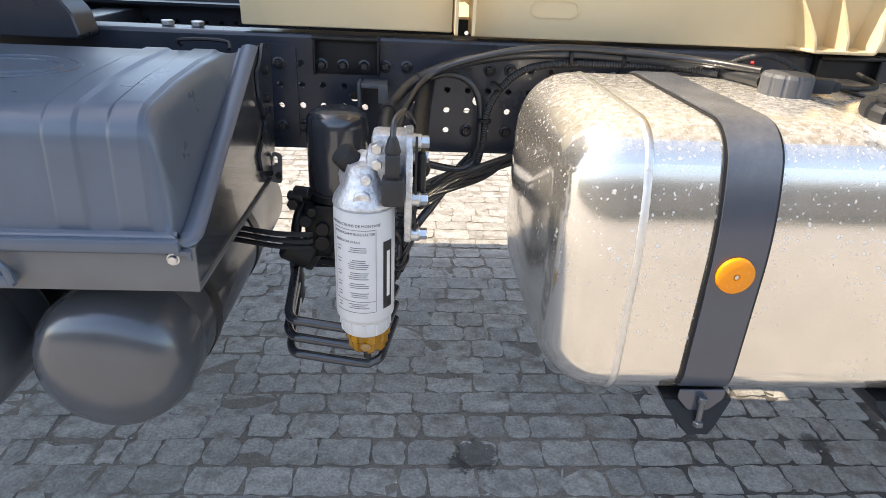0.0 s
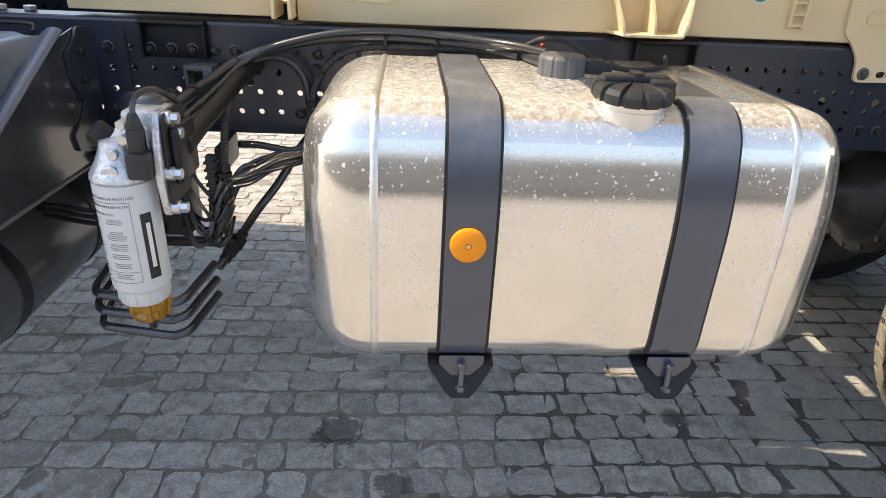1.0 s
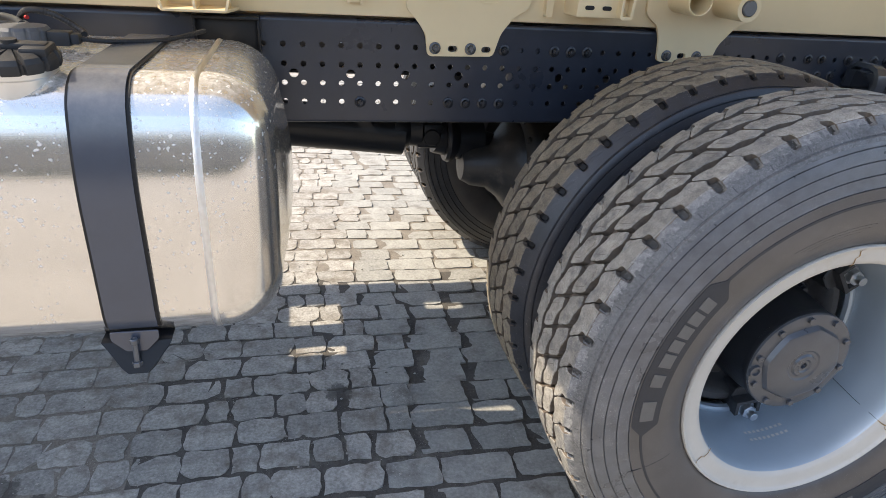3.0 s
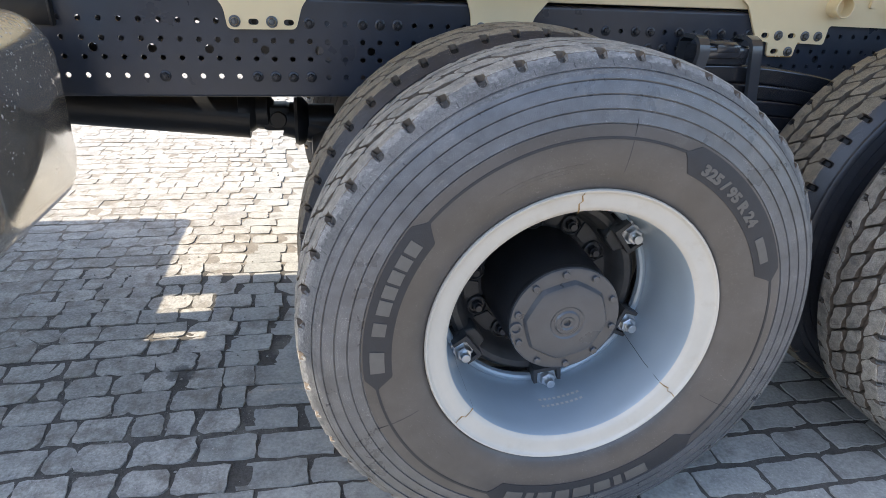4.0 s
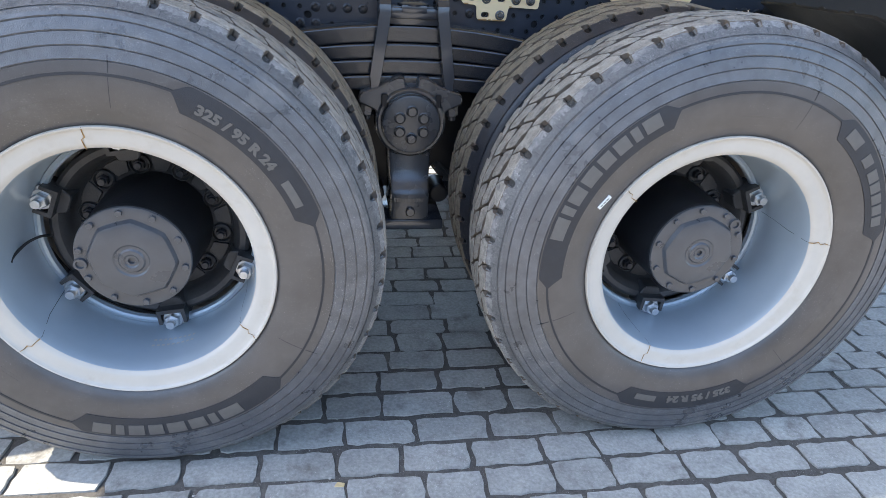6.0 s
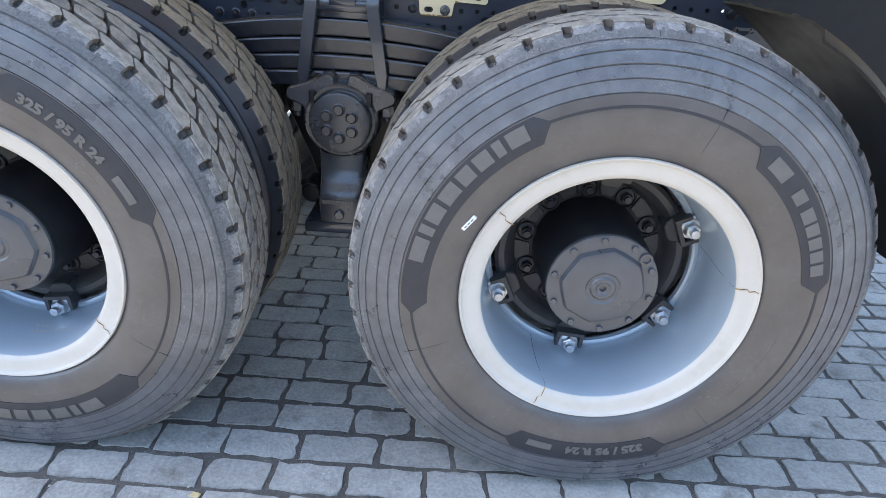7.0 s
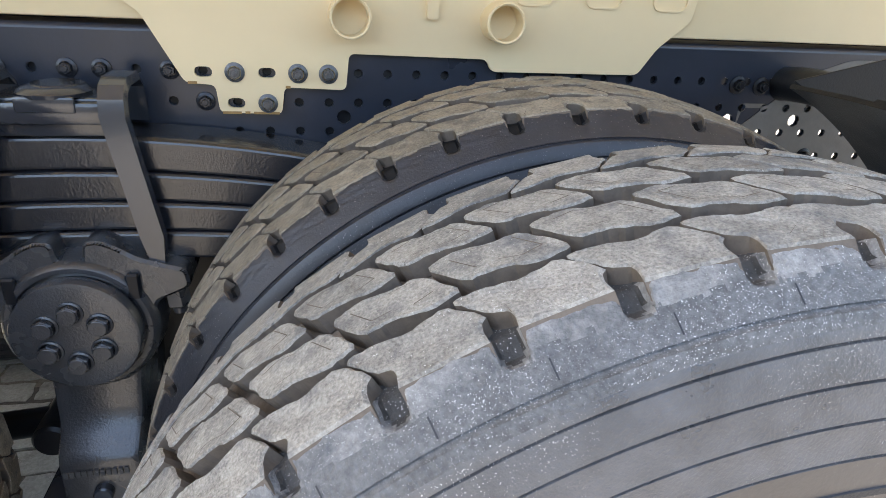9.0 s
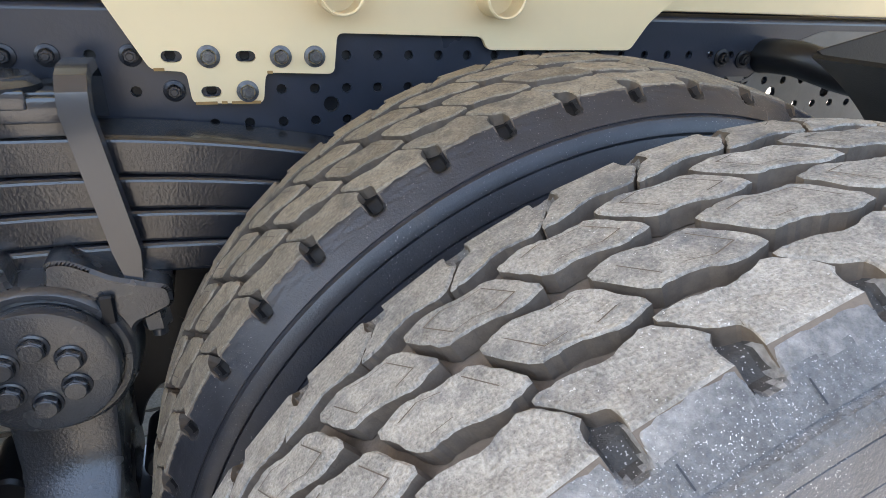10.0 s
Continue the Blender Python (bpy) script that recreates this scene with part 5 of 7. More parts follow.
    if lettered:
        for k in range(9):
            bm = bmesh.new()
            a0 = 268 + 2.6 * k
            for r_, y_ in ((0.2803, -0.045), (0.2799, -0.020)):
                q = [(a0, y_), (a0 + 1.5, y_), (a0 + 1.5, y_ + 0.008), (a0, y_ + 0.008)]
                bm.faces.new([bm.verts.new(((r_ - 0.0006) * math.cos(radians(a_)), yy, (r_ - 0.0006) * math.sin(radians(a_)))) for a_, yy in q])
            part("stamp_mark", bm, M_RIMLIP, rim)
    return w


def rim_joint(w, angle, down):
    """The slanting, slightly rusty joint of a three-piece rim: across the flange, then down the barrel."""
    rj = random.Random(int(angle))
    rim_ob = [o for o in w.children if o.name.startswith("rim")][0]
    for nm, mt, line, wd in (("joint_rust", M_RUST, [(0.3335, -0.1565, 0.0), (0.327, -0.1500, 0.5), (0.315, -0.1492, 0.2), (0.310, -0.1486, 1.6), (0.296, -0.1462, 1.4), (0.287, -0.1400, 1.5)], 0.0014),
                             ("joint_gap", M_RUB, [(0.3380, -0.1576, -0.1), (0.327, -0.1504, 0.5), (0.315, -0.1490, 0.2), (0.310, -0.1484, 1.6), (0.296, -0.1466, 1.4), (0.2860, -0.130, 1.6), (0.2808, -0.06, 2.2 * down), (0.2795, 0.0, 3.3 * down), (0.2735, 0.05, 4.5 * down)], 0.0006)):
        bm = bmesh.new()
        rows = []
        for r, y, da in line:
            a = radians(angle + da)
            t = Vector((-math.sin(a), 0, math.cos(a)))
            p = Vector((r * math.cos(a), y, r * math.sin(a)))
            if y > -0.145:
                p -= Vector((math.cos(a), 0, math.sin(a))) * 0.0012
            k = wd * rj.uniform(0.6, 1.3)
            rows.append((bm.verts.new(p - t * k), bm.verts.new(p + t * k)))
        for p, q in zip(rows, rows[1:]):
            bm.faces.new((p[0], p[1], q[1], q[0]))
        ob = part(nm, bm, mt)
        ob.parent = rim_ob


def make_hub(rot, plug_at):
    """Planetary hub with six clamping arms; local y = 0 at the outer tyre's middle."""
    h = thing("wheel_hub", (0, 0, 0), "black painted cast wheel hub with zinc clamp nuts", "wheel hub", "wheel hubs")
    bm = bmesh.new()
    lathe(bm, [(0, -0.080), (0.118, -0.080), (0.131, -0.078), (0.133, -0.074), (0.133, -0.064), (0.128, -0.060), (0.136, -0.02), (0.142, 0.12), (0.142, 0.15)], None, 64)
    part("drum", bm, M_BLACK, h)
    bm = bmesh.new()
    # cover plate with a raised many-sided field
    lathe(bm, [(0.133, -0.079), (0.131, -0.084), (0.126, -0.0855), (0.106, -0.0855)], None, 64)
    n = 64
    rings = []
    for r, y, k in ((0.106, -0.0855, 0), (0.1035, -0.0858, 1), (0.097, -0.0960, 1), (0.090, -0.0985, 1), (0.042, -0.0990, 0), (0.038, -0.0965, 0), (0.031, -0.0965, 0), (0.027, -0.1005, 0), (0.018, -0.1010, 0), (0.014, -0.0985, 0), (0.008, -0.0985, 0), (0.007, -0.092, 0), (0.0, -0.092, 0)):
        ring = []
        for i in range(n):
            a = 2 * math.pi * i / n
            f = 1.0 - (0.055 * abs(math.sin(a * 4 + 0.4)) if k else 0)
            ring.append(bm.verts.new((r * f * math.cos(a), y, r * f * math.sin(a))))
        rings.append(ring)
    for p, q in zip(rings, rings[1:]):
        for i in range(n):
            bm.faces.new((p[i], q[i], q[(i + 1) % n], p[(i + 1) % n]))
    bmesh.ops.recalc_face_normals(bm, faces=bm.faces)
    cover = part("cover", bm, M_HUB, h, "dark grey pressed hub cover", smooth=30)
    for k in range(10):
        a = radians(36 * k + 24.6)
        if k == plug_at:
            bm = bmesh.new()
            lathe(bm, [(0.016, -0.0855), (0.015, -0.092), (0.010, -0.092), (0.009, -0.087), (0, -0.087)], Matrix.Translation((0.119 * math.cos(a + 0.3), 0, 0.119 * math.sin(a + 0.3))), 20)
            part("plug", bm, M_HUB, cover)
        bm = bmesh.new()
        c = (0.119 * math.cos(a), 0.119 * math.sin(a))
        hexa(bm, (c[0], -0.085, c[1]), (c[0], -0.0925, c[1]), 0.0085)
        part("bolt", bm, M_HUB, cover)
    bm = bmesh.new()
    lathe(bm, [(0.136, 0.142), (0.146, 0.137), (0.190, 0.135), (0.198, 0.128), (0.203, 0.108), (0.210, 0.086), (0.222, 0.074), (0.236, 0.072), (0.246, 0.080), (0.250, 0.12), (0.25, 0.19), (0.14, 0.19)], None, 72)
    part("spider", bm, M_SPIDER, h)
    for k in range(10):
        a = radians(36 * k + 25)
        c = (0.1665 * math.cos(a), 0.1665 * math.sin(a))
        bm = bmesh.new()
        lathe(bm, [(0.027, 0.137), (0.0265, 0.126), (0.0235, 0.124), (0.0205, 0.132), (0, 0.132)], Matrix.Translation((c[0], 0, c[1])), 22)
        part("boss", bm, M_SPIDER, h)
        bm = bmesh.new()
        hexa(bm, (c[0], 0.133, c[1]), (c[0], 0.116, c[1]), 0.0150)
        cyl(bm, (c[0], 0.120, c[1]), (c[0], 0.106, c[1]), 0.0095, 12, bevel=0.001)
        part("flange_nut", bm, M_BOLT, h)
        # raised web between two nuts
        web = [(0.150 * math.cos(q), 0.150 * math.sin(q)) for q in (a + radians(d) for d in (12, 18, 24))]
        web += [(0.192 * math.cos(q), 0.192 * math.sin(q)) for q in (a + radians(d) for d in (27, 22.5, 18, 13.5, 9))]
        bm = bmesh.new()
        prism(bm, round_poly(web, 0.005), Matrix.Translation((0, 0.1290, 0)), 0.008, 0.0015)
        part("web", bm, M_SPIDER, h)
    bm = bmesh.new()
    lathe(bm, [(0.2715, 0.058), (0.263, 0.056), (0.257, 0.060), (0.255, 0.072), (0.262, 0.078), (0.2685, 0.076)], None, 96)
    part("clamp_ring", bm, M_RIM, h, "silver clamping ring")
    for k in range(6):
        a = 60 * k + rot
        m = Matrix.Rotation(radians(-a), 4, "Y")
        bm = bmesh.new()
        prism(bm, round_poly([(0.195, -0.024), (0.232, -0.038), (0.268, -0.036), (0.268, 0.036), (0.232, 0.038), (0.195, 0.024)], 0.008), m @ Matrix.Translation((0, 0.062, 0)), 0.055, 0.003)
        arm = part("arm", bm, M_SPIDER, h)
        bm = bmesh.new()
        prism(bm, round_poly([(0.236, -0.018), (0.256, -0.031), (0.2735, -0.031), (0.2735, 0.031), (0.256, 0.031), (0.236, 0.018)], 0.006), m @ Matrix.Translation((0, 0.048, 0)), 0.022, 0.002)
        part("clamp", bm, M_ZINC, h, "zinc plated clamp lug")
        bm = bmesh.new()
        prism(bm, [(0.220, -0.037), (0.263, -0.037), (0.263, -0.0285), (0.2305, -0.0265), (0.2305, 0.0265), (0.263, 0.0285), (0.263, 0.037), (0.220, 0.037)], m @ Matrix.Translation((0, 0.034, 0)), 0.036)
        part("clamp_box", bm, M_SPIDER, h)
        bm = bmesh.new()
        c = m @ Vector((0.253, 0, 0))
        cyl(bm, (c.x, 0.052, c.z), (c.x, 0.043, c.z), 0.0270, 20, bevel=0.002)
        hexa(bm, (c.x, 0.046, c.z), (c.x, 0.024, c.z), 0.0205)
        cyl(bm, (c.x, 0.03, c.z), (c.x, 0.006, c.z), 0.0115, 14, bevel=0.001)
        part("clamp_nut", bm, M_ZINC, h, "zinc plated hex nut and stud")
    return h


outer_src = make_wheel(True, turn=1.8)
outer_two = make_wheel(True, turn=5.5)
inner_src = make_wheel(False)
far_src = make_wheel(False, (M_SPIDER, M_SPIDER))
tagged(far_src, "black dusty truck tyre on a dark rim across the axle")
outer_src.matrix_basis = pose(WHEEL_X[0], OUT_Y, WHEEL_Z)
outer_two.matrix_basis = pose(WHEEL_X[1], OUT_Y - 0.009, WHEEL_Z + 0.002, 0, 131, 0)
for ang, dn in ((95, 1), (218, -1), (325, 1)):
    rim_joint(outer_src, ang, dn)
for ang, dn in ((274, 1), (18, -1), (139, 1)):
    rim_joint(outer_two, ang, dn)
inner_src.matrix_basis = pose(WHEEL_X[0], IN_Y, WHEEL_Z, 0, 1.15, 0)
copy_thing(inner_src, pose(WHEEL_X[1], IN_Y, WHEEL_Z, 0, 2.7, 0))
far_src.matrix_basis = pose(WHEEL_X[0], 3.14, WHEEL_Z, 0, 2, 0)
copy_thing(far_src, pose(WHEEL_X[1], 3.14, WHEEL_Z, 0, 2, 0))
for x in WHEEL_X:
    copy_thing(far_src, pose(x, 3.51, WHEEL_Z, 0, 0, 180))
hub_a = make_hub(36.5, 4)
hub_a.matrix_basis = pose(WHEEL_X[0], OUT_Y, WHEEL_Z)
hub_b = make_hub(25.0, 0)
hub_b.matrix_basis = pose(WHEEL_X[1], OUT_Y - 0.009, WHEEL_Z + 0.002)

bm = bmesh.new()
tube(bm, [(2.198, 1.412, 0.595), (2.190, 1.400, 0.600), (2.178, 1.385, 0.603), (2.160, 1.362, 0.598), (2.148, 1.335, 0.588), (2.143, 1.315, 0.580), (2.143, 1.305, 0.573)], 0.0035, 8)
tagged(part("cable_tie", bm, M_RUB), "loose black cable tie tail curling in the rim", "cable tie", "cable ties")

sticker = thing("tyre_sticker", (3.541, 1.186, 0.771), "small white paper sticker on the tyre sidewall", "sticker")
SMX = Matrix.Translation((3.541, 1.1835, 0.771)) @ Matrix.Rotation(radians(-52), 4, "Y")
bm = bmesh.new()
box(bm, -0.020, 0.020, 0.0, 0.010, -0.0042, 0.0042, 0.0006, SMX)
part("paper", bm, M_PAPER, sticker)
for k in range(3):
    bm = bmesh.new()
    box(bm, -0.014 + 0.010 * k, -0.007 + 0.010 * k, -0.0006, 0.0005, -0.0012, 0.0012, 0, SMX)
    part("ink_bar", bm, M_INK, sticker)


# ---- leaf spring, clamps and trunnion between the wheels ----
spring = thing("leaf_spring", (3.14, 1.95, 0.87), "black painted leaf spring pack clamped over the bogie pivot", "leaf spring")
SPX = 3.146
for i in range(4):
    zc = 1.0445 - 0.0502 * i
    half = 0.80 - 0.08 * i
    bend = 0.24 - 0.03 * i
    top = 0.0315 if i == 0 else 0.0262
    bm = bmesh.new()
    secs = []
    for k in range(25):
        dx = -half + 2 * half * k / 24
        z = zc - bend * dx * dx
        secs.append([(SPX + dx, y, z + dz) for y, dz in ((1.9495, -0.0225), (1.9462, -0.0205), (1.9450, -0.0170), (1.9450, top - 0.0090), (1.9462, top - 0.0058), (1.9490, top - 0.0028), (1.9530, top - 0.0010), (1.960, top), (2.040, top), (2.040, -0.0225), (1.957, -0.0226))])
    rings = loft(bm, secs)
    bm.faces.new(rings[0]); bm.faces.new(rings[-1])
    bmesh.ops.recalc_face_normals(bm, faces=bm.faces)
    part("leaf", bm, M_LEAFPAINT, spring, smooth=14)
for s in (-1, 1):
    bm = bmesh.new()
    x_top, x_bot = SPX + s * 0.091, SPX + s * 0.119
    secs = []
    path = [(x_bot + s * 0.006, 1.926, 0.840, 0.009), (x_bot + s * 0.004, 1.923, 0.870, 0.011), (x_bot, 1.921, 0.922, 0.0205), (x_top, 1.919, 1.110, 0.0205), (x_top, 1.922, 1.130, 0.0205), (x_top, 1.932, 1.143, 0.0205), (x_top, 1.950, 1.149, 0.0205), (x_top, 2.005, 1.149, 0.0205), (x_top, 2.022, 1.135, 0.0205), (x_top, 2.029, 1.08, 0.0205)]
    for k, (x, y, z, w) in enumerate(path):
        ny, nz = ((-1, 0) if k < 4 else (-0.8, 0.4) if k == 4 else (-0.5, 0.8) if k == 5 else (0, 1) if k < 8 else (1, 0.3))
        t = 0.013
        secs.append([(x - w, y, z), (x - w * 0.85, y + ny * t, z + nz * t), (x + w * 0.85, y + ny * t, z + nz * t), (x + w, y, z)])
    rings = loft(bm, secs)
    bm.faces.new(rings[0]); bm.faces.new(rings[-1])
    bmesh.ops.recalc_face_normals(bm, faces=bm.faces)
    part("u_bolt", bm, M_CART, spring, "flat black U-bolt", smooth=22)
bm = bmesh.new()
box(bm, 3.062, 3.230, 1.938, 2.030, 1.074, 1.132, 0.006)
cyl(bm, (3.146, 1.985, 1.12), (3.146, 1.985, 1.146), 0.042, 28, bevel=0.006)
box(bm, 3.070, 3.222, 1.924, 1.946, 1.094, 1.128, 0.007)
lathe(bm, [(0.050, 0.0), (0.052, 0.006), (0.044, 0.012), (0.026, 0.013), (0.020, 0.004), (0, 0.003)], Matrix.Translation((3.146, 1.968, 1.132)) @ Matrix.Rotation(radians(90), 4, "X"), 28)
box(bm, 3.106, 3.186, 1.921, 1.931, 1.112, 1.136, 0.004)
part("clamp_plate", bm, M_GLOSS, spring)

pivot = thing("bogie_pivot", (3.145, 1.95, 0.45), "black cast bogie pivot with a round bolted cover", "bogie pivot")
PX, PZ = 3.143, 0.787
bm = bmesh.new()
lathe(bm, [(0.0, 1.846), (0.087, 1.846), (0.0935, 1.848), (0.096, 1.853), (0.097, 1.866), (0.092, 1.870), (0.092, 1.88), (0.104, 1.884), (0.106, 1.93), (0.10, 2.05)], Matrix.Translation((PX, 0, PZ)), 56)
part("cover", bm, M_CASTING, pivot, "round black cover plate")
for k in range(6):
    a = radians(60 * k + 30)
    bm = bmesh.new()
    c = (PX + 0.045 * math.cos(a), PZ + 0.045 * math.sin(a))
    lathe(bm, [(0.0200, 1.847), (0.0195, 1.8435), (0.0165, 1.842)], Matrix.Translation((c[0], 0, c[1])), 20)
    hexa(bm, (c[0], 1.846, c[1]), (c[0], 1.832, c[1]), 0.0165)
    cyl(bm, (c[0], 1.833, c[1]), (c[0], 1.8295, c[1]), 0.0140, 18, bevel=0.0015)
    part("bolt", bm, M_CASTING, pivot)
bm = bmesh.new()
wing = [(0.172, 0.062), (0.168, 0.094), (0.135, 0.103), (0.098, 0.116), (0.068, 0.136), (0.046, 0.147), (0.022, 0.145), (0.018, 0.112)]
low = [(0.050, -0.112), (0.085, -0.085), (0.108, -0.045), (0.114, 0.0), (0.116, 0.038), (0.140, 0.047)]
saddle = [(PX + x, PZ + z) for x, z in low + wing] + [(PX - x, PZ + z) for x, z in reversed(low + wing)]
prism(bm, round_poly(saddle, 0.010), Matrix.Translation((0, 1.882, 0)), 0.118, 0.005)
lathe(bm, [(0.100, 1.872), (0.108, 1.871), (0.114, 1.876), (0.118, 1.890), (0.121, 1.93)], Matrix.Translation((PX, 0, PZ)), 56)
part("saddle", bm, M_CASTING, pivot)
for s in (-1, 1):
    bm = bmesh.new()
    hexa(bm, (PX + s * 0.140, 1.914, PZ + 0.050), (PX + s * 0.143, 1.914, PZ + 0.016), 0.021)
    cyl(bm, (PX + s * 0.143, 1.914, PZ + 0.020), (PX + s * 0.144, 1.914, PZ + 0.002), 0.0115, 14)
    part("clamp_nut", bm, M_CASTING, pivot)
for s in (-1, 1):
    bm = bmesh.new()
    box(bm, PX + s * 0.088 - 0.010, PX + s * 0.088 + 0.010, 1.871, 1.882, 0.835, 0.880, 0.003, None, 1)
    part("cast_pad", bm, M_BLACK, pivot)
bm = bmesh.new()
secs = []
for z, y, w in ((0.74, 1.902, 0.078), (0.69, 1.892, 0.074), (0.66, 1.886, 0.072), (0.63, 1.880, 0.071), (0.605, 1.873, 0.069), (0.585, 1.858, 0.067), (0.568, 1.838, 0.066), (0.558, 1.829, 0.066), (0.548, 1.825, 0.066), (0.462, 1.823, 0.066)):
    secs.append([(PX - w, 2.07, z), (PX - w, y + 0.014, z), (PX - w + 0.004, y + 0.004, z), (PX - w + 0.013, y, z), (PX + w - 0.013, y, z), (PX + w - 0.004, y + 0.004, z), (PX + w, y + 0.014, z), (PX + w, 2.07, z)])
rings = loft(bm, secs)
bm.faces.new(rings[0]); bm.faces.new(rings[-1])
bmesh.ops.recalc_face_normals(bm, faces=bm.faces)
part("pedestal", bm, M_CASTING, pivot, smooth=40)
for k in range(11):
    bm = bmesh.new()
    box(bm, 3.088 + 0.0095 * k, 3.0945 + 0.0095 * k, 1.8205, 1.8240, 0.527, 0.540, 0.0, None, 1)
    part("embossed_mark", bm, M_CASTING, pivot)
bm = bmesh.new()
hexa(bm, (PX + 0.005, 1.915, 0.620), (PX + 0.005, 1.886, 0.640), 0.013)
part("plug", bm, M_CART, pivot)
bm = bmesh.new()
cyl(bm, (3.145, 1.808, 0.492), (3.145, 1.85, 0.492), 0.016, 16, bevel=0.003)
box(bm, 3.030, 3.260, 1.815, 2.06, 0.425, 0.462, 0.006)
part("foot", bm, M_CART, pivot)
for s in (-1, 1):
    bm = bmesh.new()
    cyl(bm, (PX + s * 0.115, 1.93, 0.515), (PX + s * 0.115, 2.05, 0.515), 0.034, 24, bevel=0.006)
    tube(bm, [(PX + s * 0.115, 2.0, 0.515), (PX + s * 0.32, 2.0, 0.50), (PX + s * 0.62, 2.0, 0.48)], 0.028, 16)
    part("torque_rod", bm, M_BLACK, pivot)

# hanger plate between rail and pivot
bm = bmesh.new()
prism(bm, round_poly([(2.90, 0.945), (2.92, 0.80), (3.00, 0.62), (3.04, 0.50), (3.21, 0.50), (3.226, 0.560), (3.262, 0.604), (3.316, 0.556), (3.37, 0.54), (3.50, 0.54), (3.56, 0.80), (3.56, 0.945)], 0.02), Matrix.Translation((0, 2.052, 0)), 0.02, 0.003)
part("hanger", bm, M_BLACK, pivot)

pivot.location += Vector((0, 0.018, -0.013))

# ---- mudguard behind the last axle ----
guard = thing("mudguard", (4.56, 1.44, 0.42), "black plastic mudguard behind the rear wheel", "mudguard")
bm = bmesh.new()
secs = []
for k in range(29):
    a = radians(64.8 - 58.6 * k / 28)
    row = []
    for r, y in ((0.683, 1.702), (0.686, 1.60), (0.684, 1.26), (0.674, 1.20), (0.655, 1.172), (0.650, 1.175), (0.668, 1.205), (0.678, 1.262), (0.680, 1.60), (0.677, 1.702)):
        r += 0.05 * max(0.0, k / 28 - 0.3)
        row.append((WHEEL_X[1] + r * math.cos(a), y, WHEEL_Z + r * math.sin(a)))
    secs.append(row)
rings = loft(bm, secs)
bm.faces.new(rings[0]); bm.faces.new(rings[-1])
bmesh.ops.recalc_face_normals(bm, faces=bm.faces)
part("shell", bm, M_GUARD, guard)
for k in range(3):
    bm = bmesh.new()
    secs = []
    for q in range(29):
        a = radians(64.6 - 58.4 * q / 28)
        r0 = 0.6835 + 0.05 * max(0.0, q / 28 - 0.3)
        secs.append([(WHEEL_X[1] + (r0 + dr) * math.cos(a), 1.34 + 0.11 * k + dy, WHEEL_Z + (r0 + dr) * math.sin(a)) for dr, dy in ((0, -0.012), (0.007, -0.007), (0.007, 0.007), (0, 0.012))])
    rings = loft(bm, secs)
    bm.faces.new(rings[0]); bm.faces.new(rings[-1])
    bmesh.ops.recalc_face_normals(bm, faces=bm.faces)
    part("stiffening_bead", bm, M_GUARD, guard)
bm = bmesh.new()
tube(bm, [(4.440, 2.05, 1.156), (4.442, 2.015, 1.160), (4.455, 1.975, 1.160), (4.480, 1.940, 1.150), (4.505, 1.90, 1.140), (4.520, 1.84, 1.137), (4.530, 1.76, 1.140), (4.535, 1.704, 1.144)], 0.033, 18)
part("support_tube", bm, M_BLACK, guard)
bm = bmesh.new()
panel = [(WHEEL_X[1] + 0.686 * math.cos(radians(a)), WHEEL_Z + 0.686 * math.sin(radians(a))) for a in (20, 30, 40, 48, 56, 62, 64.8)]
prism(bm, [(4.75, 0.826)] + panel[:-1] + [(4.164, 1.2140), (4.75, 1.352)], Matrix.Translation((0, 1.6995, 0)), 0.004, 0.001)
part("side_panel", bm, M_GUARD, guard)

# ---- battery box ----
batt = thing("battery_box", (-0.7, 1.65, 0.915), "grey moulded battery box lid with pressed ribs on a steel tray", "battery box")


def lid_section(up):
    pts = [(1.372, 0.988), (1.374, 1.003), (1.388, 1.010 + up * 0), (1.3905, 1.03), (1.400, 1.135)]
    pts += [(1.452 - 0.052 * math.cos(radians(a)), 1.140 + 0.050 * math.sin(radians(a))) for a in (10, 25, 40, 55, 70, 85)]
    pts += [(1.55, 1.203), (1.68, 1.211), (1.80, 1.214), (1.83, 1.206)]
    return pts


def lid_edge(y):
    """The height of the sloping lip at the side of the lid."""
    return 0.990 + (y - 1.385) * 0.50


bm = bmesh.new()
secs = []
xs_l = [-1.35, -1.1, -0.9, -0.75, -0.477]
for rib0, rib1 in ((-0.437, -0.393), (-0.346, -0.301)):
    xs_l += [rib0 - 0.0045, rib0 - 0.002, rib0 + 0.002, rib0 + 0.0045, rib1 - 0.0045, rib1 - 0.002, rib1 + 0.002, rib1 + 0.0045]
ribs = ((-0.437, -0.393), (-0.346, -0.301))
base = lid_section(0)
for x in xs_l:
    up = 0.0042 if any(r0 < x < r1 for r0, r1 in ribs) else 0.0
    row = []
    for k, (y, z) in enumerate(base):
        u = up if 3 <= k <= 13 else 0.0
        ny, nz = (-1, 0) if k < 6 else (-0.7, 0.7) if k < 9 else (0, 1)
        row.append((x, y + ny * u, z + nz * u))
    secs.append(row)
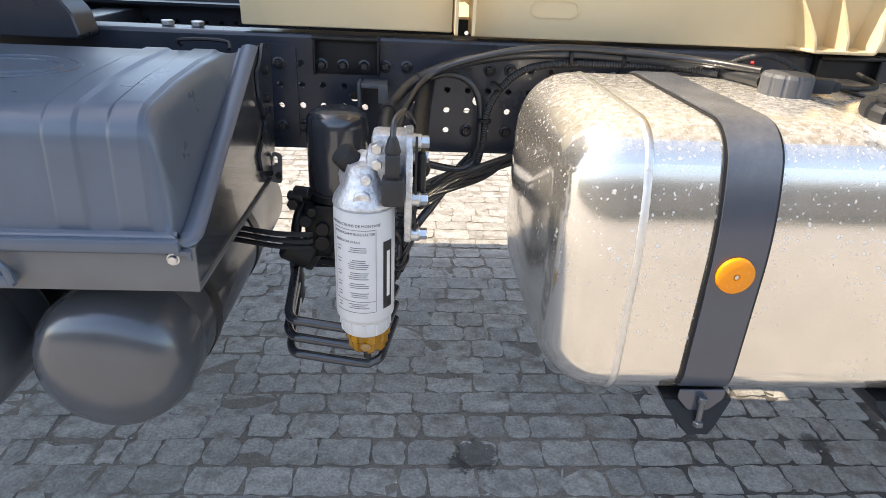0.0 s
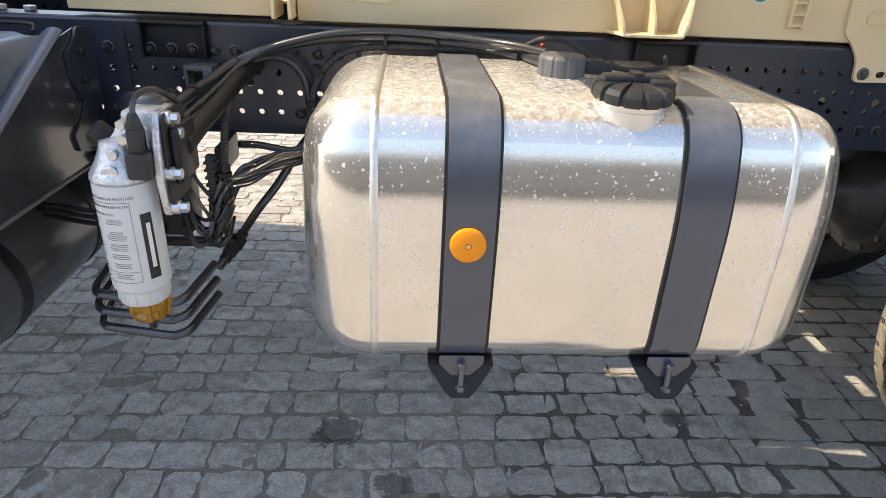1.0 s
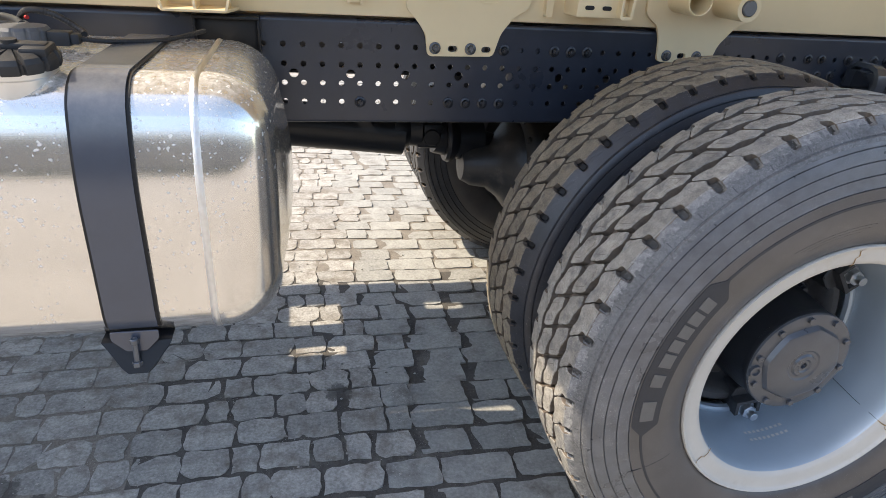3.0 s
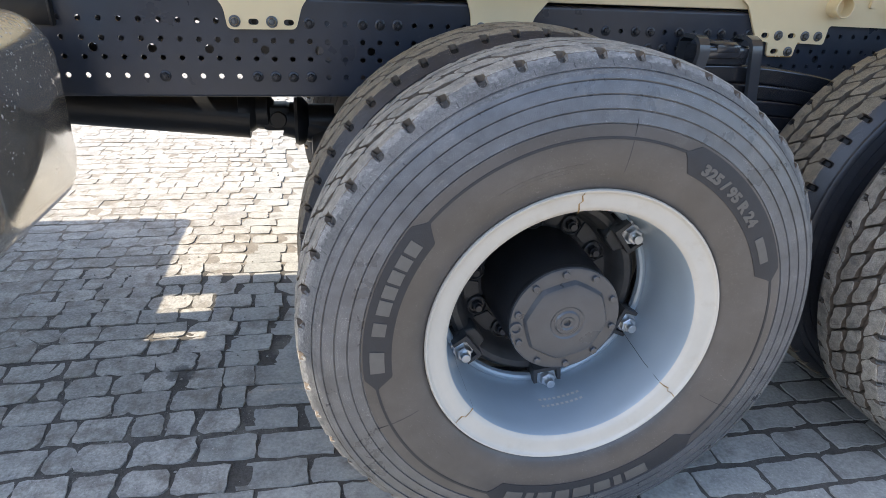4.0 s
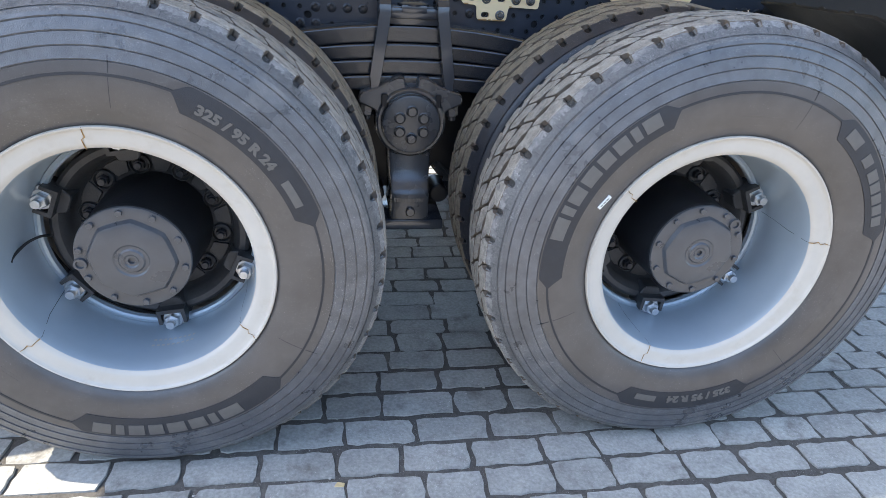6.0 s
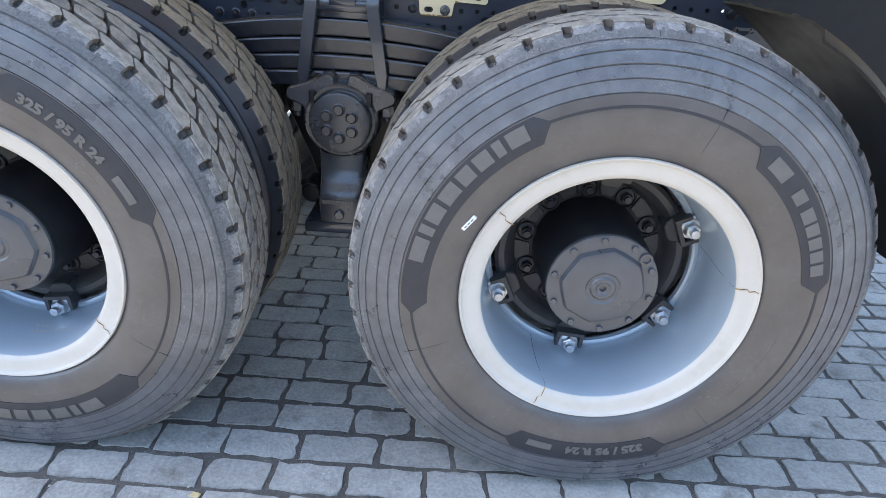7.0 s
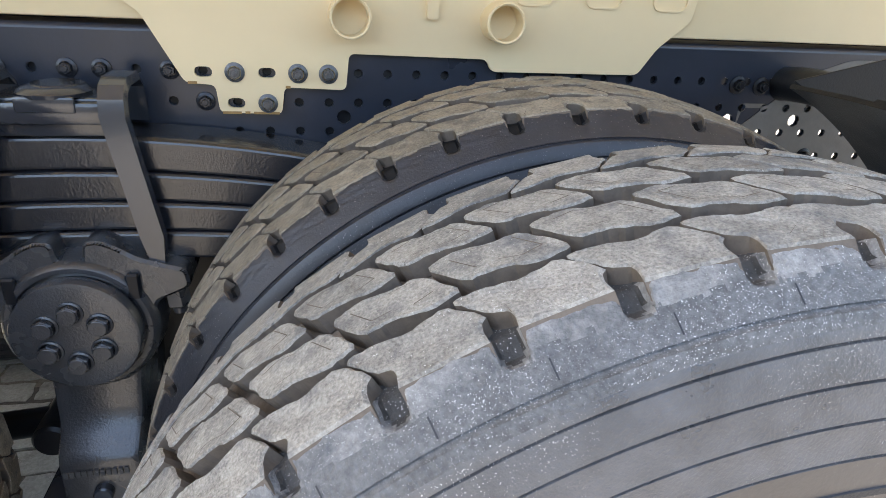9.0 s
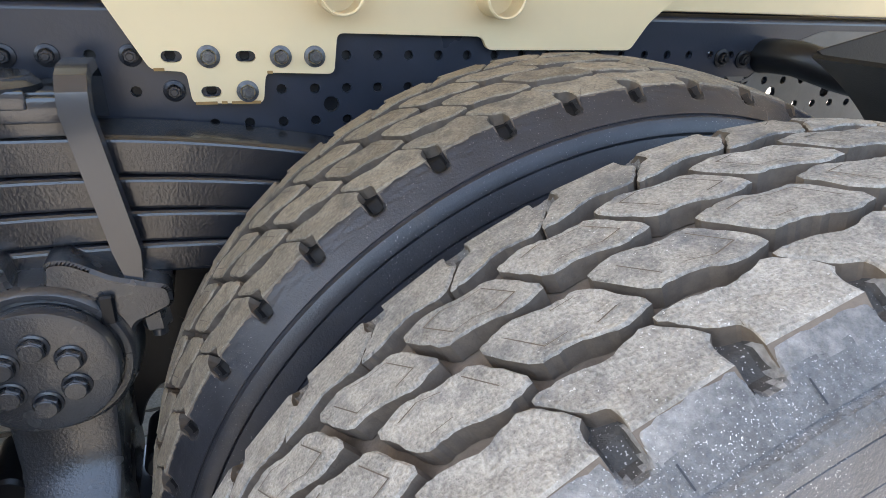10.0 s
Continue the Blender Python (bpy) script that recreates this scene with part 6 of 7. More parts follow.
for x, f in ((-0.2945, 0.992), (-0.2905, 0.970), (-0.287, 0.935), (-0.2835, 0.88), (-0.280, 0.79), (-0.277, 0.68), (-0.274, 0.54), (-0.271, 0.38), (-0.268, 0.20), (-0.2655, 0.08), (-0.264, 0.02)):
    row = []
    for k, (y, z) in enumerate(base):
        yy = max(y, 1.388) if k > 1 else y
        ly = 1.388 + (yy - 1.388) * 0.985
        if k <= 2:
            row.append((x, y, z))
        else:
            t = k / (len(base) - 1)
            ty = 1.388 + (1.83 - 1.388) * max(0.0, (k - 2) / (len(base) - 3)) ** 1.6
            tz = lid_edge(ty)
            row.append((x, ty + (y - ty) * f, tz + (z - tz) * f))
    secs.append(row)
loft(bm, secs, False)
bmesh.ops.recalc_face_normals(bm, faces=bm.faces)
lid = part("lid", bm, M_COVER, batt, smooth=48)
bm = bmesh.new()
secs = []
for k in range(14):
    y = 1.372 + (1.835 - 1.372) * k / 13
    z = lid_edge(y)
    secs.append([(-0.268, y, z - 0.006), (-0.268, y, z + 0.002), (-0.250, y - 0.003, z + 0.003), (-0.243, y - 0.003, z - 0.002), (-0.243, y, z - 0.016), (-0.247, y, z - 0.016), (-0.250, y, z - 0.006)])
rings = loft(bm, secs)
bm.faces.new(rings[0]); bm.faces.new(rings[-1])
bmesh.ops.recalc_face_normals(bm, faces=bm.faces)
part("side_lip", bm, M_COVER, batt)
bm = bmesh.new()
rim_line = [(-1.35, 1.380, 0.992), (-0.60, 1.380, 0.992), (-0.31, 1.380, 0.992), (-0.280, 1.380, 0.992), (-0.260, 1.383, 0.994), (-0.250, 1.392, 0.998), (-0.247, 1.41, 1.004)]
rim_line += [(-0.247, y, lid_edge(y) + 0.001) for y in (1.46, 1.55, 1.65, 1.75, 1.81, 1.84)]
line_pts = catmull(rim_line, 6)
secs = []
for k, p in enumerate(line_pts):
    t = (line_pts[min(k + 1, len(line_pts) - 1)] - line_pts[max(k - 1, 0)]).normalized()
    side = min(1.0, max(0.0, (p.x + 0.290) / 0.040))
    u = (Vector((0, 0, 1)) * (1 - side) + Vector((1, 0, 0)) * side)
    u = (u - t * u.dot(t)).normalized()
    v = t.cross(u)
    secs.append([p + u * 0.0165 * math.cos(2 * math.pi * q / 16) + v * 0.0075 * math.sin(2 * math.pi * q / 16) for q in range(16)])
rings = loft(bm, secs)
bm.faces.new(rings[0]); bm.faces.new(rings[-1])
bmesh.ops.recalc_face_normals(bm, faces=bm.faces)
part("rounded_rim", bm, M_COVER, lid)
bm = bmesh.new()
box(bm, -1.35, -0.256, 1.362, 1.378, 0.984, 1.006, 0.005)
part("front_lip", bm, M_COVER, batt)
bm = bmesh.new()
for rx, ry, w in ((0.118, 0.078, 0.005), (0.088, 0.050, 0.004)):
    n = 40
    rings = []
    for q in range(4):
        rr_ = (1 - (w / rx), 1 - (w / rx) * 0.6, 1 + (w / rx) * 0.6, 1 + (w / rx))[q]
        zz = (0, 0.0030, 0.0030, 0)[q]
        rings.append([bm.verts.new((-0.597 + rx * rr_ * math.cos(2 * math.pi * i / n), 1.615 + ry * rr_ * math.sin(2 * math.pi * i / n), 1.2060 + zz + 0.05 * ry * rr_ * math.sin(2 * math.pi * i / n))) for i in range(n)])
    for p, q in zip(rings, rings[1:]):
        for i in range(n):
            bm.faces.new((p[i], p[(i + 1) % n], q[(i + 1) % n], q[i]))
part("oval_emblem", bm, M_COVER, lid, "plain oval emblem pressed in the lid")
bm = bmesh.new()
box(bm, -1.35, -0.2385, 1.377, 1.383, 0.915, 0.990, 0.0015)
box(bm, -1.35, -0.2385, 1.377, 2.02, 0.913, 0.919, 0.0015)
part("tray", bm, M_GALV, batt, "grey steel tray front")
bm = bmesh.new()
prism(bm, [(1.384, 0.908), (1.69, 0.915), (1.90, 0.921), (1.932, 0.950), (1.955, 1.16), (1.91, 1.215), (1.80, 1.195), (1.384, 0.990)], Matrix.Translation((-0.244, 0, 0)) @ Matrix.Rotation(radians(90), 4, "Z"), 0.004)
part("side_wall", bm, M_CART, batt)
bm = bmesh.new()
lathe(bm, [(0.0105, 0.0), (0.010, -0.002), (0.0075, -0.0025)], Matrix.Translation((-0.272, 1.377, 0.970)), 20)
hexa(bm, (-0.272, 1.377, 0.970), (-0.272, 1.369, 0.970), 0.0078)
part("bolt", bm, M_ZINC, batt)
bm = bmesh.new()
box(bm, -0.60, -0.505, 1.355, 1.374, 0.925, 0.948, 0.006)
tube(bm, [(-0.60, 1.36, 0.975), (-0.55, 1.355, 0.985), (-0.515, 1.356, 0.965), (-0.507, 1.358, 0.935)], 0.006, 10)
part("latch", bm, M_COVER, batt)
bm = bmesh.new()
prism(bm, round_poly([(1.911, 1.218), (1.888, 1.190), (1.845, 1.168), (1.850, 1.116), (1.889, 1.053), (1.862, 1.028), (1.812, 1.000), (1.822, 0.962), (1.925, 0.930), (1.951, 0.987), (1.969, 1.083), (1.982, 1.210)], 0.010), Matrix.Translation((-0.2425, 0, 0)) @ Matrix.Rotation(radians(90), 4, "Z"), -0.006)
part("end_bracket", bm, M_FRAME, batt)
bm = bmesh.new()
sheet(bm, round_poly([(-0.288, 0.912), (-0.252, 0.905), (-0.248, 0.975), (-0.268, 0.982), (-0.280, 0.955)], 0.008), [round_poly([(-0.272, 0.948), (-0.259, 0.946), (-0.258, 0.970), (-0.268, 0.972)], 0.004)], Matrix.Translation((0.036, 1.905, 0)), 0.006)
part("tab", bm, M_GALV, batt, "bare steel tab")
for x, z in ((-0.277, 0.932), (-0.257, 0.926)):
    bm = bmesh.new()
    cyl(bm, (x + 0.036, 1.906, z), (x + 0.036, 1.896, z), 0.0075, 14, bevel=0.002)
    part("bolt", bm, M_BLACK, batt)
for y, z in ((1.900, 1.165), (1.895, 1.105)):
    bm = bmesh.new()
    cyl(bm, (-0.238, y, z), (-0.226, y, z), 0.010, 12, bevel=0.002)
    part("bolt", bm, M_BLACK, batt)
bm = bmesh.new()
tube(bm, [(-0.39, 1.86, 1.215), (-0.385, 1.85, 1.228), (-0.30, 1.85, 1.228), (-0.285, 1.83, 1.215)], 0.004, 8)
part("wire_handle", bm, M_BLACK, batt)

# dark carrier over the rail ahead of the box
carrier = thing("step_carrier", (-0.62, 1.95, 1.226), "dark painted steel carrier block on the chassis rail", "bracket")
bm = bmesh.new()
prism(bm, round_poly([(-1.3, 1.206), (-0.632, 1.206), (-0.644, 1.262), (-0.664, 1.285), (-0.676, 1.40), (-1.3, 1.40)], 0.012), Matrix.Translation((0, 1.95, 0)), 0.094, 0.004)
part("block", bm, M_FRAME, carrier)
for x in (-0.50, -0.43):
    bm = bmesh.new()
    hexa(bm, (x, 2.10, 1.226), (x, 2.10, 1.238), 0.016)
    part("bolt", bm, M_ZINC, carrier)
gearbox = thing("gearbox", (-1.0, 2.44, 0.7), "dark gearbox casting between the chassis rails", "gearbox")
bm = bmesh.new()
box(bm, -2.3, -0.62, 2.2, 2.7, 0.70, 1.16, 0.05)
part("case", bm, M_BLACK, gearbox)

# ---- air tanks under the battery box ----
for x0, zc in ((-0.432, 0.732), (-0.745, 0.732)):
    air = thing("air_tank", (x0, 1.8, zc - 0.138), "dark glossy painted compressed air tank under the battery box", "air tank", "air tanks")
    R = 0.138
    prof = [(0, 1.380), (0.03, 1.381), (0.06, 1.385), (0.085, 1.391), (0.105, 1.400), (0.120, 1.413), (0.130, 1.430), (R, 1.450), (R, 1.515)]
    bm = bmesh.new()
    lathe(bm, prof, Matrix.Translation((x0, 0, zc)), 64)
    part("end_dome", bm, M_AIRTANK, air)
    bm = bmesh.new()
    lathe(bm, [(R - 0.003, 1.512), (R, 1.518), (R, 2.25), (0.11, 2.30), (0, 2.32)], Matrix.Translation((x0, 0, zc)), 64)
    part("shell", bm, M_AIRTANK, air)
    for y in (1.60, 1.95):
        bm = bmesh.new()
        lathe(bm, [(R, y - 0.020), (R + 0.003, y - 0.018), (R + 0.003, y + 0.018), (R, y + 0.020)], Matrix.Translation((x0, 0, zc)), 64)
        box(bm, x0 - 0.05, x0 + 0.05, y - 0.02, y + 0.02, zc + R - 0.003, 0.914, 0.003)
        part("strap", bm, M_BLACK, air)

# ---- fuel filter with water bowl ----
FX, FY = 0.010, 1.470
filt = thing("fuel_filter", (FX, FY, 0.73), "white screw-on fuel filter with printed label and amber water bowl", "fuel filter")
FM = Matrix.Translation((FX, FY, 0)) @ Matrix.Rotation(radians(90), 4, "X")
bm = bmesh.new()
lathe(bm, [(0.030, 0.797), (0.0415, 0.798), (0.0435, 0.801), (0.0435, 0.824), (0.0495, 0.832), (0.0505, 0.836), (0.0505, 1.026), (0.0495, 1.032), (0.044, 1.036)], FM, 56)
can = part("canister", bm, M_WHITE, filt, "white painted canister")
for k in range(12):
    a = radians(30 * k)
    bm = bmesh.new()
    box(bm, -0.0015, 0.0015, -0.0455, -0.043, 0.803, 0.823, 0.0005, Matrix.Translation((FX, FY, 0)) @ Matrix.Rotation(a, 4, "Z"), 1)
    part("grip_rib", bm, M_WHITE, can)


def wrap_can(bm_t, ang, z, r=0.0507):
    """Bends flat print round the canister; ang: degrees from the side that faces -y, towards +x."""
    for v in bm_t.verts:
        a = radians(ang) + v.co.x / r
        rr_ = r + v.co.z
        v.co = Vector((FX + rr_ * math.sin(a), FY - rr_ * math.cos(a), z + v.co.y))
    return bm_t


def bar_bm(w, h_, t=0.0003):
    bm_ = bmesh.new()
    n = max(2, int(w / 0.004))
    top = [[bm_.verts.new((-w / 2 + w * i / n, s * h_ / 2, t)) for s in (-1, 1)] for i in range(n + 1)]
    low = [[bm_.verts.new((-w / 2 + w * i / n, s * h_ / 2, -0.001)) for s in (-1, 1)] for i in range(n + 1)]
    for i in range(n):
        bm_.faces.new((top[i][0], top[i + 1][0], top[i + 1][1], top[i][1]))
        bm_.faces.new((low[i][0], low[i + 1][0], top[i + 1][0], top[i][0]))
        bm_.faces.new((top[i][1], top[i + 1][1], low[i + 1][1], low[i][1]))
    return bm_


LA = -18.0
part("print", wrap_can(text_mesh("INSTRUCTIONS DE MONTAGE", 0.0066, 0.0002), LA + 2, 1.012), M_INK, can, "printed heading")
part("print", wrap_can(text_mesh("WASSERSAMMELBEHÄLTER", 0.0062, 0.0002), LA, 0.9975), M_INK, can, "printed heading")
part("print", wrap_can(text_mesh("RESERVOIR D'EAU", 0.0058, 0.0002), LA - 12, 0.9835), M_INK, can, "printed heading")
for w, hh, ang, z in ((0.074, 0.0007, LA, 1.0045), (0.074, 0.0007, LA, 0.853), (0.074, 0.0007, LA, 0.874)):
    part("print_line", wrap_can(bar_bm(w, hh), ang, z), M_INK, can)
for sgn in (-1, 1):
    part("print_line", wrap_can(bar_bm(0.0007, 0.151), LA + sgn * 43.5, 0.929), M_INK, can)
rp = random.Random(3)
for g0, n in ((0.9735, 3), (0.951, 5), (0.928, 4), (0.908, 3), (0.890, 3), (0.869, 3)):
    for i in range(n):
        part("print_bar", wrap_can(bar_bm(rp.uniform(0.022, 0.036), 0.0011), LA + 10 + rp.uniform(-2, 2), g0 - i * 0.0037), M_INK, can)
    part("print_picture", wrap_can(bar_bm(0.010, 0.0009), LA - 31, g0 - 0.001), M_INK, can)
    part("print_picture", wrap_can(bar_bm(0.008, 0.0015), LA - 31, g0 - 0.007), M_INK, can)
part("black_label", wrap_can(bar_bm(0.020, 0.125, 0.0004), 52, 0.918), M_BLACKLABEL, can, "black printed strip with a plain white mark")
part("label_mark", wrap_can(bar_bm(0.0075, 0.085, 0.0008), 53, 0.920), M_PAPER, can)
bm = bmesh.new()
n = 96
rings = []
for r, z in ((0.0365, 0.799), (0.0375, 0.794), (0.0375, 0.781), (0.0335, 0.777), (0.0335, 0.763), (0.029, 0.757), (0.018, 0.752), (0.0, 0.750)):
    rings.append([bm.verts.new((FX + 0.004 + (r + (0.0022 * (1 if math.sin(8 * 2 * math.pi * i / n) > 0 else -1) if 0.021 < r < 0.0386 and z < 0.795 else 0)) * math.cos(2 * math.pi * i / n), FY + (r + (0.0022 * (1 if math.sin(8 * 2 * math.pi * i / n) > 0 else -1) if 0.021 < r < 0.0386 and z < 0.795 else 0)) * math.sin(2 * math.pi * i / n), z)) for i in range(n)])
for p, q in zip(rings, rings[1:]):
    for i in range(n):
        bm.faces.new((p[i], q[i], q[(i + 1) % n], p[(i + 1) % n]))
bmesh.ops.recalc_face_normals(bm, faces=bm.faces)
bowl = part("bowl", bm, M_AMBER, filt, "amber plastic water bowl", smooth=25)
bm = bmesh.new()
cyl(bm, (FX + 0.004, FY, 0.752), (FX + 0.004, FY, 0.742), 0.013, 16, bevel=0.002)
cyl(bm, (FX + 0.004, FY, 0.744), (FX + 0.002, FY, 0.728), 0.007, 12, bevel=0.001)
part("drain_plug", bm, M_RUB, bowl)
bm = bmesh.new()
cyl(bm, (FX + 0.003, FY - 0.037, 0.776), (FX + 0.003, FY - 0.0395, 0.775), 0.009, 16)
part("sight_disc", bm, M_RUST, bowl)
# filter head casting
bm = bmesh.new()
lathe(bm, [(0.049, 1.034), (0.0515, 1.038), (0.050, 1.046), (0.040, 1.062), (0.030, 1.085), (0.026, 1.10), (0, 1.105)], FM, 40)
box(bm, FX + 0.004, FX + 0.060, FY - 0.016, FY + 0.045, 1.05, 1.125, 0.010)
box(bm, FX - 0.020, FX + 0.030, FY - 0.010, FY + 0.040, 1.05, 1.092, 0.008)
box(bm, FX + 0.012, FX + 0.075, FY + 0.0, FY + 0.055, 1.06, 1.148, 0.008)
cyl(bm, (FX + 0.0, FY - 0.045, 1.052), (FX + 0.0, FY - 0.01, 1.058), 0.0145, 20, bevel=0.002)
cyl(bm, (FX + 0.006, FY - 0.038, 1.083), (FX + 0.006, FY - 0.01, 1.085), 0.0085, 16, bevel=0.001)
head = part("head", bm, M_CAST, filt, "rough cast aluminium filter head")
PM = Matrix.Translation((-0.004, 1.488, 1.088)) @ Vector((0, 1, 0)).rotation_difference(Vector((-0.62, -0.30, 0.74))).to_matrix().to_4x4()
bm = bmesh.new()
lathe(bm, [(0.016, -0.045), (0.022, -0.022), (0.030, -0.010), (0.037, -0.007), (0.037, -0.001), (0.031, 0.001), (0.031, 0.007), (0.026, 0.009), (0.021, 0.013)], PM, 36)
part("pump_flange", bm, M_CAST, head)
bm = bmesh.new()
lathe(bm, [(0.019, 0.010), (0.020, 0.014), (0.020, 0.034), (0.018, 0.037), (0, 0.038)], PM, 24)
part("pump_knob", bm, M_RUB, head, "black rubber primer knob")
bm = bmesh.new()
prism(bm, round_poly([(FY - 0.018, 0.968), (FY + 0.012, 0.968), (FY + 0.03, 1.01), (FY + 0.065, 1.04), (FY + 0.065, 1.150), (FY - 0.005, 1.150), (FY - 0.022, 1.10), (FY - 0.03, 1.04)], 0.012), Matrix.Translation((FX + 0.066, 0, 0)) @ Matrix.Rotation(radians(90), 4, "Z"), -0.012, 0.002)
part("mounting_plate", bm, M_CAST, filt, "cast aluminium mounting plate")
bm = bmesh.new()
prism(bm, round_poly([(FY - 0.02, 0.99), (FY + 0.08, 0.99), (FY + 0.09, 1.145), (FY - 0.01, 1.145)], 0.012), Matrix.Translation((FX + 0.0815, 0, 0)) @ Matrix.Rotation(radians(90), 4, "Z"), -0.004)
part("rubber_plate", bm, M_RUB, filt)
bm = bmesh.new()
box(bm, FX + 0.084, FX + 0.100, FY + 0.0, FY + 0.10, 1.02, 1.12, 0.008)
tube(bm, [(FX + 0.090, FY + 0.05, 1.075), (FX + 0.088, FY + 0.16, 1.085), (FX + 0.092, FY + 0.30, 1.10), (FX + 0.10, FY + 0.42, 1.12), (FX + 0.11, FY + 0.57, 1.13)], 0.017, 14, 8, 0.0018, 0.012)
part("carrier", bm, M_BLACK, filt)
for y, z in ((FY + 0.012, 1.135), (FY + 0.02, 1.108), (FY - 0.008, 1.045), (FY - 0.004, 0.982)):
    bm = bmesh.new()
    cyl(bm, (FX + 0.076, y, z), (FX + 0.092, y, z), 0.0125, 16, bevel=0.002)
    hexa(bm, (FX + 0.088, y, z), (FX + 0.104, y, z), 0.010)
    part("plate_bolt", bm, M_ZINC, filt)
for y, z in ((FY - 0.025, 1.13), (FY - 0.026, 1.105)):
    bm = bmesh.new()
    hexa(bm, (FX + 0.022, y + 0.02, z), (FX + 0.022, y, z), 0.009)
    part("head_bolt", bm, M_ZINC, filt)
bm = bmesh.new()
box(bm, FX + 0.030, FX + 0.066, FY - 0.052, FY - 0.015, 1.045, 1.090, 0.006)
box(bm, FX + 0.036, FX + 0.058, FY - 0.045, FY - 0.015, 1.088, 1.128, 0.004)
lathe(bm, [(0.012, 0), (0.013, 0.004), (0.008, 0.022), (0.006, 0.026)], Matrix.Translation((FX + 0.047, FY - 0.030, 1.127)) @ Matrix.Rotation(radians(90), 4, "X"), 16)
part("sensor_plug", bm, M_PLASTIC, filt, "black plastic sensor plug")

# guard hoops below the filter
for i, (z, d) in enumerate(((0.728, 0.0), (0.688, 0.003), (0.648, 0.0))):
    hoop = thing("guard_hoop", (FX, 1.6, z), "black bent steel guard tube under the filter", "guard tube", "guard tubes")
    bm = bmesh.new()
    tube(bm, [(-0.185, 1.90, z + 0.02), (-0.180, 1.85, z + 0.01), (-0.163 - d, 1.66, z + 0.004), (-0.158 - d, 1.62, z + 0.002), (-0.146, 1.596, z), (-0.12, 1.588, z - 0.001), (-0.01, 1.578, z - 0.012), (0.012, 1.582, z - 0.012), (0.030, 1.60, z - 0.010), (0.040, 1.65, z - 0.006), (0.052, 1.71, z), (0.056, 1.73, z + 0.002)], 0.0098, 14, 8)
    part("tube", bm, M_GLOSS, hoop)
arm = thing("guard_bracket", (-0.13, 1.85, 0.78), "black painted bracket that carries the guard tubes", "bracket")
bm = bmesh.new()
tube(bm, [(-0.178, 1.80, 0.66), (-0.178, 1.81, 0.74), (-0.172, 1.83, 0.84), (-0.15, 1.86, 0.90)], 0.012, 12)
box(bm, -0.19, -0.165, 1.80, 1.84, 0.64, 0.80, 0.006)
box(bm, -0.20, 0.06, 1.895, 1.915, 0.690, 0.715, 0.006)
box(bm, 0.030, 0.052, 1.90, 1.925, 0.69, 0.90, 0.006)
box(bm, 0.030, 0.052, 1.90, 2.05, 0.885, 0.955, 0.008)
part("bar", bm, M_BLACK, arm)

# ---- air dryer ----
DX, DY = -0.078, 1.865
dryer = thing("air_dryer", (DX, DY, 0.75), "black painted air dryer cartridge on a black valve block", "air dryer")
DM = Matrix.Translation((DX, DY, 0)) @ Matrix.Rotation(radians(90), 4, "X")
bm = bmesh.new()
lathe(bm, [(0.064, 0.915), (0.068, 0.925), (0.068, 1.060), (0.066, 1.077), (0.058, 1.089), (0.042, 1.096), (0.020, 1.099), (0, 1.0995)], DM, 48)
part("cartridge", bm, M_CART, dryer)
bm = bmesh.new()
lathe(bm, [(0.060, 0.918), (0.070, 0.912), (0.070, 0.897), (0.050, 0.89), (0.045, 0.80), (0.03, 0.78), (0, 0.775)], DM, 32)
box(bm, DX - 0.075, DX + 0.06, DY - 0.055, DY + 0.05, 0.76, 0.89, 0.01)
part("valve_block", bm, M_BLACK, dryer)
rb = random.Random(21)
for i in range(16):
    bm = bmesh.new()
    x, z = DX + rb.uniform(-0.095, 0.07), rb.uniform(0.70, 0.93)
    y0 = DY - 0.055
    kind = i % 3
    if kind == 0:
        cyl(bm, (x, y0 + 0.02, z), (x, y0 - rb.uniform(0.01, 0.03), z), rb.uniform(0.010, 0.018), 14, bevel=0.002)
    elif kind == 1:
        hexa(bm, (x, y0 + 0.02, z), (x + rb.uniform(-0.01, 0.01), y0 - 0.025, z), rb.uniform(0.008, 0.014))
    else:
        cyl(bm, (x - 0.03, y0, z), (x + 0.005, y0 - 0.01, z), rb.uniform(0.009, 0.014), 12, bevel=0.002)
    part("port", bm, M_BLACK if i % 4 else M_PLASTIC, dryer)
bm = bmesh.new()
cyl(bm, (DX - 0.12, DY - 0.07, 0.80), (DX - 0.06, DY - 0.06, 0.765), 0.030, 20, bevel=0.006)
part("silencer", bm, M_RUB, dryer)

# ---- hoses and cables ----
def hose(label, pts, r, wave=0.0, mt=None, cat="hose", nm="hose", seg=10):
    bm_ = bmesh.new()
    tube(bm_, pts, r, seg, 8, wave)
    ob = part(nm, bm_, mt or M_HOSE)
    return tagged(ob, label, cat)


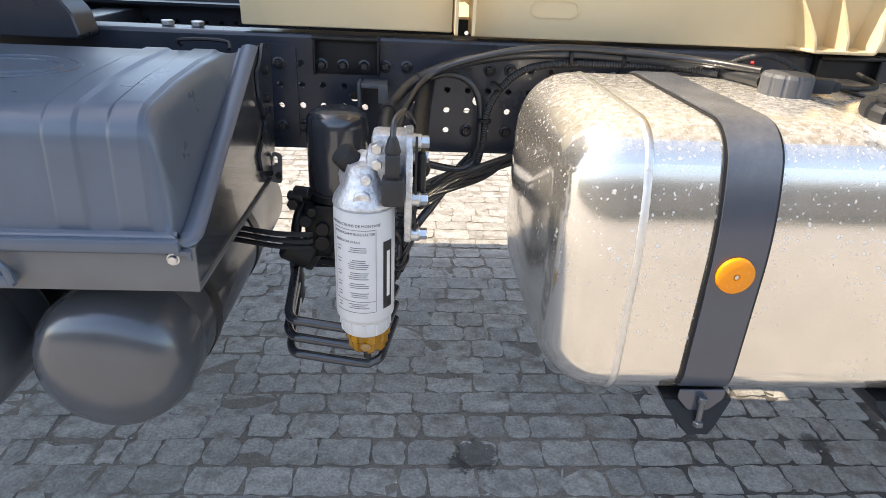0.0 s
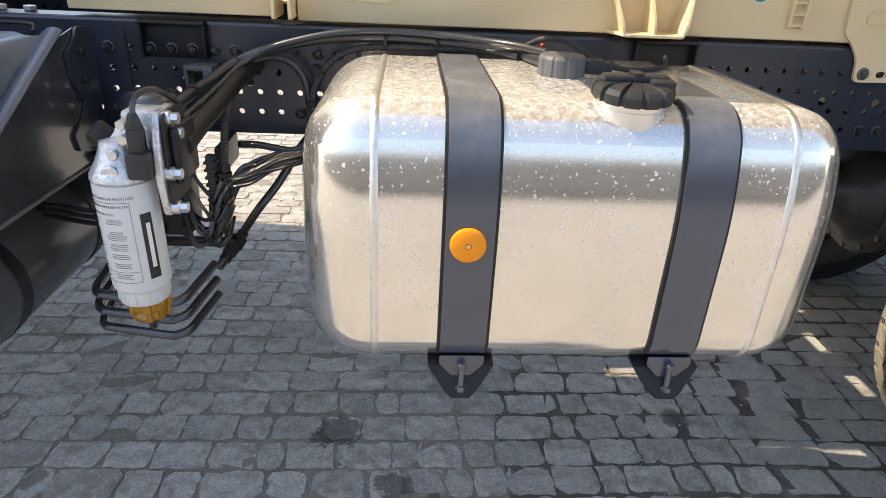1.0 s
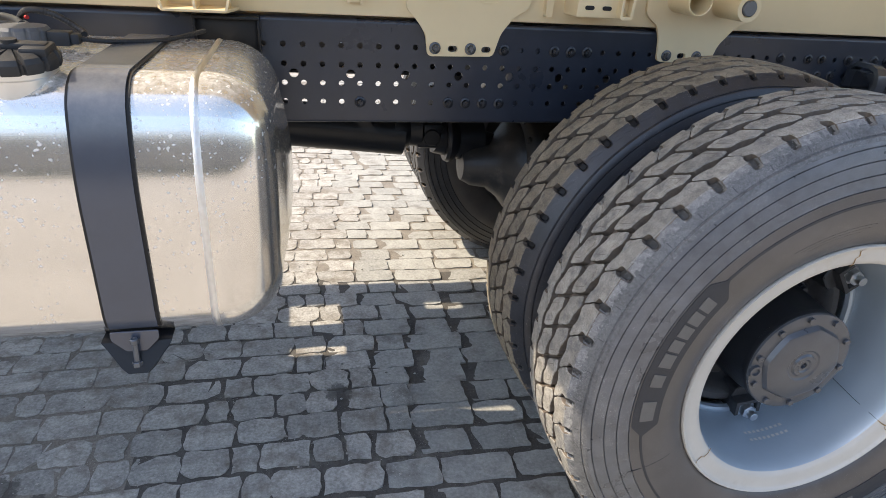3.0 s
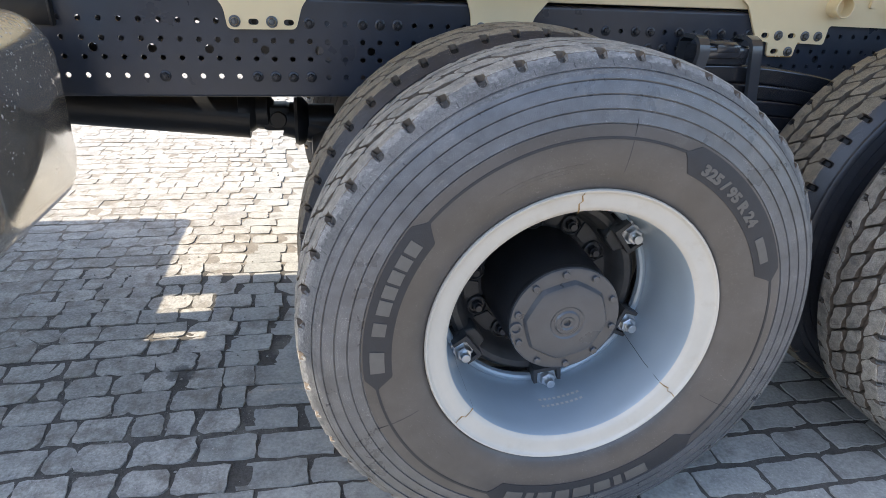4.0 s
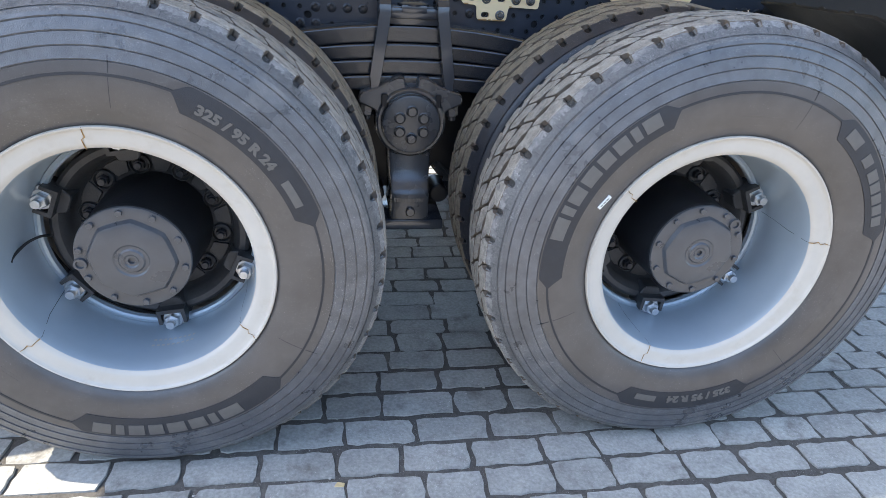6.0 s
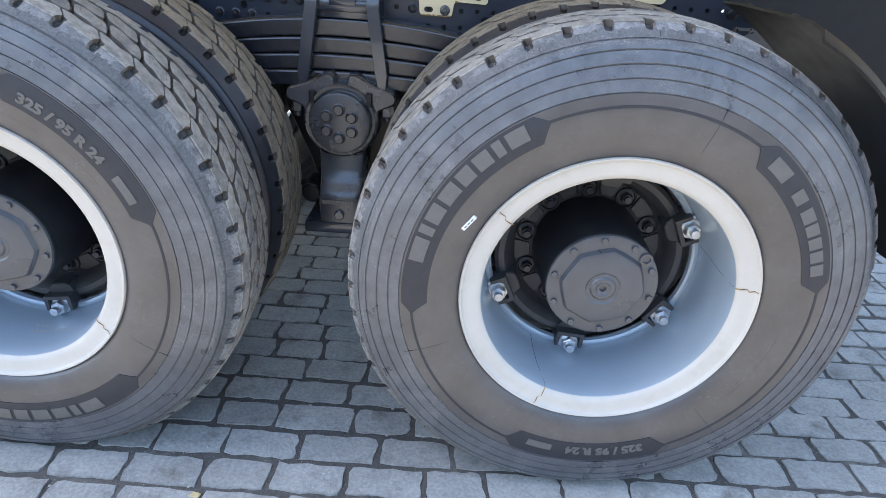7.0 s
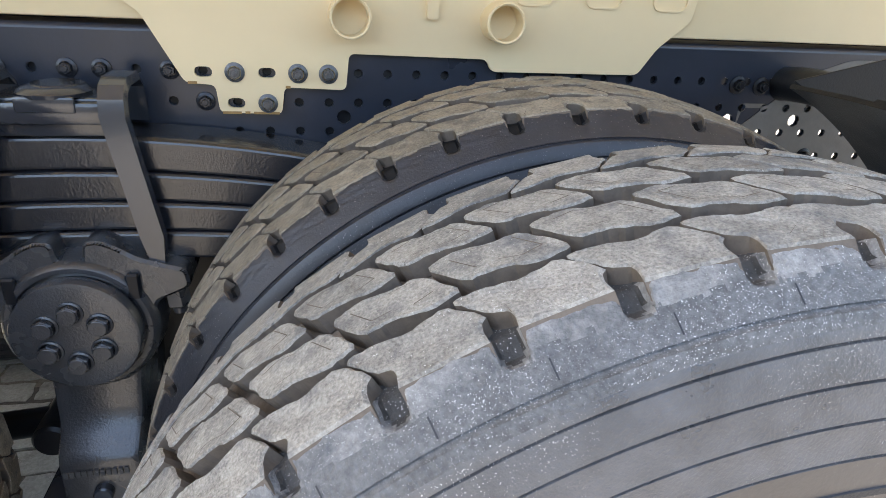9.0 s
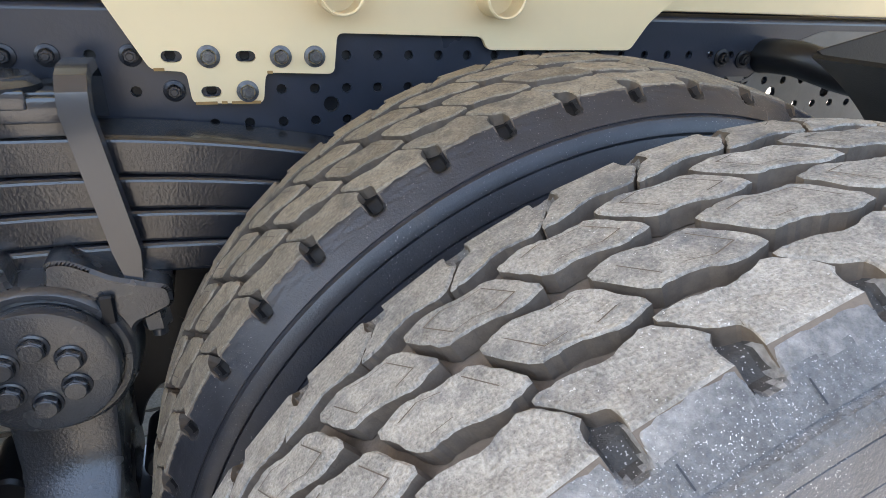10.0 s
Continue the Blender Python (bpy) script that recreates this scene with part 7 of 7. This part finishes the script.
hose("thick black fuel hose arching along the chassis rail", [(0.055, 1.54, 1.10), (0.040, 1.62, 1.10), (0.032, 1.75, 1.105), (0.048, 1.88, 1.115), (0.09, 1.95, 1.145), (0.175, 1.975, 1.178), (0.30, 1.975, 1.205), (0.43, 1.97, 1.213), (0.56, 1.96, 1.211), (0.72, 1.90, 1.204), (0.765, 1.80, 1.204), (0.775, 1.74, 1.205)], 0.0125, 0, M_HOSE, "hose", "fuel_hose", 14)
hose("black fuel return hose beside the thick hose", [(0.06, 1.56, 1.09), (0.06, 1.70, 1.09), (0.075, 1.86, 1.11), (0.12, 1.955, 1.155), (0.20, 1.96, 1.19), (0.34, 1.955, 1.222), (0.50, 1.95, 1.228), (0.70, 1.88, 1.222), (0.78, 1.76, 1.222)], 0.008, 0, M_HOSE, "hose", "fuel_hose", 12)
hose("black corrugated cable conduit along the tank top", [(0.245, 1.99, 0.93), (0.258, 1.985, 1.00), (0.262, 1.982, 1.07), (0.29, 1.975, 1.13), (0.34, 1.965, 1.175), (0.42, 1.96, 1.192), (0.55, 1.955, 1.195), (0.68, 1.92, 1.198), (0.74, 1.85, 1.20)], 0.0078, 0.0014, M_PLASTIC, "conduit", "cable_conduit", 10)
hose("black looped cable in front of the chassis rail", [(0.10, 1.99, 1.135), (0.16, 1.995, 1.155), (0.215, 1.995, 1.14), (0.245, 1.995, 1.09), (0.25, 1.995, 1.00), (0.24, 1.995, 0.945), (0.20, 1.99, 0.925), (0.12, 1.98, 0.94), (0.08, 1.95, 0.95)], 0.009, 0, M_HOSE, "cable", "cable", 12)
hose("black corrugated conduit hanging beside the filter", [(0.10, 1.93, 1.11), (0.106, 1.82, 1.09), (0.106, 1.765, 1.06), (0.096, 1.757, 0.96), (0.085, 1.757, 0.85), (0.065, 1.76, 0.80), (0.03, 1.79, 0.78)], 0.0075, 0.0013, M_PLASTIC, "conduit", "cable_conduit", 10)
hose("thin black cable from the sensor plug", [(0.057, 1.44, 1.15), (0.06, 1.455, 1.175), (0.075, 1.50, 1.178), (0.09, 1.56, 1.14)], 0.0048, 0, M_HOSE, "cable", "cable")
hose("black strut pipe below the chassis rail", [(0.240, 2.03, 0.952), (0.205, 2.045, 0.905), (0.148, 2.045, 0.815), (0.092, 2.01, 0.745), (0.052, 1.905, 0.690), (0.028, 1.84, 0.662)], 0.0115, 0, M_GLOSS, "pipe", "strut_pipe", 12)
rh = random.Random(8)
for i in range(9):
    dz = rh.uniform(-0.012, 0.012)
    hose("black cable in the bundle below the chassis rail", [(0.34 + rh.uniform(-0.02, 0.02), 2.0, 0.955 + dz), (0.24, 1.97 + rh.uniform(-0.02, 0.02), 0.93 + dz), (0.17, 1.92, 0.922 + rh.uniform(-0.015, 0.015)), (0.10, 1.87, 0.895 + rh.uniform(-0.02, 0.02)), (0.05 + rh.uniform(-0.02, 0.02), 1.83, 0.84 + rh.uniform(-0.05, 0.03))], rh.uniform(0.004, 0.0075), 0, M_HOSE, "cable", "cable", 8)
for i in range(8):
    a, b = rh.uniform(0.72, 0.98), rh.uniform(0.74, 0.95)
    hose("black air line looping round the valve block", [(DX + 0.05, DY - 0.04, a), (0.02 + rh.uniform(0, 0.04), 1.74 + rh.uniform(-0.03, 0.04), (a + b) / 2 + rh.uniform(-0.06, 0.02)), (0.07 + rh.uniform(-0.02, 0.02), 1.78, b), (0.075, 1.86, b + rh.uniform(0, 0.06))], rh.uniform(0.004, 0.0065), 0, M_HOSE, "air line", "air_line", 8)
for z in (0.86, 0.845, 0.83):
    hose("black air line running to the air tank", [(-0.12, 1.72, z), (-0.2, 1.74, z - 0.008), (-0.32, 1.78, z - 0.01), (-0.5, 1.8, z)], 0.006, 0, M_HOSE, "air line", "air_line", 8)
for p, ax in (((0.10, 1.958, 1.150), (0.6, 0.1, 0.6)), ((0.035, 1.80, 1.108), (0.1, 1, 0.1)), ((0.28, 1.972, 1.135), (0.4, -0.1, 0.7)), ((0.258, 1.985, 1.05), (0, 0, 1)), ((0.44, 1.96, 1.205), (1, 0, 0)), ((0.56, 1.957, 1.205), (1, 0, 0)), ((0.66, 1.935, 1.205), (1, -0.4, 0)), ((0.094, 1.757, 0.94), (0, 0, 1)), ((0.087, 1.757, 0.87), (0, 0, 1))):
    bm = bmesh.new()
    d = Vector(ax).normalized()
    cyl(bm, Vector(p) - d * 0.004, Vector(p) + d * 0.004, 0.0165, 16, bevel=0.001)
    tagged(part("cable_tie", bm, M_RUB), "black plastic cable tie round the hoses", "cable tie", "cable ties")
bm = bmesh.new()
hexa(bm, (0.062, 1.932, 0.703), (0.050, 1.900, 0.687), 0.021)
hexa(bm, (0.050, 1.900, 0.687), (0.042, 1.878, 0.678), 0.018)
cyl(bm, (0.068, 1.948, 0.711), (0.036, 1.862, 0.670), 0.0150, 18, bevel=0.002)
tagged(part("pipe_coupling", bm, M_BLACK), "black hexagonal coupling on the strut pipe", "pipe coupling")
bm = bmesh.new()
cyl(bm, (0.768, 1.80, 1.204), (0.782, 1.755, 1.206), 0.0115, 18, bevel=0.002)
tagged(part("hose_connector", bm, M_PAPER), "white plastic hose connector at the tank sender", "hose connector")
bm = bmesh.new()
cyl(bm, (0.775, 1.80, 1.232), (0.779, 1.796, 1.232), 0.004, 12)
tagged(part("connector_clip", bm, M_RED), "small red clip on the sender hoses", "clip")
hose("black corrugated conduit from the sender to the chassis rail", [(0.895, 1.70, 1.208), (0.95, 1.715, 1.202), (1.04, 1.78, 1.199), (1.10, 1.93, 1.199)], 0.0042, 0.001, M_PLASTIC, "conduit", "cable_conduit")
hose("black cable curling over the sender", [(0.74, 1.85, 1.215), (0.78, 1.80, 1.245), (0.83, 1.79, 1.24), (0.88, 1.77, 1.215), (0.895, 1.74, 1.21)], 0.006, 0.001, M_PLASTIC, "conduit", "cable_conduit")

rv = random.Random(33)
for i in range(7):
    z0 = 0.968 - 0.004 * i
    hose("black air line bundled under the chassis rail", [(0.345, 2.02, 0.962 + rv.uniform(-0.008, 0.01)), (0.27, 1.96, 0.935 + rv.uniform(-0.02, 0.01)), (0.19, 1.90 + rv.uniform(-0.02, 0.02), z0 - 0.03), (0.13, 1.84, z0 - 0.045 + rv.uniform(-0.012, 0.012)), (0.085, 1.79 + rv.uniform(-0.02, 0.02), z0 - 0.06), (0.07, 1.76, z0 - 0.09 + rv.uniform(-0.05, 0.02))], rv.uniform(0.0045, 0.0065), 0, M_HOSE, "air line", "air_line", 8)
for i in range(6):
    a0, zc_, rr0 = rv.uniform(0, 360), rv.uniform(0.80, 0.93), rv.uniform(0.035, 0.06)
    loop = [(0.078 + 0.02 * math.sin(radians(a0 + q * 30)), 1.77 + rr0 * math.cos(radians(a0 + q * 30)), zc_ + rr0 * math.sin(radians(a0 + q * 30))) for q in range(10)]
    hose("black cable looped beside the valve block", loop, rv.uniform(0.004, 0.006), 0, M_HOSE, "cable", "cable", 8)
bm = bmesh.new()
box(bm, 0.060, 0.078, 1.742, 1.764, 0.82, 0.985, 0.003)
for q in range(9):
    box(bm, 0.056, 0.082, 1.739, 1.767, 0.83 + 0.017 * q, 0.836 + 0.017 * q, 0.001)
tagged(part("cable_channel", bm, M_PLASTIC), "black slotted plastic cable channel beside the filter", "cable channel")


# ---- cobbles ----
def stone_mesh(seed, lx, ly, worn):
    rr = random.Random(seed)
    me = bpy.data.meshes.new("cobble")
    me.from_pydata(*stone_data(rr, lx, ly, worn))
    me.materials.append(M_WORN if worn else M_STONE)
    return me


def stone_data(rr, lx, ly, worn):
    """A flat-topped stone with a ragged, chipped outline, about 60 triangles, its top near z = 0."""
    nx, ny = min(7, max(4, round(lx / 0.026))), 4
    ring = [(-lx / 2 + lx * k / nx, -ly / 2) for k in range(nx)] + [(lx / 2, -ly / 2 + ly * k / ny) for k in range(ny)]
    ring += [(lx / 2 - lx * k / nx, ly / 2) for k in range(nx)] + [(-lx / 2, ly / 2 - ly * k / ny) for k in range(ny)]
    n = len(ring)
    corners = {0, nx, nx + ny, 2 * nx + ny}
    skew, cut = rr.uniform(-0.008, 0.008), (rr.uniform(0.003, 0.015) if worn else rr.uniform(0.002, 0.009))
    amp = 0.0062 if worn else 0.0046
    out = []
    for k, (x, y) in enumerate(ring):
        x, y = x + skew * y / ly + rr.uniform(-amp, amp * 0.7), y + rr.uniform(-amp, amp * 0.7)
        if k in corners:
            c = cut * rr.uniform(0.4, 1.0)
            x, y = x - math.copysign(c, x), y - math.copysign(c * 0.6, y)
        out.append((x, y))
    tilt = rr.uniform(-0.012, 0.012)
    vs = [(x * 1.015, y * 1.02, -0.014) for x, y in out]
    vs += [(x, y, rr.uniform(-0.0016, 0.0006) + tilt * y) for x, y in out]
    fs = [(k, (k + 1) % n, n + (k + 1) % n, n + k) for k in range(n)] + [tuple(range(n, 2 * n))]
    return vs, [], fs


rr = random.Random(11)
ROW = 0.108
variants = {}
joined_v, joined_f, joined_m = [], [], []
count = 0
y = STONES_Y0
row = 0
while y < STONES_Y1:
    x = STONES_X0 + rr.uniform(-0.15, 0.0)
    h = ROW * (1.0 + rr.uniform(-0.06, 0.06))
    while x < STONES_X1:
        if x < 1.6:
            L = rr.choice((0.08, 0.10, 0.12, 0.135, 0.15, 0.165, 0.185))
        else:
            L = rr.choice((0.165, 0.18, 0.19, 0.2, 0.21, 0.225))
        gap = rr.choice((0.000, 0.001, 0.003, 0.006, 0.010, 0.017)) if x < 1.7 else rr.choice((0.009, 0.012, 0.015, 0.019))
        cx, cyy = x + L / 2, y + h / 2
        wave = 0.010 * math.sin(1.1 * cx + 0.5 * row) + 0.006 * math.sin(2.7 * cx - 0.9 * row)
        cyy += wave
        zz = ground_z(cx) + rr.uniform(-0.002, 0.002)
        near = (1.05 < cyy < 1.75 and 0.9 < cx < 4.4) or (1.6 < cyy < 2.5 and -0.2 < cx < 1.5)
        if near and count < 300:
            key = (round(L, 3), rr.randrange(5), gap > 0.0105, cx < 1.55)
            if key not in variants:
                variants[key] = stone_mesh(len(variants) + 1, L - (0.015 if key[2] else 0.006), ROW - (0.014 if key[2] else 0.007), key[3])
            ob = new("cobble", variants[key])
            ob.parent = ground
            ob.location = (cx, cyy, zz)
            ob.rotation_euler = (rr.uniform(-0.014, 0.014), rr.uniform(-0.010, 0.010), rr.uniform(-0.03, 0.03))
            count += 1
        else:
            vs, _, fs = stone_data(rr, L - gap, h - gap * rr.uniform(0.6, 1.1), cx < 1.55)
            k = len(joined_v)
            tx, ty = rr.uniform(-0.012, 0.012), rr.uniform(-0.014, 0.014)
            joined_v += [(cx + a, cyy + b, zz + c + a * tx + b * ty) for a, b, c in vs]
            joined_f += [tuple(i + k for i in f) for f in fs]
            joined_m += [1 if cx < 1.55 else 0] * len(fs)
        x += L
    y += h
    row += 1
me = bpy.data.meshes.new("cobbles")
me.from_pydata(joined_v, [], joined_f)
me.materials.append(M_STONES)
me.materials.append(M_WORNS)
me.polygons.foreach_set("material_index", joined_m)
rest = new("cobbles", me)
rest.parent = ground
rest["kind"] = "stuff"

# loose grit in the joints
gv, gf = [], []
rg = random.Random(41)
for i in range(2600):
    gx, gy = rg.uniform(-0.9, 4.6), rg.uniform(0.95, 3.2)
    if gx > 1.7 and rg.random() < 0.6:
        continue
    r = rg.choice((0.0012, 0.0016, 0.0020, 0.0028, 0.0042))
    gz = ground_z(gx) + 0.0005
    k = len(gv)
    for a in range(5):
        q = 2 * math.pi * a / 5 + rg.uniform(-0.3, 0.3)
        gv.append((gx + r * 1.3 * math.cos(q), gy + r * math.sin(q), gz - r * 0.4))
    gv.append((gx + rg.uniform(-0.3, 0.3) * r, gy, gz + r * rg.uniform(0.5, 1.0)))
    gf += [(k + a, k + (a + 1) % 5, k + 5) for a in range(5)]
me = bpy.data.meshes.new("grit")
me.from_pydata(gv, [], gf)
me.materials.append(M_GRIT)
grit = new("grit", me)
grit.parent = ground
grit["kind"] = "stuff"
grit["label"] = "loose grit and small pebbles"
bm = bmesh.new()
prism(bm, round_poly([(-0.014, -0.006), (0.012, -0.009), (0.015, 0.005), (-0.006, 0.010)], 0.003), Matrix.Translation((2.90, 1.10, 0.001)) @ Matrix.Rotation(radians(-90), 4, "X"), 0.004, 0.001)
tagged(part("dry_leaf", bm, M_LEAF), "small pale yellow dry leaf on the cobbles", "leaf")
